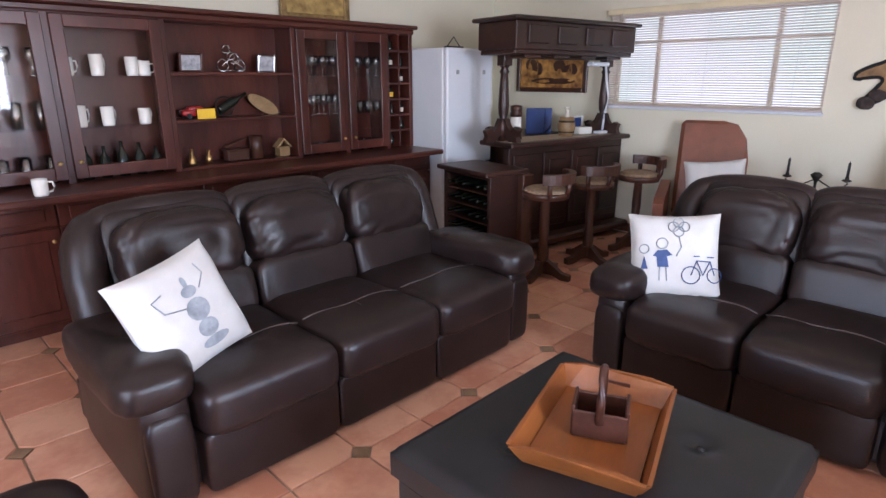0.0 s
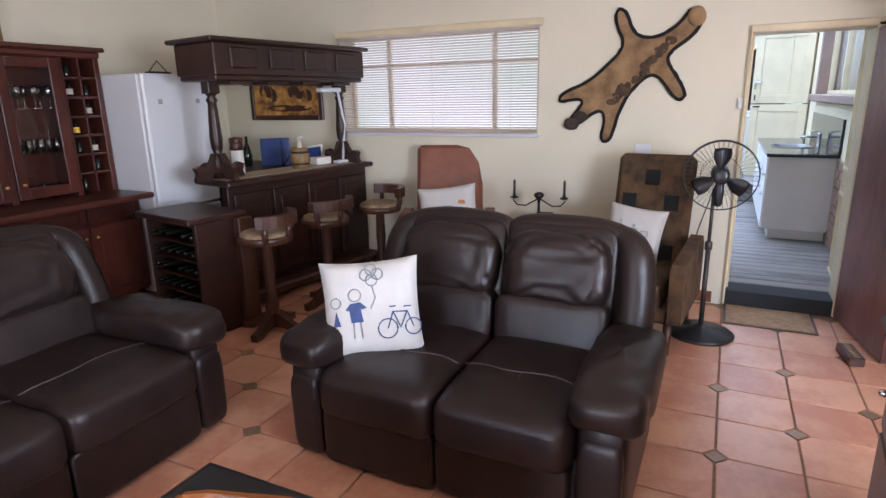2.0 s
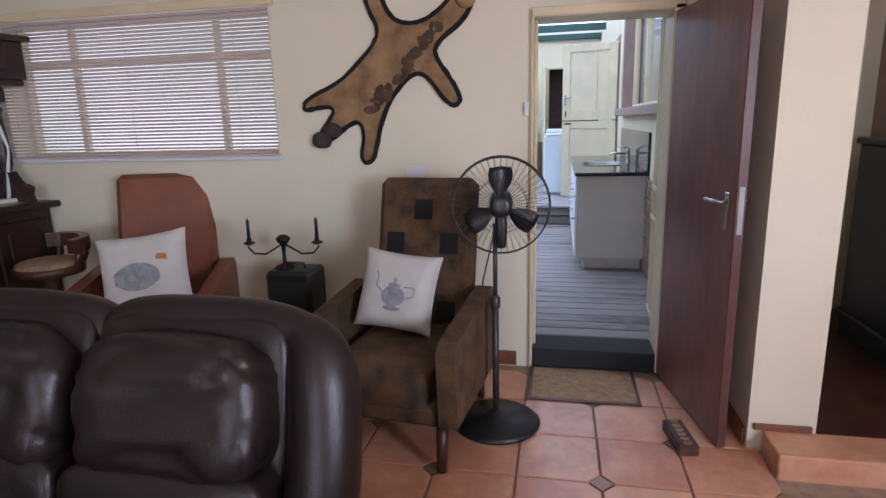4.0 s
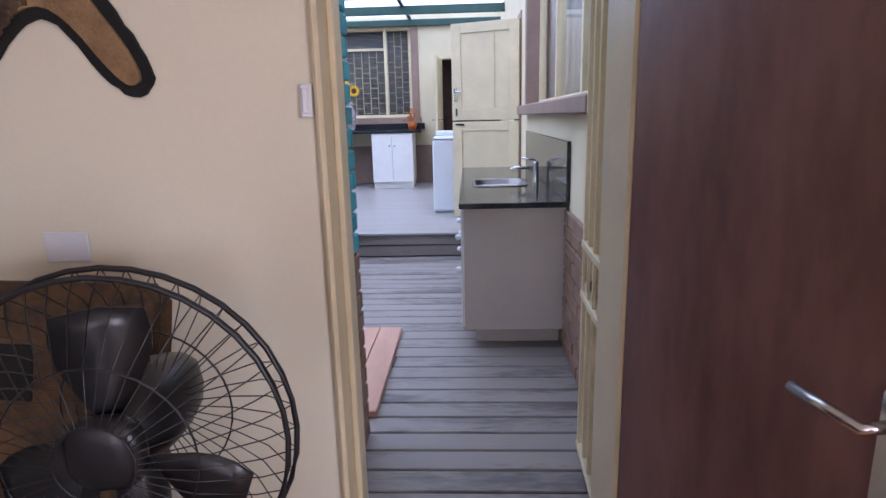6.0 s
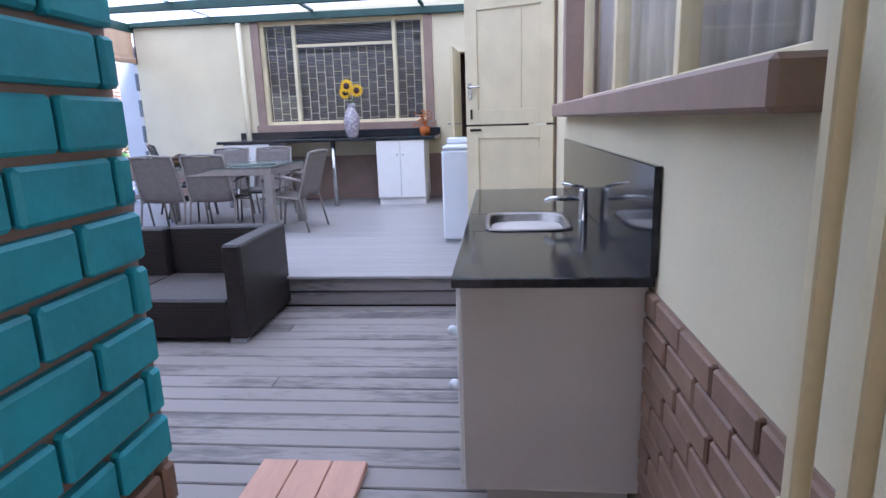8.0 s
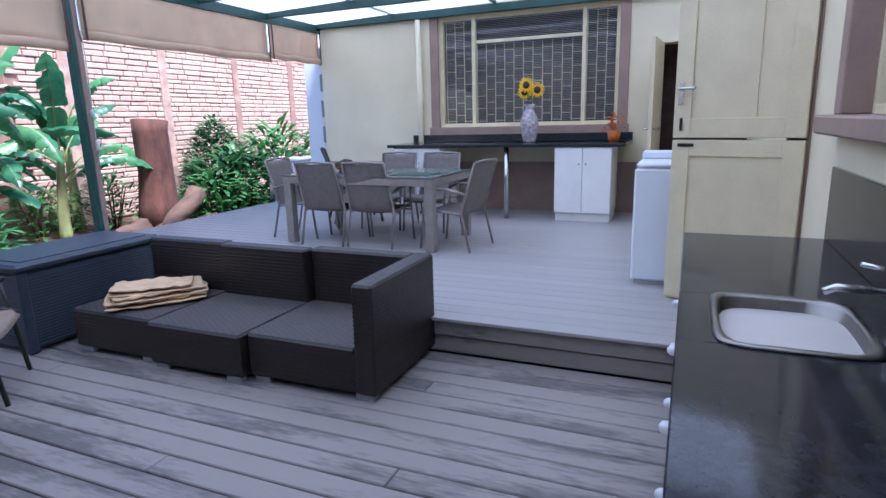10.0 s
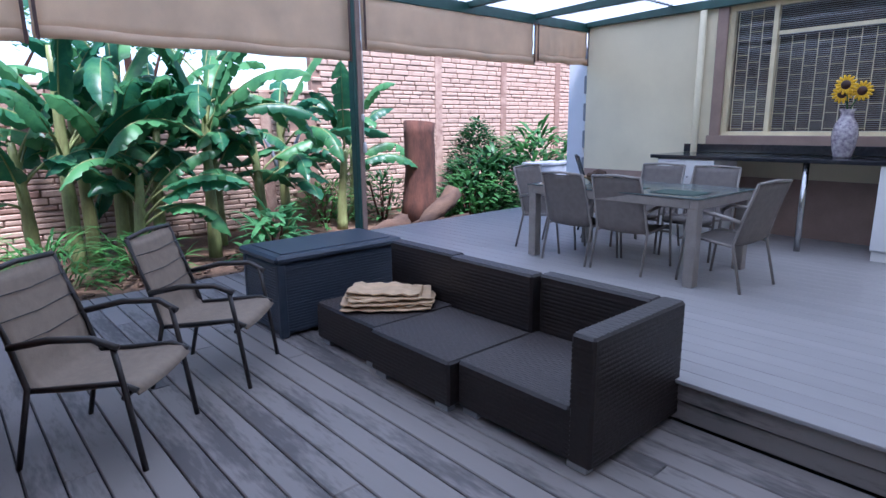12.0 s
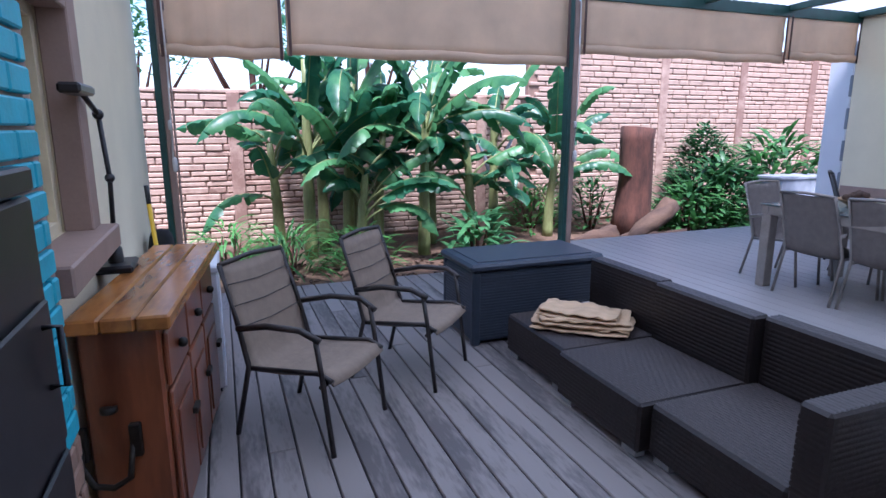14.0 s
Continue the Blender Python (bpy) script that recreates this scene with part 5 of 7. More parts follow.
b.tube([(-0.07, 0, 0.05), (0, 0, 0.1), (0.07, 0, 0.05), (0.11, 0, 0.02), (-0.07, 0.0, 0.006)], 0.006, 6)
part(om, "wire", b, M_CHROME)
ob1 = thing("bottle_holder", "dark bottle resting in a ring holder", "bottle holder", pose(2.30, UF + 0.12, 1.293))
part(ob1, "bottle", Mesh().lathe([(0, 0), (0.034, 0), (0.036, 0.02), (0.036, 0.15), (0.013, 0.2), (0.013, 0.27), (0, 0.27)], n=12), M_BOTTLE, m=pose(-0.08, 0, 0.05, 0, 62, 0))
part(ob1, "ring", Mesh().tube([(-0.03 + 0.075 * math.cos(k * 0.4), 0.0, 0.08 + 0.075 * math.sin(k * 0.4)) for k in range(17)], 0.007, 6), M_IRON)
car = thing("model_car", "dark red model car on the shelf", "model car", pose(2.04, UF + 0.12, 1.292))
part(car, "body", Mesh().soft((0, 0, 0.045), (0.12, 0.045, 0.025), 0.4, n=16).soft((-0.01, 0, 0.07), (0.06, 0.038, 0.022), 0.5, n=14), M_RED)
b = Mesh()
for x in (-0.07, 0.07):
    for y in (-0.045, 0.045):
        b.tube([(x, y - 0.006, 0.02), (x, y + 0.006, 0.02)], 0.02, 12)
part(car, "wheel", b, M_BLACK)
single("yellow_card", Mesh().box(-0.07, -0.005, 0, 0.07, 0.005, 0.075, 0.002), M_YELLOW, "small yellow card on the shelf edge", "card", pose(2.08, UF + 0.03, 1.292))
single("carved_leaf", Mesh().plate(oval(0, 0, 0.15, 0.055, 18), 0.012), M_BARREL, "carved wooden leaf plaque leaning on the shelf", "ornament", pose(2.63, UF + 0.16, 1.375, 10, 30, 0))
single("brass_bell", Mesh().lathe([(0, 0), (0.035, 0), (0.03, 0.02), (0.02, 0.06), (0.012, 0.07), (0.012, 0.12), (0, 0.12)], n=14), M_BRASS, "small brass bell on the shelf", "bell", pose(1.96, UF + 0.1, 0.947))
single("brass_bell", Mesh().lathe([(0, 0), (0.028, 0), (0.02, 0.05), (0.01, 0.06), (0.014, 0.1), (0, 0.1)], n=14), M_BRASS, "small brass figurine base on the shelf", "bell", pose(2.1, UF + 0.12, 0.947))
single("wooden_box", Mesh().box(-0.09, -0.05, 0, 0.09, 0.05, 0.08, 0.006).box(-0.1, -0.06, 0.08, 0.1, 0.06, 0.09, 0.003).plate([(-0.08, 0.1), (0.1, 0.16), (0.1, 0.17), (-0.08, 0.115)], 0.04), M_STOOL, "carved wooden box with open lid on the shelf", "box", pose(2.33, UF + 0.12, 0.947))
single("wooden_cup", Mesh().lathe([(0, 0), (0.06, 0), (0.05, 0.1), (0.055, 0.18), (0.05, 0.18), (0, 0.15)], n=14), M_STOOL, "turned wooden cup on the shelf", "cup", pose(2.52, UF + 0.14, 0.947))
single("bird_house", Mesh().box(-0.05, -0.04, 0, 0.05, 0.04, 0.08, 0.003).plate([(-0.075, 0.075), (0, 0.15), (0.075, 0.075), (0.06, 0.072), (0, 0.13), (-0.06, 0.072)], 0.08, pose(0, -0.04, 0)), M_BARREL, "small straw-roofed model house on the shelf", "ornament", pose(2.74, UF + 0.1, 0.947))
# on the fridge and bar
single("wire_rack", Mesh().box(-0.1, -0.05, 0, 0.1, 0.05, 0.03, 0.006).tube([(-0.09, 0, 0.03), (0, 0, 0.12), (0.09, 0, 0.03)], 0.005, 6), M_IRON, "small dark wire holder on the fridge", "holder", pose(4.62, 5.02, 1.862))


def on_bar(x, y, z=1.037, rz=0):
    return BARM @ pose(x, y, z, 0, 0, rz)


bc = thing("back_counter", "dark wooden back counter of the bar", "counter", pose(0, 0, 0))
part(bc, "top", Mesh().box(4.98, 4.45, 0.96, 5.82, 5.45, 1.0, 0.008), M_DARKWOOD)
part(bc, "body", Mesh().box(5.02, 4.5, 0.0, 5.80, 5.4, 0.96, 0.006), M_DARKWOOD)
ju = thing("drink_dispenser", "white ceramic jar with dark wooden lid on the bar", "jar", on_bar(0.70, 0.27))
part(ju, "jar", Mesh().lathe([(0, 0), (0.05, 0), (0.052, 0.02), (0.052, 0.2), (0, 0.2)], n=18), M_CHINA)
part(ju, "lid", Mesh().lathe([(0, 0.2), (0.056, 0.2), (0.056, 0.24), (0.05, 0.25), (0.056, 0.26), (0.056, 0.3), (0, 0.31)], n=18), M_STOOL)
single("green_bottle", Mesh().lathe([(0, 0), (0.04, 0), (0.045, 0.1), (0.03, 0.18), (0.014, 0.22), (0.014, 0.29), (0, 0.29)], n=14), M_BOTTLE, "dark shaped bottle on the back counter", "bottle", pose(5.35, 4.80, 1.002))
for i in range(2):
    single("blue_book", Mesh().box(0, -0.015, 0, 0.2, 0.015, 0.27, 0.004), M_BLUEBOOK, "large dark blue book standing on the back counter", "book", pose(5.35 + 0.06 * i, 4.62 - 0.045 * i, 1.002, 0, 0, -60 + 8 * i), "books on the bar")
pl = thing("display_plate", "dark glazed display plate with pale rim", "plate", pose(5.5, 4.53, 1.11, 75, 0, -70))
part(pl, "plate", Mesh().lathe([(0, 0), (0.07, 0.0), (0.12, 0.015), (0.12, 0.02), (0.07, 0.008), (0, 0.006)], n=24), M_BOTTLE)
b = Mesh()
for k in range(12):
    b.soft((0.085 * math.cos(k * 0.524), 0.085 * math.sin(k * 0.524), 0.012), (0.012, 0.012, 0.003), 1, n=8)
part(pl, "spot", b, M_CHINA)
kg = thing("wooden_barrel", "small wooden barrel with metal hoops and glass neck on the bar", "barrel", on_bar(1.28, 0.16))
part(kg, "staves", Mesh().lathe([(0, 0), (0.07, 0), (0.085, 0.06), (0.088, 0.09), (0.085, 0.12), (0.07, 0.18), (0, 0.18)], n=18), M_BARREL)
part(kg, "hoop", Mesh().lathe([(0.08, 0.03), (0.082, 0.045)], n=18).lathe([(0.083, 0.13), (0.079, 0.148)], n=18), M_IRON)
part(kg, "neck", Mesh().lathe([(0.03, 0.18), (0.02, 0.2), (0.02, 0.26), (0.04, 0.27), (0, 0.28)], n=12), M_LABEL)
single("pale_box", Mesh().box(-0.09, -0.06, 0, 0.09, 0.06, 0.07, 0.01), M_CHINA, "pale plastic tub on the bar", "tub", on_bar(1.56, 0.2))
picture("small_photo", "small blue photo in a pale frame standing on the bar", on_bar(1.48, 0.33, 1.037, 10), 0.26, 0.17, M_BLUEBOOK, M_CHINA, 0.02)
dl3 = thing("desk_lamp", "white folding desk lamp on the bar", "lamp", on_bar(1.78, 0.14))
part(dl3, "base", Mesh().box(-0.1, -0.06, 0, 0.1, 0.06, 0.025, 0.01), M_WHITE)
part(dl3, "arm", Mesh().tube([(0.02, 0, 0.02), (0.07, 0, 0.36), (0.0, 0, 0.68)], 0.012, 8), M_WHITE)
part(dl3, "head", Mesh().box(-0.24, -0.04, 0.66, 0.02, 0.04, 0.70, 0.01), M_WHITE)

# ---- things: terrace, built in ----
# kitchen counter with sink
kc = thing("outdoor_counter", "pale melamine counter with dark granite top and steel sink", "counter", pose(0, 0, 0))
part(kc, "carcass", Mesh().box(7.72, WY + 0.01, LOW + 0.12, 9.96, 0.095, 0.985, 0.003), M_MELAMINE)
part(kc, "plinth", Mesh().box(7.84, WY + 0.02, LOW, 9.92, 0.025, LOW + 0.12, 0.002), M_MELAMINE)
SX0, SX1, SY0, SY1 = 8.44, 8.90, -0.345, 0.015
b = Mesh()
b.box(7.67, WY + 0.004, 0.987, SX0, 0.122, 1.02, 0.004).box(SX1, WY + 0.004, 0.987, 9.985, 0.122, 1.02, 0.004)
b.box(SX0, WY + 0.004, 0.987, SX1, SY0, 1.02).box(SX0, SY1, 0.987, SX1, 0.122, 1.02, 0.003)
part(kc, "worktop", b, M_GRANITE)
part(kc, "splashback", Mesh().box(7.66, WY + 0.002, 1.021, 9.98, WY + 0.024, 1.355, 0.003), M_GRANITE)
b = Mesh()
n = 32
prof = [(1.08, 1.021), (1.09, 1.026), (1.0, 1.028), (0.96, 1.018), (0.90, 0.88), (0.75, 0.86), (0, 0.858)]
vs = []
for r, z in prof:
    e = 0.3 if r > 0.97 else 0.5
    for k in range(n):
        a = 2 * math.pi * k / n
        cx, cy = math.copysign(abs(math.cos(a)) ** e, math.cos(a)), math.copysign(abs(math.sin(a)) ** e, math.sin(a))
        vs.append(((SX0 + SX1) / 2 + cx * r * (SX1 - SX0) / 2, (SY0 + SY1) / 2 + cy * r * (SY1 - SY0) / 2, z))
b.add(vs, [(i * n + k, i * n + (k + 1) % n, (i + 1) * n + (k + 1) % n, (i + 1) * n + k) for i in range(len(prof) - 1) for k in range(n)], True)
part(kc, "sink", b, M_SINK, "brushed steel sink bowl")
part(kc, "drain", Mesh().lathe([(0.04, 0.866), (0.03, 0.862), (0, 0.862)], ((SX0 + SX1) / 2, (SY0 + SY1) / 2, 0), 16), M_BLACK)
tp = part(kc, "tap", Mesh().lathe([(0.024, 1.02), (0.022, 1.03), (0.02, 1.15), (0.022, 1.155), (0.018, 1.17), (0, 1.17)], (8.70, -0.43, 0), 14)
          .tube([(8.70, -0.43, 1.12), (8.70, -0.28, 1.125), (8.70, -0.25, 1.11)], 0.012, 8).tube([(8.70, -0.43, 1.175), (8.70, -0.33, 1.195)], 0.007, 8), M_CHROME)
for i in range(4):
    x0 = 7.74 + i * 0.555
    d = part(kc, "front_door", Mesh().box(x0, 0.096, LOW + 0.13, x0 + 0.545, 0.113, 0.97, 0.003), M_WHITEDOOR)
    part(d, "knob", Mesh().soft((x0 + 0.06, 0.13, 0.80), (0.018, 0.02, 0.018), 0.9, n=10), M_WHITE)
    part(d, "knob", Mesh().soft((x0 + 0.06, 0.13, 0.60), (0.018, 0.02, 0.018), 0.9, n=10), M_WHITE)


def window_bars(name, label, x0, x1, z0, z1, at, axis, frame_w, splits, mat=M_CREAMFRAME):
    """Steel window in a wall: axis 'x' runs along x at y=at, 'y' along y at x=at."""
    def bx(b, u0, u1, z0_, z1_, d0, d1, c=0.003):
        return b.box(u0, at + d0, z0_, u1, at + d1, z1_, c) if axis == "x" else b.box(at + d0, u0, z0_, at + d1, u1, z1_, c)
    b = Mesh()
    bx(b, x0, x0 + frame_w, z0, z1, -0.03, 0.03)
    bx(b, x1 - frame_w, x1, z0, z1, -0.03, 0.03)
    bx(b, x0 + frame_w, x1 - frame_w, z0, z0 + frame_w, -0.03, 0.03)
    bx(b, x0 + frame_w, x1 - frame_w, z1 - frame_w, z1, -0.03, 0.03)
    for s in splits:
        bx(b, s - 0.025, s + 0.025, z0, z1, -0.034, 0.034)
    w = structure(name, b, mat, label)
    g = Mesh()
    bx(g, x0 + frame_w, x1 - frame_w, z0 + frame_w, z1 - frame_w, -0.003, 0.003, 0)
    p = part(w, "pane", g, M_GLASS)
    p.visible_shadow = False
    return w


wf = window_bars("window_far", "cream steel window with burglar bars", 1.0, 3.45, 1.5, 2.98, 14.76, "y", 0.05, (1.45, 2.95))
b = Mesh()
b.box(14.762, 1.45, 2.62, 14.80, 2.95, 2.66)
for u0, u1, k in ((1.06, 1.42, 3), (1.48, 2.92, 11), (2.98, 3.38, 3)):
    for i in range(k + 1):
        y = u0 + (u1 - u0) * i / k
        b.box(14.80, y - 0.004, 1.56, 14.808, y + 0.004, 2.6 if k > 5 else 2.92)
    for r in range(6 if k > 5 else 8):
        for i in range(k):
            y = u0 + (u1 - u0) * i / k
            z = 1.58 + r * 0.17 + (0.085 if i % 2 else 0)
            b.box(14.80, y, z - 0.0035, 14.808, y + (u1 - u0) / k, z + 0.0035)
part(wf, "burglar_bars", b, M_CREAMFRAME)
b = Mesh().box(14.64, 0.86, 1.38, 14.70, 3.6, 1.504, 0.008).box(14.645, 0.88, 1.504, 14.69, 1.004, 3.0, 0.006).box(14.645, 3.446, 1.504, 14.69, 3.57, 3.0, 0.006)
structure("window_trim_far", b, M_TRIM, "brown painted window surround")
bs = Mesh()
for i in range(66):
    bs.box(14.86, 1.05, 1.55 + i * 0.0215, 14.885, 3.4, 1.556 + i * 0.0215)
single("far_blind", bs, M_GREYPLASTIC, "pale slatted blind inside the far window", "blind")
window_bars("window_side", "cream steel window in the side wall", 6.9, 9.95, 1.58, 2.85, WY - 0.12, "x", 0.045, (7.9, 8.9))
structure("window_sill_side", Mesh().box(6.80, WY - 0.2, 1.50, 10.08, WY + 0.10, 1.584, 0.01).box(9.94, WY - 0.18, 1.585, 10.06, WY + 0.03, 2.9, 0.006), M_TRIM, "brown painted window sill and reveal")
# pale rippled sheet added behind the panes in place of their sky reflection
vs, nx = [], 160
for i in range(nx + 1):
    x = 6.88 + 3.09 * i / nx
    y = WY - 0.20 + 0.012 * math.sin(i * 0.9) + 0.006 * math.sin(i * 2.3)
    vs += [(x, y, 1.55), (x, y + 0.004, 2.9)]
cu0 = single("net_curtain", Mesh().add(vs, [(2 * i, 2 * i + 2, 2 * i + 3, 2 * i + 1) for i in range(nx)], True), M_LINEN, "pale rippled sheet added behind the side window for the sky reflected in its glass", "curtain")
cu0.modifiers.new("thick", "SOLIDIFY").thickness = 0.003
structure("room_side", Mesh().box(6.05, -1.9, -0.2, 12.0, -1.8, 3.2).box(6.05, -1.8, 3.1, 12.0, WY - 0.25, 3.2).box(9.4, -1.8, 0.3, 12.0, WY - 0.25, UP).box(11.9, -1.8, 0.4, 12.0, WY - 0.25, 3.1).box(7.0, -1.8, -0.2, 7.05, WY - 0.25, 3.1), M_TRIM, "dim room behind the side window")
window_bars("window_left", "cream steel window in a deep brown reveal", 2.5, 3.2, 1.3, 2.2, 6.81, "y", 0.05, (2.85,))
structure("window_trim_left", Mesh().box(6.85, 2.44, 1.20, 7.03, 3.36, 1.304, 0.008).box(6.85, 3.185, 1.30, 6.96, 3.34, 2.32, 0.006).box(6.85, 2.44, 2.19, 6.96, 3.185, 2.32, 0.006), M_TRIM, "brown painted window surround")
# stable door: two leaves standing open, square to the wall
sd = thing("stable_door", "open cream painted two-leaf stable door with black bolts", "door", pose(10.72, WY + 0.02, 0, 0, 0, 68))
for z0, z1 in ((UP + 0.01, 1.44), (1.455, 2.46)):
    lf = part(sd, "leaf", Mesh().box(0, -0.015, z0, 0.76, 0.015, z1, 0.003), M_STABLE)
    b = Mesh()
    for s in (-1, 1):
        y0, y1 = s * 0.016, s * 0.028
        b.box(0.0, y0, z0, 0.11, y1, z1, 0.003).box(0.65, y0, z0, 0.76, y1, z1, 0.003).box(0.11, y0, z0, 0.65, y1, z0 + 0.12, 0.003).box(0.11, y0, z1 - 0.10, 0.65, y1, z1, 0.003)
        if z0 > 1:
            b.box(0.27, y0, z0 + 0.12, 0.28, y1 * 0.8, z1 - 0.1)
    part(lf, "rail", b, M_STABLE)
part(sd, "bolt", Mesh().box(0.62, 0.03, 1.40, 0.72, 0.042, 1.42, 0.002).box(0.70, 0.03, 1.50, 0.715, 0.042, 1.58, 0.002), M_IRON)
part(sd, "handle", Mesh().box(0.70, 0.029, 1.66, 0.735, 0.036, 1.80, 0.002).tube([(0.717, 0.03, 1.76), (0.717, 0.075, 1.76), (0.61, 0.08, 1.76)], 0.009, 8), M_CHROME)
structure("door_frame_side", Mesh().box(10.72, WY - 0.2, UP, 10.78, WY + 0.012, 2.48, 0.004).box(11.55, WY - 0.2, UP, 11.61, WY + 0.012, 2.48, 0.004).box(10.72, WY - 0.2, 2.48, 11.61, WY + 0.012, 2.54, 0.004), M_TRIM, "brown painted door frame")
fd = thing("far_door", "cream painted door standing open, edge on", "door", pose(14.66, 0.50, 0, 0, 0, 176))
part(fd, "leaf", Mesh().box(0.0, -0.02, UP + 0.01, 0.8, 0.02, 2.44, 0.003), M_STABLE)
part(fd, "handle", Mesh().tube([(0.73, -0.02, 1.45), (0.73, -0.07, 1.45), (0.63, -0.075, 1.45)], 0.009, 8).tube([(0.73, 0.02, 1.45), (0.73, 0.07, 1.45), (0.63, 0.075, 1.45)], 0.009, 8), M_CHROME)
single("down_pipe", Mesh().tube([(0, 0, 0), (0, 0, 2.6)], 0.04, 10), M_OUTWALL, "cream painted down pipe on the far wall", "pipe", pose(14.6, 3.72, UP), "")
# trellis security gate folded back beside the doorway
sg = thing("security_gate", "cream steel trellis security gate folded open", "gate", pose(6.10, -0.365, 0, 0, 0, -2))
for i in range(5):
    part(sg, "bar", Mesh().box(0.03 + i * 0.11, -0.012, LOW + 0.05, 0.055 + i * 0.11, 0.012, 2.12, 0.003), M_CREAMFRAME)
for z in (LOW + 0.05, 0.82, 1.02, 2.10):
    part(sg, "rail", Mesh().box(0.03, -0.016, z - 0.015, 0.50, 0.016, z + 0.015, 0.003), M_CREAMFRAME)
for i in range(4):
    part(sg, "scroll", Mesh().tube([(0.10 + i * 0.11 + 0.045 * math.cos(k * 0.5), 0, 0.92 + 0.08 * math.sin(k * 0.5)) for k in range(14)], 0.007, 6), M_CREAMFRAME)
part(sg, "lock", Mesh().box(0.005, -0.03, 0.62, 0.05, 0.02, 0.80, 0.004), M_CREAMFRAME)
part(sg, "padlock", Mesh().box(0.0, -0.03, 0.48, 0.03, 0.0, 0.56, 0.006).tube([(0.005, -0.015, 0.56), (0.005, -0.015, 0.6), (0.025, -0.015, 0.6), (0.025, -0.015, 0.56)], 0.004, 5), M_IRON)
# far counter
fc = thing("far_counter", "long dark counter on steel legs under the far window", "counter", pose(0, 0, 0))
part(fc, "top", Mesh().box(13.78, 0.80, 1.26, 14.64, 3.85, 1.30, 0.005), M_GRANITE)
part(fc, "upstand", Mesh().box(14.60, 0.80, 1.302, 14.64, 3.85, 1.40, 0.003), M_GRANITE)
for y in (2.22, 3.75):
    part(fc, "leg", Mesh().tube([(13.85, y, UP), (13.85, y, 1.26)], 0.03, 12), M_CHROME)
for y0 in (0.95, 3.1):
    cu = thing("white_cupboard", "white two-door cupboard under the far counter", "cupboard", pose(13.80, y0, 0), "cupboards under the counter")
    part(cu, "body", Mesh().box(0.02, 0, UP + 0.10, 0.60, 0.66, 1.255, 0.004), M_WHITEDOOR)
    part(cu, "plinth", Mesh().box(0.05, 0.01, UP, 0.58, 0.65, UP + 0.10, 0.002), M_WHITEDOOR)
    for k in (0, 1):
        d = part(cu, "door", Mesh().box(0.0, 0.003 + k * 0.33, UP + 0.11, 0.018, 0.327 + k * 0.33, 1.25, 0.003), M_WHITEDOOR)
        part(d, "knob", Mesh().soft((-0.012, 0.29 + k * 0.08, 1.06), (0.012, 0.012, 0.012), 1, n=8), M_CHROME)
va = thing("floor_vase", "tall patterned porcelain vase with sunflowers", "vase", pose(14.20, 2.02, 1.302))
part(va, "body", Mesh().lathe([(0, 0), (0.075, 0), (0.08, 0.02), (0.10, 0.1), (0.115, 0.22), (0.10, 0.32), (0.06, 0.39), (0.055, 0.44), (0.075, 0.47), (0.06, 0.47), (0, 0.4)], n=20), M_VASE)
for dx, dy, dz in ((-0.06, 0.02, 0.70), (0.02, -0.10, 0.64), (0.05, 0.07, 0.62)):
    part(va, "stem", Mesh().tube([(0, 0, 0.42), (dx * 0.5, dy * 0.5, 0.56), (dx, dy, dz)], 0.006, 6), M_LEAFDARK)
    b = Mesh()
    for k in range(14):
        a = k * 2 * math.pi / 14
        b.soft((dx - 0.03, dy + 0.065 * math.cos(a), dz + 0.065 * math.sin(a)), (0.006, 0.035, 0.014), 1, n=8, m=Matrix.Translation((dx - 0.03, dy + 0.065 * math.cos(a), dz + 0.065 * math.sin(a))) @ pose(0, 0, 0, math.degrees(a), 0, 0) @ Matrix.Translation((-dx + 0.03, -dy - 0.065 * math.cos(a), -dz - 0.065 * math.sin(a))))
    part(va, "petals", b, M_PETAL)
    part(va, "flower_centre", Mesh().soft((dx - 0.035, dy, dz), (0.014, 0.045, 0.045), 1, n=12), M_ROSEWOOD)
b = Mesh()
rg = random.Random(8)
for k in range(60):
    b.soft((rg.gauss(0, 0.06), rg.gauss(0, 0.06), 0.12 + rg.uniform(0, 0.22)), (0.03, 0.02, 0.008), 0.8, n=6, m=None)
od = thing("orange_leaf_ornament", "clump of orange dried leaves in a small pot", "ornament", pose(14.2, 0.98, 1.302))
part(od, "leaves", b, M_ORANGE)
part(od, "pot", Mesh().lathe([(0, 0), (0.06, 0), (0.08, 0.12), (0, 0.12)], n=14), M_ORANGE)
wm = thing("washing_machine", "white top-loading washing machine on the deck", "washing machine", pose(11.265, -0.12, UP))
part(wm, "body", Mesh().box(0, 0, 0.03, 0.56, 0.60, 0.86, 0.015), M_WHITE)
part(wm, "lid", Mesh().box(0.0, 0.01, 0.865, 0.54, 0.59, 0.90, 0.012), M_WHITE)
part(wm, "panel", Mesh().box(0.40, 0.02, 0.90, 0.56, 0.58, 0.96, 0.012), M_WHITE)
part(wm, "foot", Mesh().box(0.02, 0.02, 0, 0.54, 0.58, 0.031), M_GREYPLASTIC)

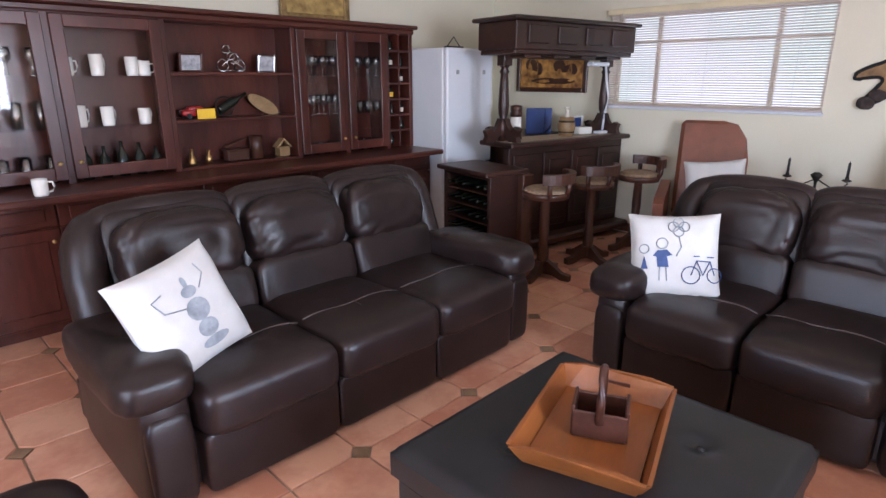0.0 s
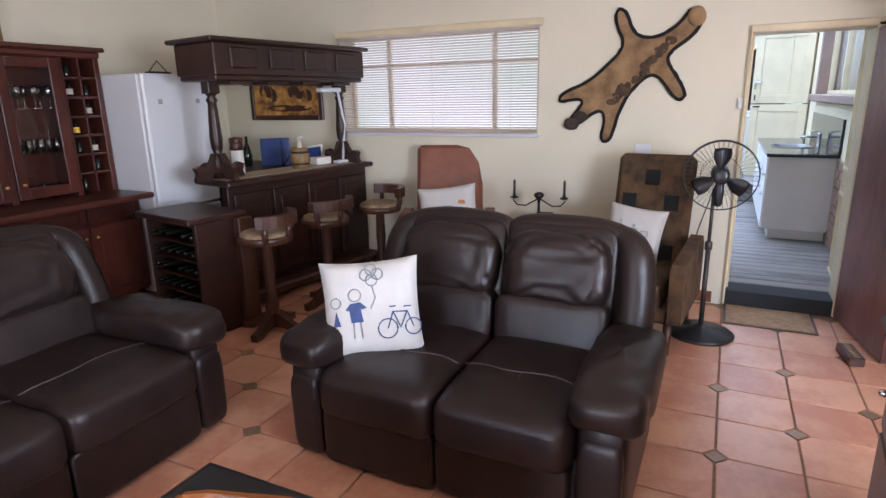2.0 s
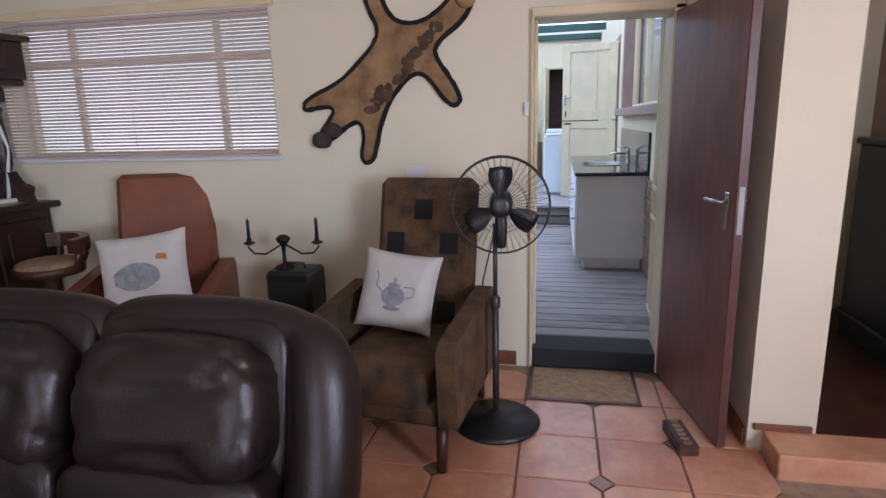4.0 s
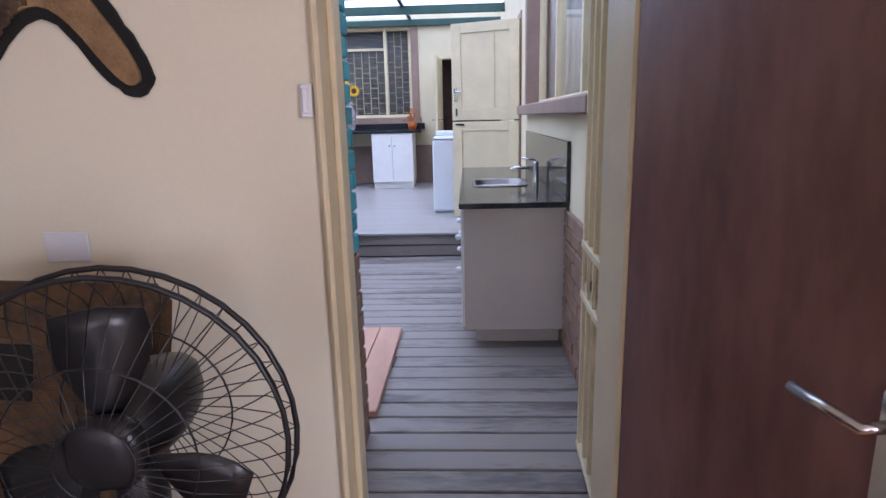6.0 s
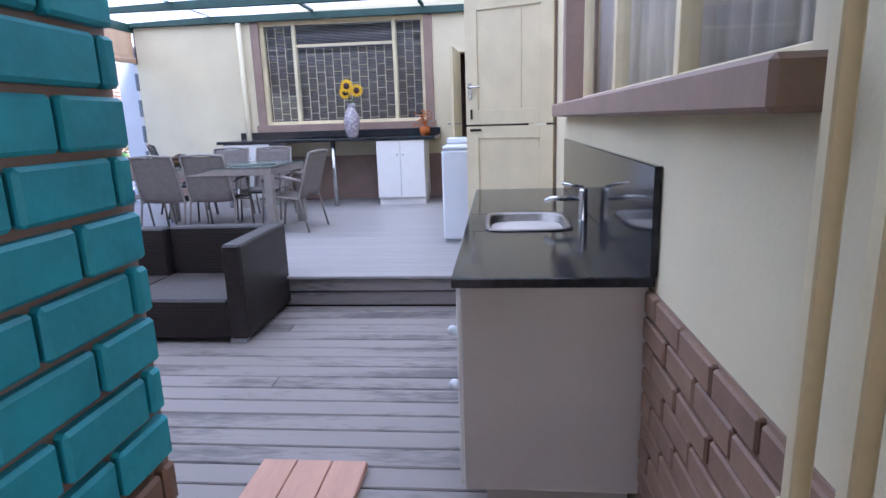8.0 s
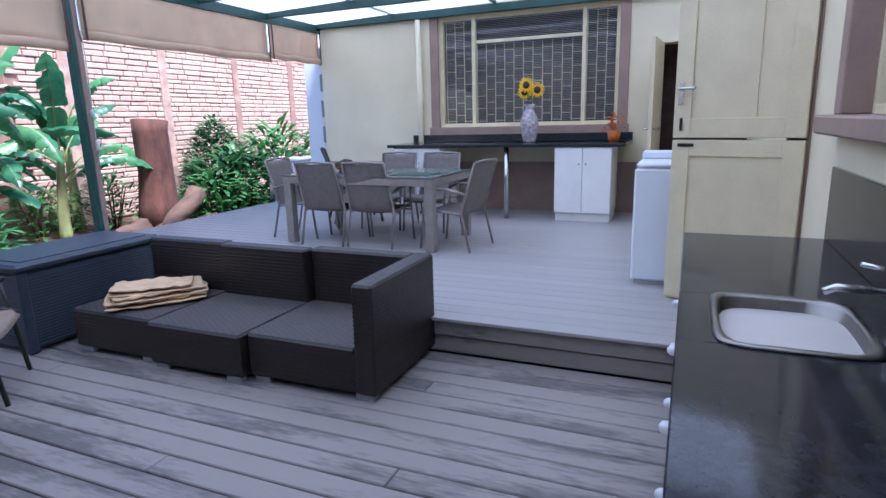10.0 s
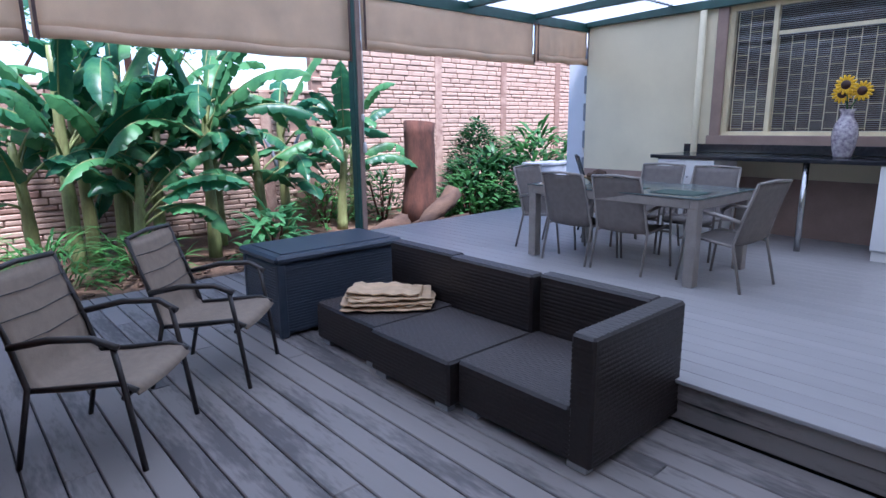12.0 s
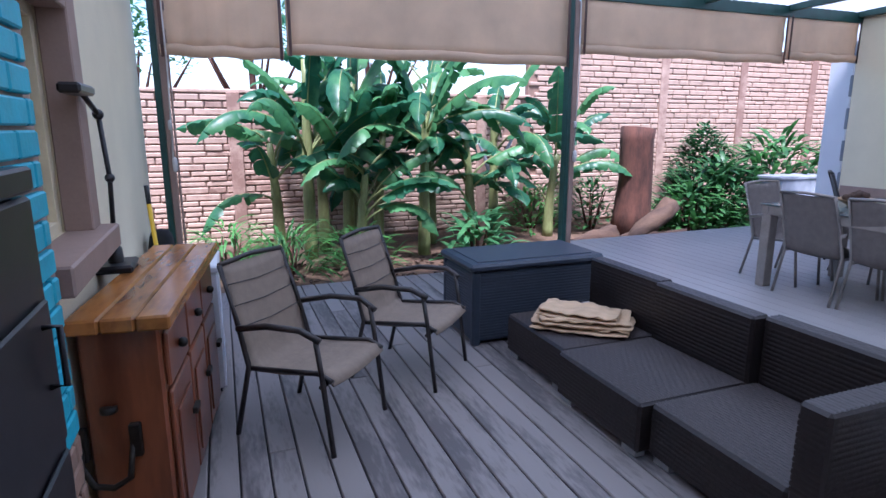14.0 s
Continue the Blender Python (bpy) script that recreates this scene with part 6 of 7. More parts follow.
# ---- things: terrace, furniture ----
def weave(b, o, u, v, lu, lv, pitch=0.024, d=0.004):
    """Small over-and-under strands on a face from o along unit axes u and v; its normal is u x v."""
    u, v = Vector(u), Vector(v)
    w = u.cross(v)
    o = Vector(o)
    for k in range(int(lv / pitch)):
        n = max(2, int(lu / (pitch * 1.6)))
        vs = []
        for i in range(n + 1):
            lift = d * (1.0 if (i + k) % 2 else 0.35)
            for q, h in ((0.08, 0.0), (0.5, lift), (0.92, 0.0)):
                vs.append(o + u * (lu * i / n) + v * (pitch * (k + q)) + w * h)
        b.add(vs, [(3 * i + q, 3 * i + q + 3, 3 * i + q + 4, 3 * i + q + 1) for i in range(n) for q in (0, 1)], True)
    return b


def wicker_module(name, label, m, w, arm):
    """Local: x along the row, y front (0) to back, z up."""
    th = thing(name, label, "outdoor sofa", m, "wicker sofa modules")
    D, SH, BH = 0.80, 0.305, 0.66
    e = 0.12 if arm else 0.0
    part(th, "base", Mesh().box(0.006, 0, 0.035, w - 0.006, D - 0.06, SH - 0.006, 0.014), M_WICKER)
    part(th, "seat_weave", weave(Mesh(), (0.012, 0.012, SH - 0.004), (1, 0, 0), (0, 1, 0), w - 0.024, D - 0.14, 0.02, 0.007), M_WICKERLIT)
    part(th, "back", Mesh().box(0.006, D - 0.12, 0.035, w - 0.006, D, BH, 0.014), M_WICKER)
    b = weave(Mesh(), (0.02, -0.002, 0.05), (1, 0, 0), (0, 0, 1), w + e - 0.04, SH - 0.07)
    weave(b, (0.02, D - 0.122, SH), (1, 0, 0), (0, 0, 1), w - 0.04, BH - SH - 0.02)
    weave(b, (0.012, D - 0.11, BH - 0.001), (1, 0, 0), (0, 1, 0), w - 0.024, 0.10)
    if arm:
        part(th, "arm", Mesh().box(w - 0.005, -0.004, 0.035, w + e, D, BH, 0.014), M_WICKER)
        weave(b, (w + 0.005, -0.006, SH), (1, 0, 0), (0, 0, 1), e - 0.01, BH - SH - 0.02)
        weave(b, (w + e + 0.001, 0.02, 0.05), (0, 1, 0), (0, 0, 1), D - 0.04, BH - 0.07)
        weave(b, (w - 0.006, D - 0.13, SH), (0, -1, 0), (0, 0, 1), D - 0.15, BH - SH - 0.02)
        weave(b, (w + 0.005, 0.01, BH - 0.001), (1, 0, 0), (0, 1, 0), e - 0.01, D - 0.02)
    tagged(part(th, "woven_strands", b, M_WICKER), "dark woven resin strands", kind="stuff")
    for x in (0.03, w + e - 0.14):
        part(th, "foot", Mesh().box(x, 0.015, 0, x + 0.11, 0.075, 0.036, 0.004), M_GREYPLASTIC)
    return th


for y, dx, arm in ((3.93, 0.0, False), (3.19, -0.04, False), (2.45, 0.02, True)):
    wicker_module("wicker_sofa", "dark brown woven resin sofa module without cushions", pose(9.325 + dx, y, LOW, 0, 0, -90), 0.742, arm)
sb = thing("storage_box", "blue-grey wicker-look resin storage box with flat lid", "storage box", pose(9.12, 4.12, LOW))
part(sb, "body", Mesh().box(0.03, 0.02, 0.02, 1.12, 0.62, 0.56, 0.02), M_BOX)
b = Mesh()
for i in range(22):
    b.box(0.06, 0.012, 0.05 + i * 0.022, 1.09, 0.02, 0.064 + i * 0.022, 0.002).box(0.022, 0.05, 0.05 + i * 0.022, 0.03, 0.59, 0.064 + i * 0.022, 0.002)
part(sb, "weave", b, M_BOX)
part(sb, "lid", Mesh().box(0.0, -0.01, 0.57, 1.15, 0.65, 0.63, 0.02).box(0.08, 0.06, 0.63, 1.07, 0.58, 0.637, 0.003), M_BOX)
for cx, cy in ((0.02, 0.01), (1.05, 0.01), (0.02, 0.57)):
    part(sb, "corner", Mesh().box(cx, cy, 0, cx + 0.07, cy + 0.055, 0.57, 0.012), M_BOX)
bk2 = thing("folded_blanket", "beige fleece blanket folded loosely on the wicker seat", "blanket", pose(9.66, 3.50, LOW + 0.314, 0, 0, -40))
for k, (sx, sy, z, off, turn) in enumerate(((0.33, 0.20, 0.002, 0.0, 0), (0.30, 0.185, 0.036, 0.02, 5), (0.27, 0.15, 0.07, -0.02, -8))):
    # one fold: a sheet doubled over along its far edge, its plies loosely rippled
    nu, nv = 30, 26
    vs = []
    for i in range(nu + 1):
        u = 2 * i / nu - 1
        for j in range(nv + 1):
            a = j / nv
            if a < 0.42:
                y, h = -1 + 2 * a / 0.42, 0.0
            elif a < 0.58:
                q = (a - 0.42) / 0.16 * math.pi
                y, h = 1 + 0.12 * math.sin(q), 0.5 - 0.5 * math.cos(q)
            else:
                y, h = 1 - 1.85 * (a - 0.58) / 0.42, 1.0
            wv = noise.noise(Vector((u * 1.7 + k * 3, y * 1.4, h * 2 + k)))
            rp = noise.noise(Vector((u * 4 + y * 2, y * 5, h * 3 + k * 5)))
            vs.append(Vector((u * sx * (1 - 0.06 * abs(y)) + 0.03 * wv + off, y * sy * (1 - 0.12 * u * u) + 0.03 * rp, z + h * (0.026 + 0.016 * wv) + (0.013 * rp + 0.008) * h + 0.004)))
    b = Mesh().add([pose(0, 0, 0, 0, 0, turn) @ v for v in vs], [(i * (nv + 1) + j, i * (nv + 1) + j + 1, (i + 1) * (nv + 1) + j + 1, (i + 1) * (nv + 1) + j) for i in range(nu) for j in range(nv)], True)
    ob = part(bk2, "fold", b, M_BLANKET)
    ob.modifiers.new("thick", "SOLIDIFY").thickness = 0.009


def sling_chair(m, group, frame_mat, fabric, slim=False):
    """Stacking armchair; faces -y; seat height 0.42."""
    th = thing("patio_chair", "metal patio chair with taupe sling seat and arms" if not slim else "grey mesh dining chair with taupe metal frame", "chair", m, group)
    r = 0.014 if not slim else 0.013
    w = 0.27
    for s in (-1, 1):
        part(th, "front_leg", Mesh().tube([(s * w, -0.30, 0), (s * w, -0.25, 0.42), (s * w, -0.22, 0.62)], r, 8), frame_mat)
        part(th, "back_leg", Mesh().tube([(s * w, 0.30, 0), (s * w * 0.98, 0.20, 0.40), (s * w * 0.95, 0.26, 0.62), (s * w * 0.92, 0.36, 0.92)], r, 8), frame_mat)
        part(th, "arm", Mesh().tube([(s * w, 0.25, 0.60), (s * (w + 0.02), 0.05, 0.645), (s * (w + 0.02), -0.15, 0.65), (s * w, -0.25, 0.60)], r * 1.25, 8), frame_mat)
        part(th, "side_rail", Mesh().tube([(s * w * 0.93, -0.30, 0.39), (s * w * 0.93, -0.22, 0.425), (s * w * 0.93, 0.2, 0.385)], r, 8), frame_mat)
    part(th, "top_rail", Mesh().tube([(-w * 0.92, 0.36, 0.92), (0, 0.37, 0.935), (w * 0.92, 0.36, 0.92)], r, 8), frame_mat)
    part(th, "cross_rail", Mesh().tube([(-w, -0.24, 0.36), (w, -0.24, 0.36)], r * 0.8, 8), frame_mat)
    prof = [(-0.31, 0.375), (-0.27, 0.415), (-0.2, 0.42), (0.0, 0.395), (0.17, 0.385), (0.215, 0.42)]
    prof += [(0.235 + 0.125 * k / 8, 0.50 + 0.425 * k / 8 ) for k in range(9)]
    vs, n = [], 8
    for j, (y, z) in enumerate(prof):
        puff = 0.008 if (not slim and j > 6 and j % 2) else 0
        for i in range(n + 1):
            u = 2 * i / n - 1
            vs.append((u * w * 0.93, y - puff, z - 0.015 * (1 - u * u)))
    ob = part(th, "sling", Mesh().add(vs, [(j * (n + 1) + i, j * (n + 1) + i + 1, (j + 1) * (n + 1) + i + 1, (j + 1) * (n + 1) + i) for j in range(len(prof) - 1) for i in range(n)], True), fabric)
    ob.modifiers.new("thick", "SOLIDIFY").thickness = 0.012 if not slim else 0.004
    if not slim:
        b = Mesh()
        for z, y in ((0.60, 0.255), (0.71, 0.288), (0.82, 0.32)):
            b.tube([(-w * 0.9, y - 0.006, z), (0, y - 0.002, z - 0.015), (w * 0.9, y - 0.006, z)], 0.003, 5)
        part(th, "quilt_seam", b, M_ALU)
    return th


sling_chair(pose(7.87, 3.42, LOW, 0, 0, 47), "patio chairs", M_ALU, M_SLING)
sling_chair(pose(8.59, 3.92, LOW, 0, 0, 47), "patio chairs", M_ALU, M_SLING)
# dining table and chairs
tb = thing("dining_table", "taupe metal patio dining table with glass top", "table", pose(11.78, 3.17, UP, 0, 0, -1.5))
for x in (0.05, 0.93):
    for y in (-0.82, 0.82):
        part(tb, "leg", Mesh().box(x - 0.045, y - 0.045, 0, x + 0.045, y + 0.045, 0.66, 0.006), M_ALULIGHT)
part(tb, "apron", Mesh().box(0.0, -0.87, 0.63, 0.98, -0.80, 0.707, 0.006).box(0.0, 0.80, 0.63, 0.98, 0.87, 0.707, 0.006).box(0, -0.8, 0.63, 0.07, 0.8, 0.707, 0.006).box(0.91, -0.8, 0.63, 0.98, 0.8, 0.707, 0.006), M_ALULIGHT)
part(tb, "top", Mesh().box(-0.01, -0.88, 0.709, 0.99, 0.88, 0.72, 0.003), material("frosted_table_glass", (0.10, 0.13, 0.13), 0.15, 0.2))
for x, y, rz in ((12.06, 3.03, 92), (12.04, 3.57, 90), (13.0, 2.86, -90), (13.0, 3.42, -88), (12.15, 2.22, 172), (12.28, 4.12, 4)):
    sling_chair(pose(x, y, UP, 0, 0, rz) @ Matrix.Scale(0.92, 4), "dining chairs", M_ALULIGHT, M_SLINGGREY, True)
sling_chair(pose(13.3, 4.1, UP, 0, 0, 40), "dining chairs", M_BLACK, M_BOX, True)
fb = thing("fruit_bowl", "shallow bowl of brown dried pods on the table", "bowl", pose(12.34, 3.6, UP + 0.721))
part(fb, "bowl", Mesh().lathe([(0, 0), (0.06, 0), (0.16, 0.06), (0.15, 0.06), (0.05, 0.012), (0, 0.012)], n=18), M_BARREL)
b = Mesh()
for k in range(9):
    b.soft((rg.uniform(-0.09, 0.09), rg.uniform(-0.09, 0.09), 0.06 + rg.uniform(0, 0.04)), (0.04, 0.03, 0.03), 0.9, n=8)
part(fb, "pods", b, M_LOGWOOD)
for y in (2.6, 3.15):
    single("place_mat", Mesh().box(-0.15, -0.2, 0, 0.15, 0.2, 0.004), M_GREENSTEEL, "dark green striped place mat on the table", "place mat", pose(12.04, y, UP + 0.721), "place mats")

# wooden workbench
wb = thing("hardwood_cabinet", "heavy reddish hardwood cabinet with knotted plank top", "cabinet", pose(6.84, 2.62, LOW, 0, 0, -6.5))
part(wb, "body", Mesh().box(0.12, 0.03, 0.04, 0.39, 1.27, 0.905, 0.01), M_WORKBENCH)
for i in range(3):
    part(wb, "plank", Mesh().box(0.10 + i * 0.115, -0.03, 0.91, 0.213 + i * 0.115, 1.34, 0.965, 0.008), M_BENCHTOP)
for i in range(3):
    y0 = 0.06 + i * 0.40
    d = part(wb, "drawer", Mesh().box(0.391, y0, 0.66, 0.41, y0 + 0.37, 0.87, 0.006), M_WORKBENCH)
    part(d, "knob", Mesh().soft((0.425, y0 + 0.185, 0.765), (0.02, 0.02, 0.02), 0.9, n=10), M_IRON)
    d = part(wb, "door", Mesh().box(0.391, y0, 0.08, 0.41, y0 + 0.37, 0.64, 0.006).box(0.41, y0 + 0.05, 0.14, 0.418, y0 + 0.32, 0.54, 0.006), M_WORKBENCH)
    part(d, "latch", Mesh().box(0.418, y0 + 0.28, 0.40, 0.44, y0 + 0.36, 0.43, 0.004), M_IRON)
for lx, ly in ((0.32, 0.04), (0.32, 1.18), (0.13, 0.04), (0.13, 1.18)):
    part(wb, "leg", Mesh().box(lx, ly, 0, lx + 0.07, ly + 0.08, 0.05, 0.004), M_WORKBENCH)
part(wb, "end_hook", Mesh().tube([(0.10, 0.02, 0.50), (0.10, -0.02, 0.42), (0.14, -0.03, 0.34), (0.2, -0.02, 0.32), (0.26, -0.03, 0.36), (0.27, 0.02, 0.5)], 0.012, 6).box(0.08, 0.0, 0.42, 0.12, 0.028, 0.55, 0.004).box(0.26, 0.0, 0.42, 0.30, 0.028, 0.55, 0.004).lathe([(0.0, 0.0), (0.03, 0.0), (0.03, 0.02), (0, 0.02)], (0.2, 0.02, 0.60), 12), M_IRON)
lm = thing("articulated_lamp", "black articulated clamp lamp standing on the cabinet", "lamp", pose(7.0, 3.36, LOW + 0.967))
part(lm, "base", Mesh().box(-0.08, -0.11, 0, 0.08, 0.11, 0.035, 0.01).lathe([(0.035, 0.03), (0.03, 0.1), (0.015, 0.12), (0, 0.12)], n=12), M_BLACK)
part(lm, "arm", Mesh().tube([(0, 0, 0.1), (0.01, 0.02, 0.42), (-0.0, -0.02, 0.70)], 0.011, 8).tube([(0, -0.02, 0.70), (-0.03, -0.2, 0.80)], 0.012, 8), M_BLACK)
part(lm, "head", Mesh().box(-0.06, -0.42, 0.77, 0.02, -0.14, 0.81, 0.01), M_BLACK)
part(lm, "joint", Mesh().soft((0.01, 0.02, 0.42), (0.022, 0.022, 0.022), 1, n=10), M_BLACK)
part(lm, "joint", Mesh().soft((0, -0.02, 0.70), (0.024, 0.024, 0.024), 1, n=10), M_BLACK)
br = thing("yellow_broom", "yellow broom handle with black grip leaning at the wall", "broom", pose(7.04, 4.60, LOW))
part(br, "handle", Mesh().tube([(0.05, 0, 0.05), (-0.02, 0.02, 1.12)], 0.014, 8), M_YELLOW)
part(br, "grip", Mesh().tube([(-0.02, 0.02, 1.12), (-0.025, 0.022, 1.24)], 0.015, 8), M_BLACK)
part(br, "head", Mesh().box(-0.02, -0.15, 0, 0.10, 0.15, 0.06, 0.01), M_BLACK)
bg = thing("black_bag", "black bag hanging on the low wall corner", "bag", pose(7.04, 4.95, LOW))
part(bg, "body", Mesh().soft((0, 0, 0.45), (0.09, 0.14, 0.45), 0.5, n=18, wob=0.02), M_FELT)
cf = thing("white_chest", "white chest behind the hardwood cabinet", "chest", pose(6.97, 3.98, LOW))
part(cf, "body", Mesh().box(0, 0, 0.03, 0.45, 0.50, 0.76, 0.012), M_WHITE)
part(cf, "lid", Mesh().box(-0.01, -0.01, 0.765, 0.46, 0.51, 0.81, 0.012), M_WHITE)
part(cf, "foot", Mesh().box(0.03, 0.03, 0, 0.42, 0.47, 0.031), M_BLACK)
dp = thing("deck_sample_boards", "three pinkish composite boards lying on the deck", "boards", pose(6.89, 0.515, LOW))
for i in range(3):
    part(dp, "board", Mesh().box(0, i * 0.147, 0, 1.12, i * 0.147 + 0.143, 0.035, 0.004), M_PALLET)

# ---- brick pieces: braai, door pillar, dado ----
def bricks(parent, o, u, count, rows, z0, split, top, bottom, L=0.22, H=0.073, J=0.012, proud=0.02):
    """Running bond on a face from o along u, outward normal n = u x z turned right."""
    u = Vector(u)
    nrm = Vector((u.y, -u.x, 0))
    cache = {}
    for r in range(rows):
        off = (L + J) / 2 if r % 2 else 0
        for i in range(-1, count):
            a, e = max(0, i * (L + J) + off), min(count * (L + J) - J - 0.05, i * (L + J) + off + L)
            if e - a < 0.03:
                continue
            z = z0 + r * (H + J)
            mat = top if z > split else bottom
            key = (round(e - a, 3), mat.name)
            if key not in cache:
                cache[key] = Mesh().box(0, -0.012, 0, e - a, proud, H, 0.006).data("brick", mat)
            ob = new("brick", cache[key])
            ob.parent = parent
            p = Vector(o) + u * a
            j = rg.uniform(-0.003, 0.003)
            ob.matrix_basis = Matrix(((u.x, nrm.x, 0, p.x + nrm.x * j), (u.y, nrm.y, 0, p.y + nrm.y * j), (0, 0, 1, z), (0, 0, 0, 1)))


pl1 = structure("brick_pier", Mesh().box(6.07, 0.545, -0.1, 6.775, 1.15, 3.1), M_TRIM, "brick pier, turquoise above and brown below")
bricks(pl1, (6.08, 0.545, 0), (1, 0, 0), 4, 30, LOW, 0.96, M_TEALBRICK, M_BROWNBRICK, L=0.175)
bricks(pl1, (6.775, 0.555, 0), (0, 1, 0), 3, 30, LOW, 0.96, M_TEALBRICK, M_BROWNBRICK, L=0.20)
single("outdoor_socket", Mesh().box(-0.06, -0.012, -0.05, 0.06, 0.0, 0.05, 0.006).box(-0.03, -0.02, -0.02, 0.03, -0.01, 0.02, 0.004), M_CREAMFRAME, "cream weatherproof socket on the brick pier", "socket", pose(6.20, 0.523, 1.15))
FX = 6.99          # face of the fireplace
bra = structure("brick_fireplace", Mesh().box(6.40, 1.2, -0.1, FX, 2.40, 3.1), M_TRIM, "turquoise and brown painted brick fireplace")
bricks(bra, (FX, 1.22, 0), (0, 1, 0), 5, 28, LOW, 0.72, M_TEALBRICK, M_BROWNBRICK, L=0.225)
fp = thing("black_braai", "black steel built-in barbecue front", "barbecue", pose(FX + 0.022, 1.22, LOW))
part(fp, "body", Mesh().box(0, 0, 0.02, 0.04, 0.82, 1.45, 0.01), M_BLACK)
part(fp, "door", Mesh().box(0.041, 0.04, 0.1, 0.055, 0.78, 0.80, 0.006).box(0.041, 0.04, 0.83, 0.055, 0.78, 1.2, 0.006), M_BLACK)
part(fp, "handle", Mesh().tube([(0.055, 0.70, 1.0), (0.09, 0.70, 1.0), (0.09, 0.70, 1.15), (0.055, 0.70, 1.15)], 0.008, 6), M_BLACK)
part(fp, "shelf", Mesh().box(0.0, 0.0, 1.46, 0.05, 0.82, 1.52, 0.008), M_BLACK)
part(fp, "foot", Mesh().box(0, 0.02, 0, 0.04, 0.80, 0.021), M_BLACK)
dd = structure("dado_side", Mesh().box(6.07, WY + 0.001, LOW, 7.72, WY + 0.006, 0.97), M_TRIM, "brown painted brick dado")
bricks(dd, (7.71, WY + 0.002, 0), (-1, 0, 0), 6, 10, LOW + 0.01, 9, M_TEALBRICK, M_BROWNBRICK)

# ---- garden ----
def garden_wall(x0, x1, y, h):
    w = structure("garden_wall", Mesh().box(x0, y, -0.2, x1, y + 0.12, h), M_MORTAR, "precast wall of rough stone-look bricks")
    for x in [x0 + 0.9 + i * 1.9 for i in range(int((x1 - x0) / 1.9) + 1)]:
        part(w, "pier", Mesh().box(x - 0.09, y - 0.06, -0.2, x + 0.09, y, h + 0.02, 0.01), M_GARDENWALL)
    part(w, "coping", Mesh().box(x0, y - 0.05, h, x1, y + 0.16, h + 0.06, 0.015), M_GARDENWALL)
    return w


gws = [garden_wall(3.0, 12.4, 9.25, 2.2), garden_wall(12.4, 24.0, 9.3, 3.05)]
rw = random.Random(21)
kinds = []
for L in (0.22, 0.3, 0.38, 0.46):
    for H in (0.062, 0.085):
        b = Mesh().box(0, -0.03, 0, L, 0.02, H, 0.012)
        b.v = [(x, y + (0.010 * noise.noise(Vector((x * 9, z * 15, L * 40 + H * 90))) if y < -0.01 else 0), z) for x, y, z in b.v]
        kinds.append((L, H, b))
near, rest = [], Mesh()
for w, (xa, xb, y, h) in zip(gws, ((3.0, 12.4, 9.25, 2.2), (12.4, 24.0, 9.3, 3.05))):
    z = 0.1
    while z < h - 0.05:
        H = rw.choice((0.062, 0.085))
        x = xa + rw.uniform(0, 0.2)
        while x < xb - 0.5:
            L, HH, bm0 = rw.choice([k for k in kinds if k[1] == H])
            near.append((w, x, y - rw.uniform(0.0, 0.016), z, (L, HH, bm0)))
            x += L + 0.014
        z += H + 0.013
shared = {}
count = 0
for w, x, y, z, (L, H, bm0) in near:
    if 7.3 < x < 9.3 and z > 0.5 and count < 290:
        key = (L, H)
        if key not in shared:
            shared[key] = bm0.data("stone", M_GARDENWALL)
        ob = new("stone", shared[key])
        ob.parent = w
        ob.matrix_basis = pose(x, y, z)
        count += 1
    else:
        rest.add([(vx + x, vy + y, vz + z) for vx, vy, vz in bm0.v], bm0.f)
st = part(gws[0], "stones", rest, M_GARDENWALL)
tagged(st, "rough stone-look bricks of the garden wall", kind="stuff")


def leaf_blade(b, base, d, length, width, droop, fold=0.25, n=9, tear=0.0, seed=0):
    """A long leaf from base towards d, arching down, with a midrib fold and torn edges."""
    d = Vector(d).normalized()
    side = d.cross(Vector((0, 0, 1))).normalized()
    p = Vector(base)
    vs = []
    rr = random.Random(seed)
    for i in range(n + 1):
        q = i / n
        wd = width * (math.sin(math.pi * min(1, q * 0.93 + 0.05)) ** 0.6) * (1 - tear * rr.random())
        nrm = side.cross(d)
        vs += [p - side * wd / 2 + nrm * wd * fold * -0.5, p + nrm * 0.0, p + side * wd / 2 + nrm * wd * fold * -0.5]
        p = p + d * length / n
        d = (d + Vector((0, 0, -droop / n))).normalized()
    b.add(vs, [(3 * i + j, 3 * i + j + 1, 3 * i + j + 4, 3 * i + j + 3) for i in range(n) for j in range(2)], True)


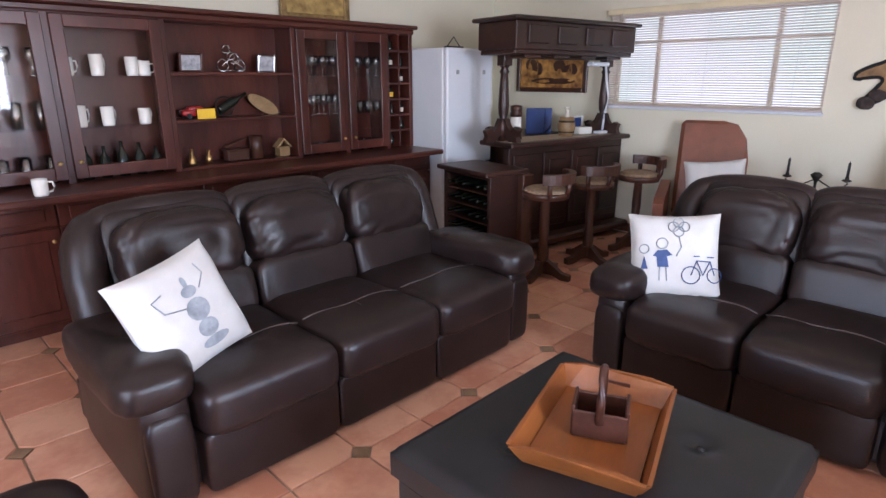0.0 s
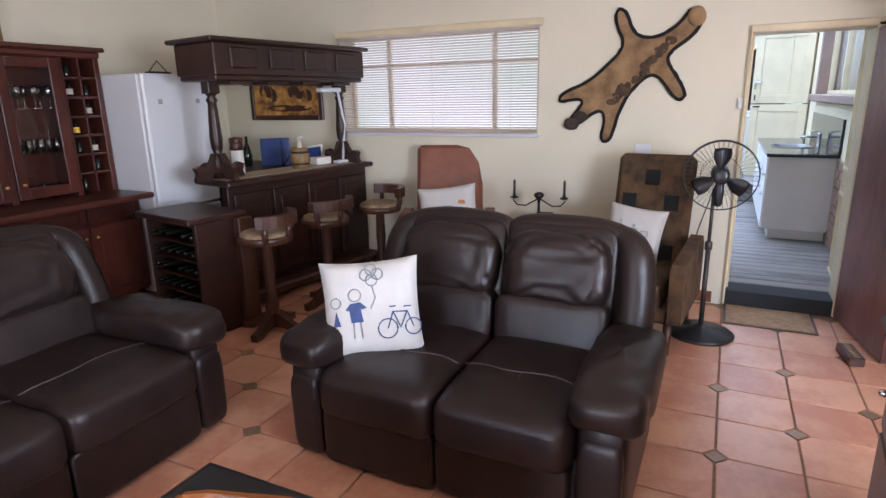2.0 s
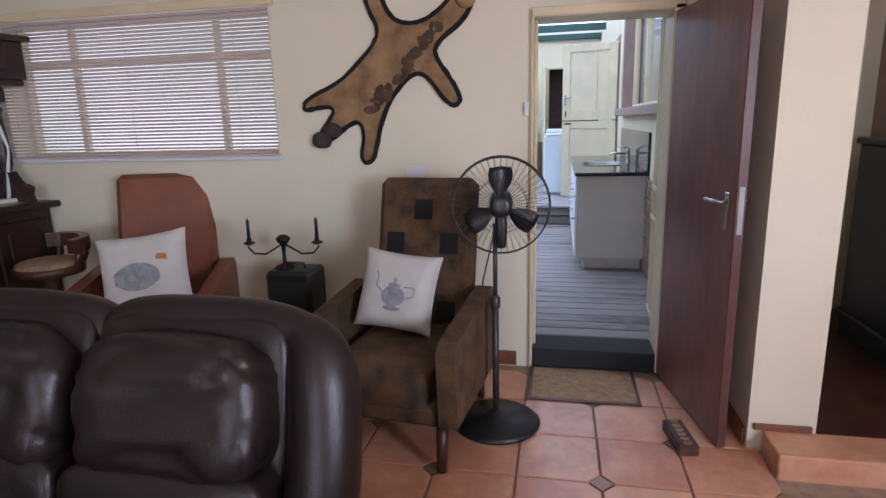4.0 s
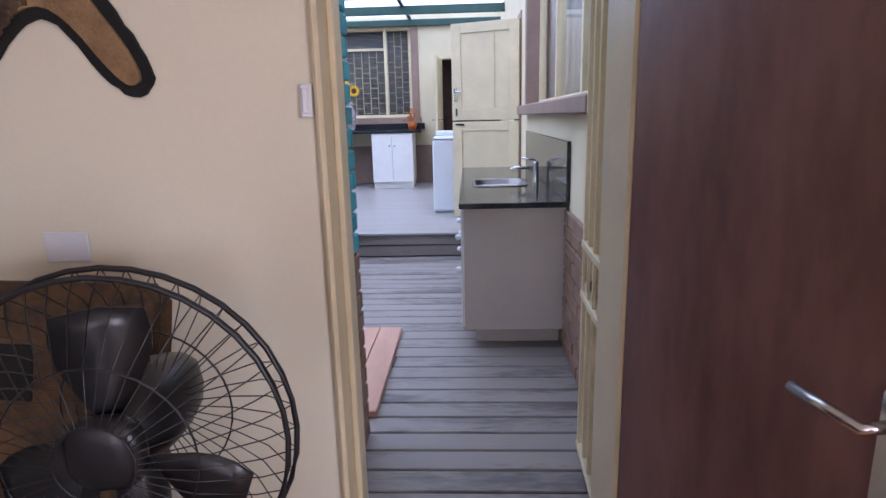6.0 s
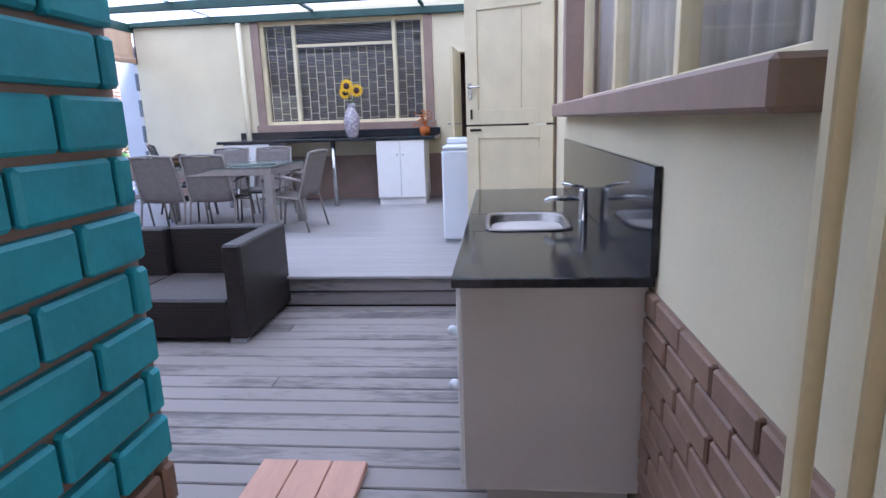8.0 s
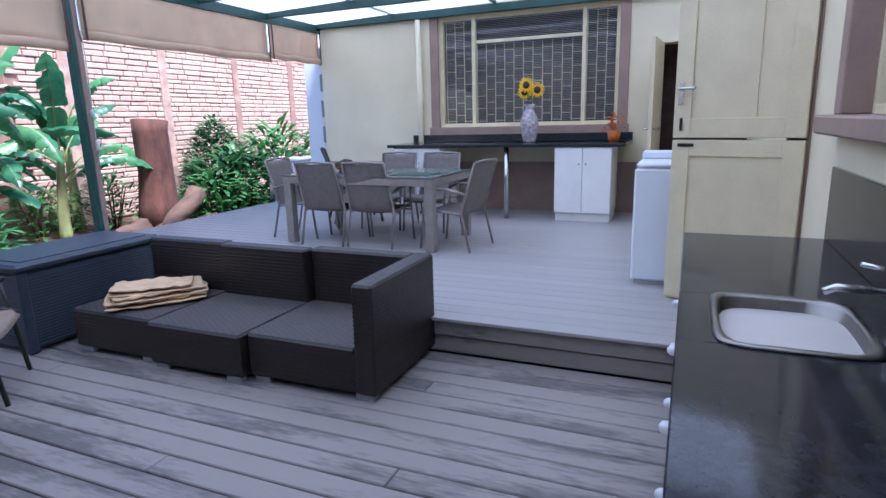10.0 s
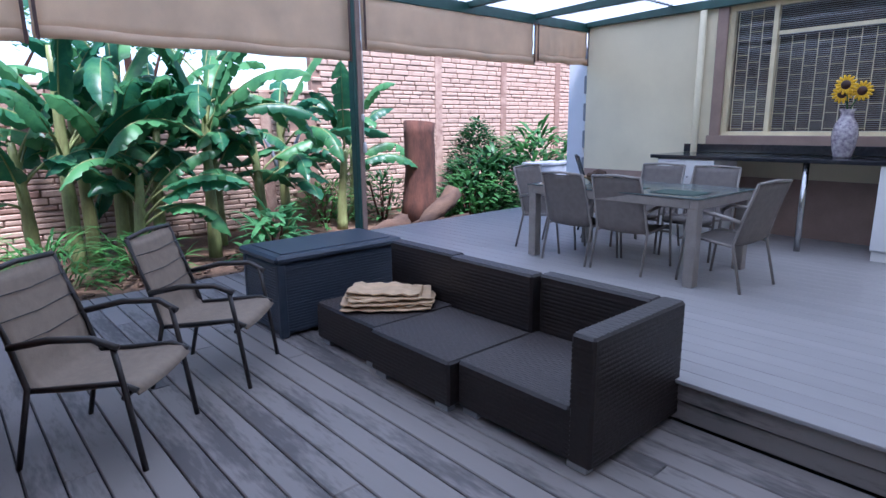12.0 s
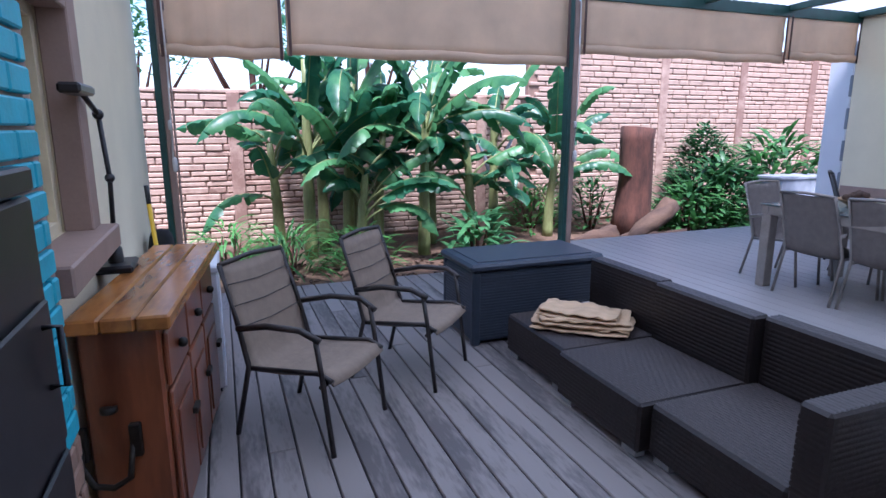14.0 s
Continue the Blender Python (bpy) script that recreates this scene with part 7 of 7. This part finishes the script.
def banana_leaf(b, base, d, length, width, droop, rr, n=26):
    """A long arching blade, rippled and slit to the midrib between its veins."""
    d = Vector(d).normalized()
    p = Vector(base)
    rows = []
    roll = rr.uniform(-0.5, 0.5)
    sag = [rr.uniform(0.25, 0.9), rr.uniform(0.25, 0.9)]
    for i in range(n + 1):
        q = i / n
        side = d.cross(Vector((0, 0, 1)))
        side = side.normalized() if side.length > 1e-4 else Vector((1, 0, 0))
        nrm = side.cross(d)
        side, nrm = side * math.cos(roll) + nrm * math.sin(roll), nrm * math.cos(roll) - side * math.sin(roll)
        wd = width * min(1.0, (q / 0.12 + 0.25)) * max(0.06, 1 - max(0.0, (q - 0.72) / 0.28) ** 2.2) / 2
        rows.append((p.copy(), side, nrm, wd))
        p = p + d * length / n
        d = (d + Vector((0, 0, -droop * (0.3 + 1.4 * q) / n))).normalized()
    for k, sg in ((0, -1), (1, 1)):
        vs, fs, o = [], [], 0
        i = 0
        while i < n:
            run = min(n - i, rr.choice((2, 3, 4, 6, 9)))
            extra, skew = rr.uniform(-0.25, 0.35), rr.uniform(-0.03, 0.03)
            for m0 in range(run + 1):
                c, side, nrm, wd = rows[i + m0]
                rip = 0.012 * math.sin((i + m0) * 2.1)
                shrink = 0.86 if m0 in (0, run) else 1.0
                for f in (0.0, 0.5, 1.0):
                    w = wd * f * (shrink if f > 0.9 else 1)
                    vs.append(c + side * sg * w * math.cos(sag[k] * f + extra * f) - nrm * (w * math.sin((sag[k] + extra) * f) - rip * f) + (rows[i][1].cross(rows[i][2])) * skew * f)
            for m0 in range(run):
                for f in (0, 1):
                    a = o + 3 * m0 + f
                    fs.append((a, a + 1, a + 4, a + 3))
            o += 3 * (run + 1)
            i += run
        b.add(vs, fs, True)
    return [c for c, *_ in rows]


def banana(x, y, h, leaves, seed, spread=1.0):
    rr = random.Random(seed)
    th = thing("banana_plant", "tall banana plant with broad torn green leaves", "plant", pose(x, y, 0.04), "banana plants")
    lx, ly = rr.uniform(-0.1, 0.1), rr.uniform(-0.12, 0.05)
    rings = [(lx * q * q, ly * q * q, h * q) for q in [k / 9 for k in range(10)]]
    part(th, "stem", Mesh().tube(rings, [(0.085 - 0.045 * k / 9) * (1.0 + 0.08 * (k % 2)) for k in range(10)], 12), M_STEM)
    for k in range(leaves):
        a = rr.uniform(0, 2 * math.pi) if k > 3 else -math.pi / 2 + rr.uniform(-1.5, 1.5)
        el = rr.uniform(0.15, 1.25)
        z = h * rr.uniform(0.34, 1.0)
        d = Vector((math.cos(a) * math.cos(el), math.sin(a) * math.cos(el) * 0.8, math.sin(el)))
        base = Vector((lx * (z / h) ** 2, ly * (z / h) ** 2, z))
        pet = 0.22 + 0.25 * rr.random()
        tip = base + (d + Vector((0, 0, 0.35))).normalized() * pet
        lf = Mesh()
        mid = banana_leaf(lf, tip, d, rr.uniform(0.9, 1.5) * spread, rr.uniform(0.24, 0.36), rr.uniform(0.9, 2.8), rr)
        lp = part(th, "leaf", lf, M_LEAF)
        part(lp, "midrib", Mesh().tube([base, base.lerp(tip, 0.5) + Vector((0, 0, 0.02))] + mid[::3], [0.02, 0.017] + [max(0.003, 0.013 - 0.0013 * q) for q in range(len(mid[::3]))], 6), M_STEM)
    return th


for i, (x, y, h, lv, sp) in enumerate(((8.15, 8.3, 1.5, 8, 1.0), (8.5, 7.9, 2.5, 11, 1.0), (8.75, 8.3, 1.9, 10, 1.0), (9.0, 7.9, 2.3, 11, 1.0), (9.1, 7.6, 1.2, 9, 0.8), (9.4, 7.9, 1.6, 11, 0.9), (9.95, 7.6, 1.9, 14, 1.0), (10.3, 8.3, 2.2, 13, 1.0), (10.8, 8.0, 1.5, 8, 0.9), (11.4, 8.5, 1.9, 8, 1.0), (12.2, 8.2, 1.3, 6, 0.9), (9.2, 8.5, 2.4, 8, 1.0), (12.9, 8.9, 1.6, 6, 0.9))):
    banana(x, y, h, lv, 100 + i, sp)
dt = thing("bare_tree", "thin grey branching trunk among the bananas", "tree", pose(11.5, 8.7, 0.04))
part(dt, "trunk", Mesh().tube([(0, 0, 0), (0.02, 0, 0.5), (0.0, 0.0, 0.8)], [0.07, 0.055, 0.05], 8), M_GREYBLOCK)
for q in ((-0.3, 0.1, 1.6), (0.35, -0.1, 1.7), (0.1, 0.2, 1.9), (-0.1, -0.2, 1.5)):
    part(dt, "limb", Mesh().tube([(0, 0, 0.75), (q[0] * 0.5, q[1] * 0.5, 0.75 + (q[2] - 0.75) * 0.6), q], [0.04, 0.03, 0.015], 7), M_GREYBLOCK)


def shrub(x, y, r, h, n, seed, length, width, name="shrub", label="dense green shrub with long pointed leaves", low=0.0, mat=None, droop=1.2):
    rr = random.Random(seed)
    th = thing(name, label, "shrub", pose(x, y, 0.04), "garden shrubs")
    b = Mesh()
    for k in range(n):
        a, q = rr.uniform(0, 2 * math.pi), rr.random() ** 0.5
        z = low + (h - low) * rr.random()
        rad = r * q * (1 - 0.45 * (z / h) ** 2) * (0.8 + 0.4 * rr.random())
        leaf_blade(b, (rad * math.cos(a), rad * math.sin(a), z * (1 - 0.25 * q * q)), (math.cos(a) + rr.uniform(-0.6, 0.6), math.sin(a) + rr.uniform(-0.6, 0.6), rr.uniform(0.1, 1.4)), length * rr.uniform(0.6, 1.3), width, droop, 0.25, 4, 0, k)
    part(th, "foliage", b, mat or M_LEAFDARK)
    b = Mesh()
    for k in range(6):
        a = k * 1.05
        b.tube([(0.05 * math.cos(a), 0.05 * math.sin(a), 0), (r * 0.4 * math.cos(a), r * 0.4 * math.sin(a), h * 0.75)], [0.02, 0.008], 6)
    part(th, "branch", b, M_BARK)
    return th


shrub(15.2, 7.8, 1.0, 1.15, 620, 1, 0.36, 0.085)
shrub(16.4, 7.7, 1.1, 1.6, 620, 2, 0.38, 0.085)
shrub(14.4, 7.5, 0.65, 0.8, 320, 3, 0.32, 0.075)
shrub(15.6, 8.6, 0.65, 1.75, 900, 4, 0.12, 0.06, "round_shrub", "rounded small-leaved green bush", 1.0)
shrub(13.2, 8.5, 0.6, 0.9, 320, 5, 0.16, 0.05, low=0.1)
shrub(12.3, 8.9, 0.6, 0.8, 260, 6, 0.2, 0.05)
shrub(8.1, 7.0, 0.35, 0.55, 160, 7, 0.45, 0.025, "strap_leaf_plant", "clump of narrow strap-like leaves", 0.0, None, 1.6)
shrub(7.5, 7.4, 0.35, 0.6, 120, 8, 0.4, 0.03, "strap_leaf_plant", "clump of narrow strap-like leaves", 0.0, None, 1.6)
shrub(10.6, 7.3, 0.4, 0.6, 120, 9, 0.3, 0.08, mat=M_LEAF)
shrub(9.0, 7.2, 0.4, 0.5, 120, 10, 0.3, 0.04)
sk = thing("tree_stump", "tall reddish sawn tree stump in the bed", "stump", pose(13.45, 7.75, 0.04))
b = Mesh().tube([(0, 0, 0), (0, 0.02, 0.4), (0.02, 0, 0.9), (0.0, 0.0, 1.5), (0.02, 0, 1.68)], [0.36, 0.28, 0.25, 0.25, 0.26], 18)
b.v = [(x * (1 + 0.18 * noise.noise(Vector((x * 6, y * 6, z)))), y * (1 + 0.18 * noise.noise(Vector((x * 6, y * 6, z + 4)))), z) for x, y, z in b.v]
part(sk, "trunk", b, M_BARK)
for k, (p0, p1, r) in enumerate((((12.6, 6.75, 0.14), (13.7, 7.2, 0.62), 0.15), ((12.4, 6.85, 0.12), (13.65, 6.85, 0.2), 0.15), ((12.0, 7.1, 0.12), (12.8, 7.3, 0.25), 0.13))):
    b = Mesh().tube([Vector(p0).lerp(Vector(p1), q / 6) + Vector((0, 0, 0.05 * math.sin(q))) for q in range(7)], [r * (0.7 + 0.1 * q - 0.012 * q * q) for q in range(7)], 12)
    b.v = [(x + 0.07 * noise.noise(Vector((x * 5, y * 9, z * 9))), y + 0.07 * noise.noise(Vector((x * 5 + 9, y * 9, z * 9))), z + 0.06 * noise.noise(Vector((x * 5, y * 9 + 4, z * 9)))) for x, y, z in b.v]
    single("fallen_log", b, M_LOGWOOD, "weathered split log lying in the bed", "log", None, "logs by the deck")
b = Mesh()
for k in range(420):
    x, y = rg.uniform(8.0, 15.2), rg.uniform(6.4, 7.6)
    b.soft((0, 0, 0), (0.05, 0.025, 0.010), 0.8, n=6, m=pose(x, y, 0.07 + rg.uniform(0, 0.03), rg.uniform(-25, 25), rg.uniform(-25, 25), rg.uniform(0, 180)))
tagged(single("fallen_leaves", b, M_LOGWOOD, "dry brown leaves and wood chips on the soil", "leaf litter"), kind="stuff")
for i, (x, y, w, z) in enumerate(((14.75, 6.0, 0.9, 0.30), (15.0, 6.35, 1.0, 0.55), (15.3, 6.7, 1.0, 0.8))):
    single("planter_block", Mesh().box(0, 0, 0, w, 0.42, z + 0.1, 0.012).box(-0.02, -0.02, z + 0.1, w + 0.02, 0.44, z + 0.15, 0.01), M_GREYBLOCK, "grey concrete planter step beside the deck", "planter", pose(x, y, 0.05), "planter steps")
q0 = structure("wall_corner_pier", Mesh().box(14.93, 5.6, -0.2, 15.2, 5.9, 3.0), M_WHITE, "pale corner pier with grey quoin blocks")
for i in range(6):
    part(q0, "quoin", Mesh().box(14.90, 5.56, 0.5 + i * 0.4, 15.12, 5.61, 0.76 + i * 0.4, 0.01), M_GREYBLOCK)
# trees beyond the wall
for i, (x, y, h) in enumerate(((6.0, 12.5, 3.2), (8.2, 13.5, 3.6), (10.5, 12.8, 3.4), (4.0, 13.0, 3.6), (19.5, 14.5, 3.6))):
    rr = random.Random(50 + i)
    th = thing("background_tree", "leafy green tree beyond the garden wall", "tree", pose(x, y, -0.22), "trees beyond the wall")
    part(th, "trunk", Mesh().tube([(0, 0, 0), (0.05, 0, h * 0.5), (0, 0.05, h)], [0.14, 0.1, 0.05], 8), M_BARK)
    for k in range(5):
        a = k * 1.26
        part(th, "limb", Mesh().tube([(0, 0, h * 0.5), (0.7 * math.cos(a), 0.7 * math.sin(a), h * 0.8), (1.1 * math.cos(a), 1.1 * math.sin(a), h)], [0.06, 0.04, 0.015], 6), M_BARK)
    b = Mesh()
    for k in range(900):
        a, e, q = rr.uniform(0, 6.28), rr.uniform(-0.6, 1.4), rr.random() ** 0.4 * 1.5
        c = Vector((q * math.cos(a) * math.cos(e), q * math.sin(a) * math.cos(e), h + 0.2 + q * 0.6 * math.sin(e)))
        leaf_blade(b, c, (rr.uniform(-1, 1), rr.uniform(-1, 1), rr.uniform(-0.3, 0.8)), 0.16, 0.08, 0.8, 0.2, 2, 0, k)
    part(th, "foliage", b, M_LEAF)

# ---- boards and tiles ----
def boards(parent, x0, x1, z, cuts, mat, gap):
    n = round((x1 - x0) / 0.139)
    wdt = (x1 - x0) / n
    for i in range(n):
        x = x0 + i * wdt
        ys = [WY + 0.005] + sorted(rg.uniform(0.2, 5.8) for _ in range(cuts)) + [6.36]
        for ya, yb in zip(ys, ys[1:]):
            b = Mesh().box(0, 0.0015, -0.022, wdt - gap, yb - ya - 0.0015, 0, gap * 0.7)
            ob = new("board", b.data("board", mat))
            ob.parent = parent
            ob.matrix_basis = pose(x, ya, z)


boards(lower_deck, 6.06, 10.135, LOW, 1, M_DECK, 0.008)
boards(upper_deck, 10.085, 14.66, UP, 0, M_DECKUP, 0.004)
P, OX, OY = 0.357, 3.595, 0.42
C = 0.052
g = 0.005


def tile_mesh(flip):
    s = P / 2 - g
    pts = [(-s + C, -s), (s, -s), (s, s - C), (s - C, s), (-s, s), (-s, -s + C)]
    if flip:
        pts = [(-x, y) for x, y in pts][::-1]
    top = [(x * 0.985, y * 0.985, 0.0) for x, y in pts]
    mid = [(x, y, -0.003) for x, y in pts]
    low = [(x, y, -0.014) for x, y in pts]
    n = 6
    fs = [tuple(range(n))] + [(k + j * n, k + j * n + n, (k + 1) % n + j * n + n, (k + 1) % n + j * n) for j in (0, 1) for k in range(n)]
    return Mesh().add(top + mid + low, fs).data("tile", M_TILE)


TA, TB = tile_mesh(False), tile_mesh(True)
b = Mesh()
s = C * 0.94
b.add([(s, 0, 0), (0, s, 0), (-s, 0, 0), (0, -s, 0), (s, 0, -0.014), (0, s, -0.014), (-s, 0, -0.014), (0, -s, -0.014)], [(0, 1, 2, 3), (0, 4, 5, 1), (1, 5, 6, 2), (2, 6, 7, 3), (3, 7, 4, 0)])
TD = b.data("inset", M_DIA)
far_tiles = []
placed = 0
for i in range(-17, 7):
    for j in range(-8, 15):
        x, y = OX + (i + 0.5) * P, OY + (j + 0.5) * P
        if x > 5.80 or y > 5.45 or y < -2.4 or x < -2.4:
            continue
        if x > 4.8 and y < -0.60:
            continue
        vis = x > 0.1 and y > -0.6 and y < 5.0 and not (0.8 < x < 2.6 and 2.9 < y < 3.6)
        d = TA if (i + j) % 2 == 0 else TB
        if vis and placed < 230:
            ob = new("tile", d)
            ob.parent = floor
            ob.matrix_basis = pose(x, y, rg.uniform(-0.0008, 0.0008), 0, 0, 0)
            placed += 1
            if (i + j) % 2 == 0:
                dia = new("inset", TD)
                dia.parent = floor
                dia.matrix_basis = pose(OX + i * P, OY + j * P, -0.001)
        else:
            far_tiles.append((x, y, d))
b = Mesh()
for x, y, d in far_tiles:
    b.add([(v.co.x + x, v.co.y + y, v.co.z) for v in d.vertices], [tuple(p.vertices) for p in d.polygons])
ft = part(floor, "far_tiles", b, M_TILE)
tagged(ft, "terracotta tiles of the rest of the floor", kind="stuff")
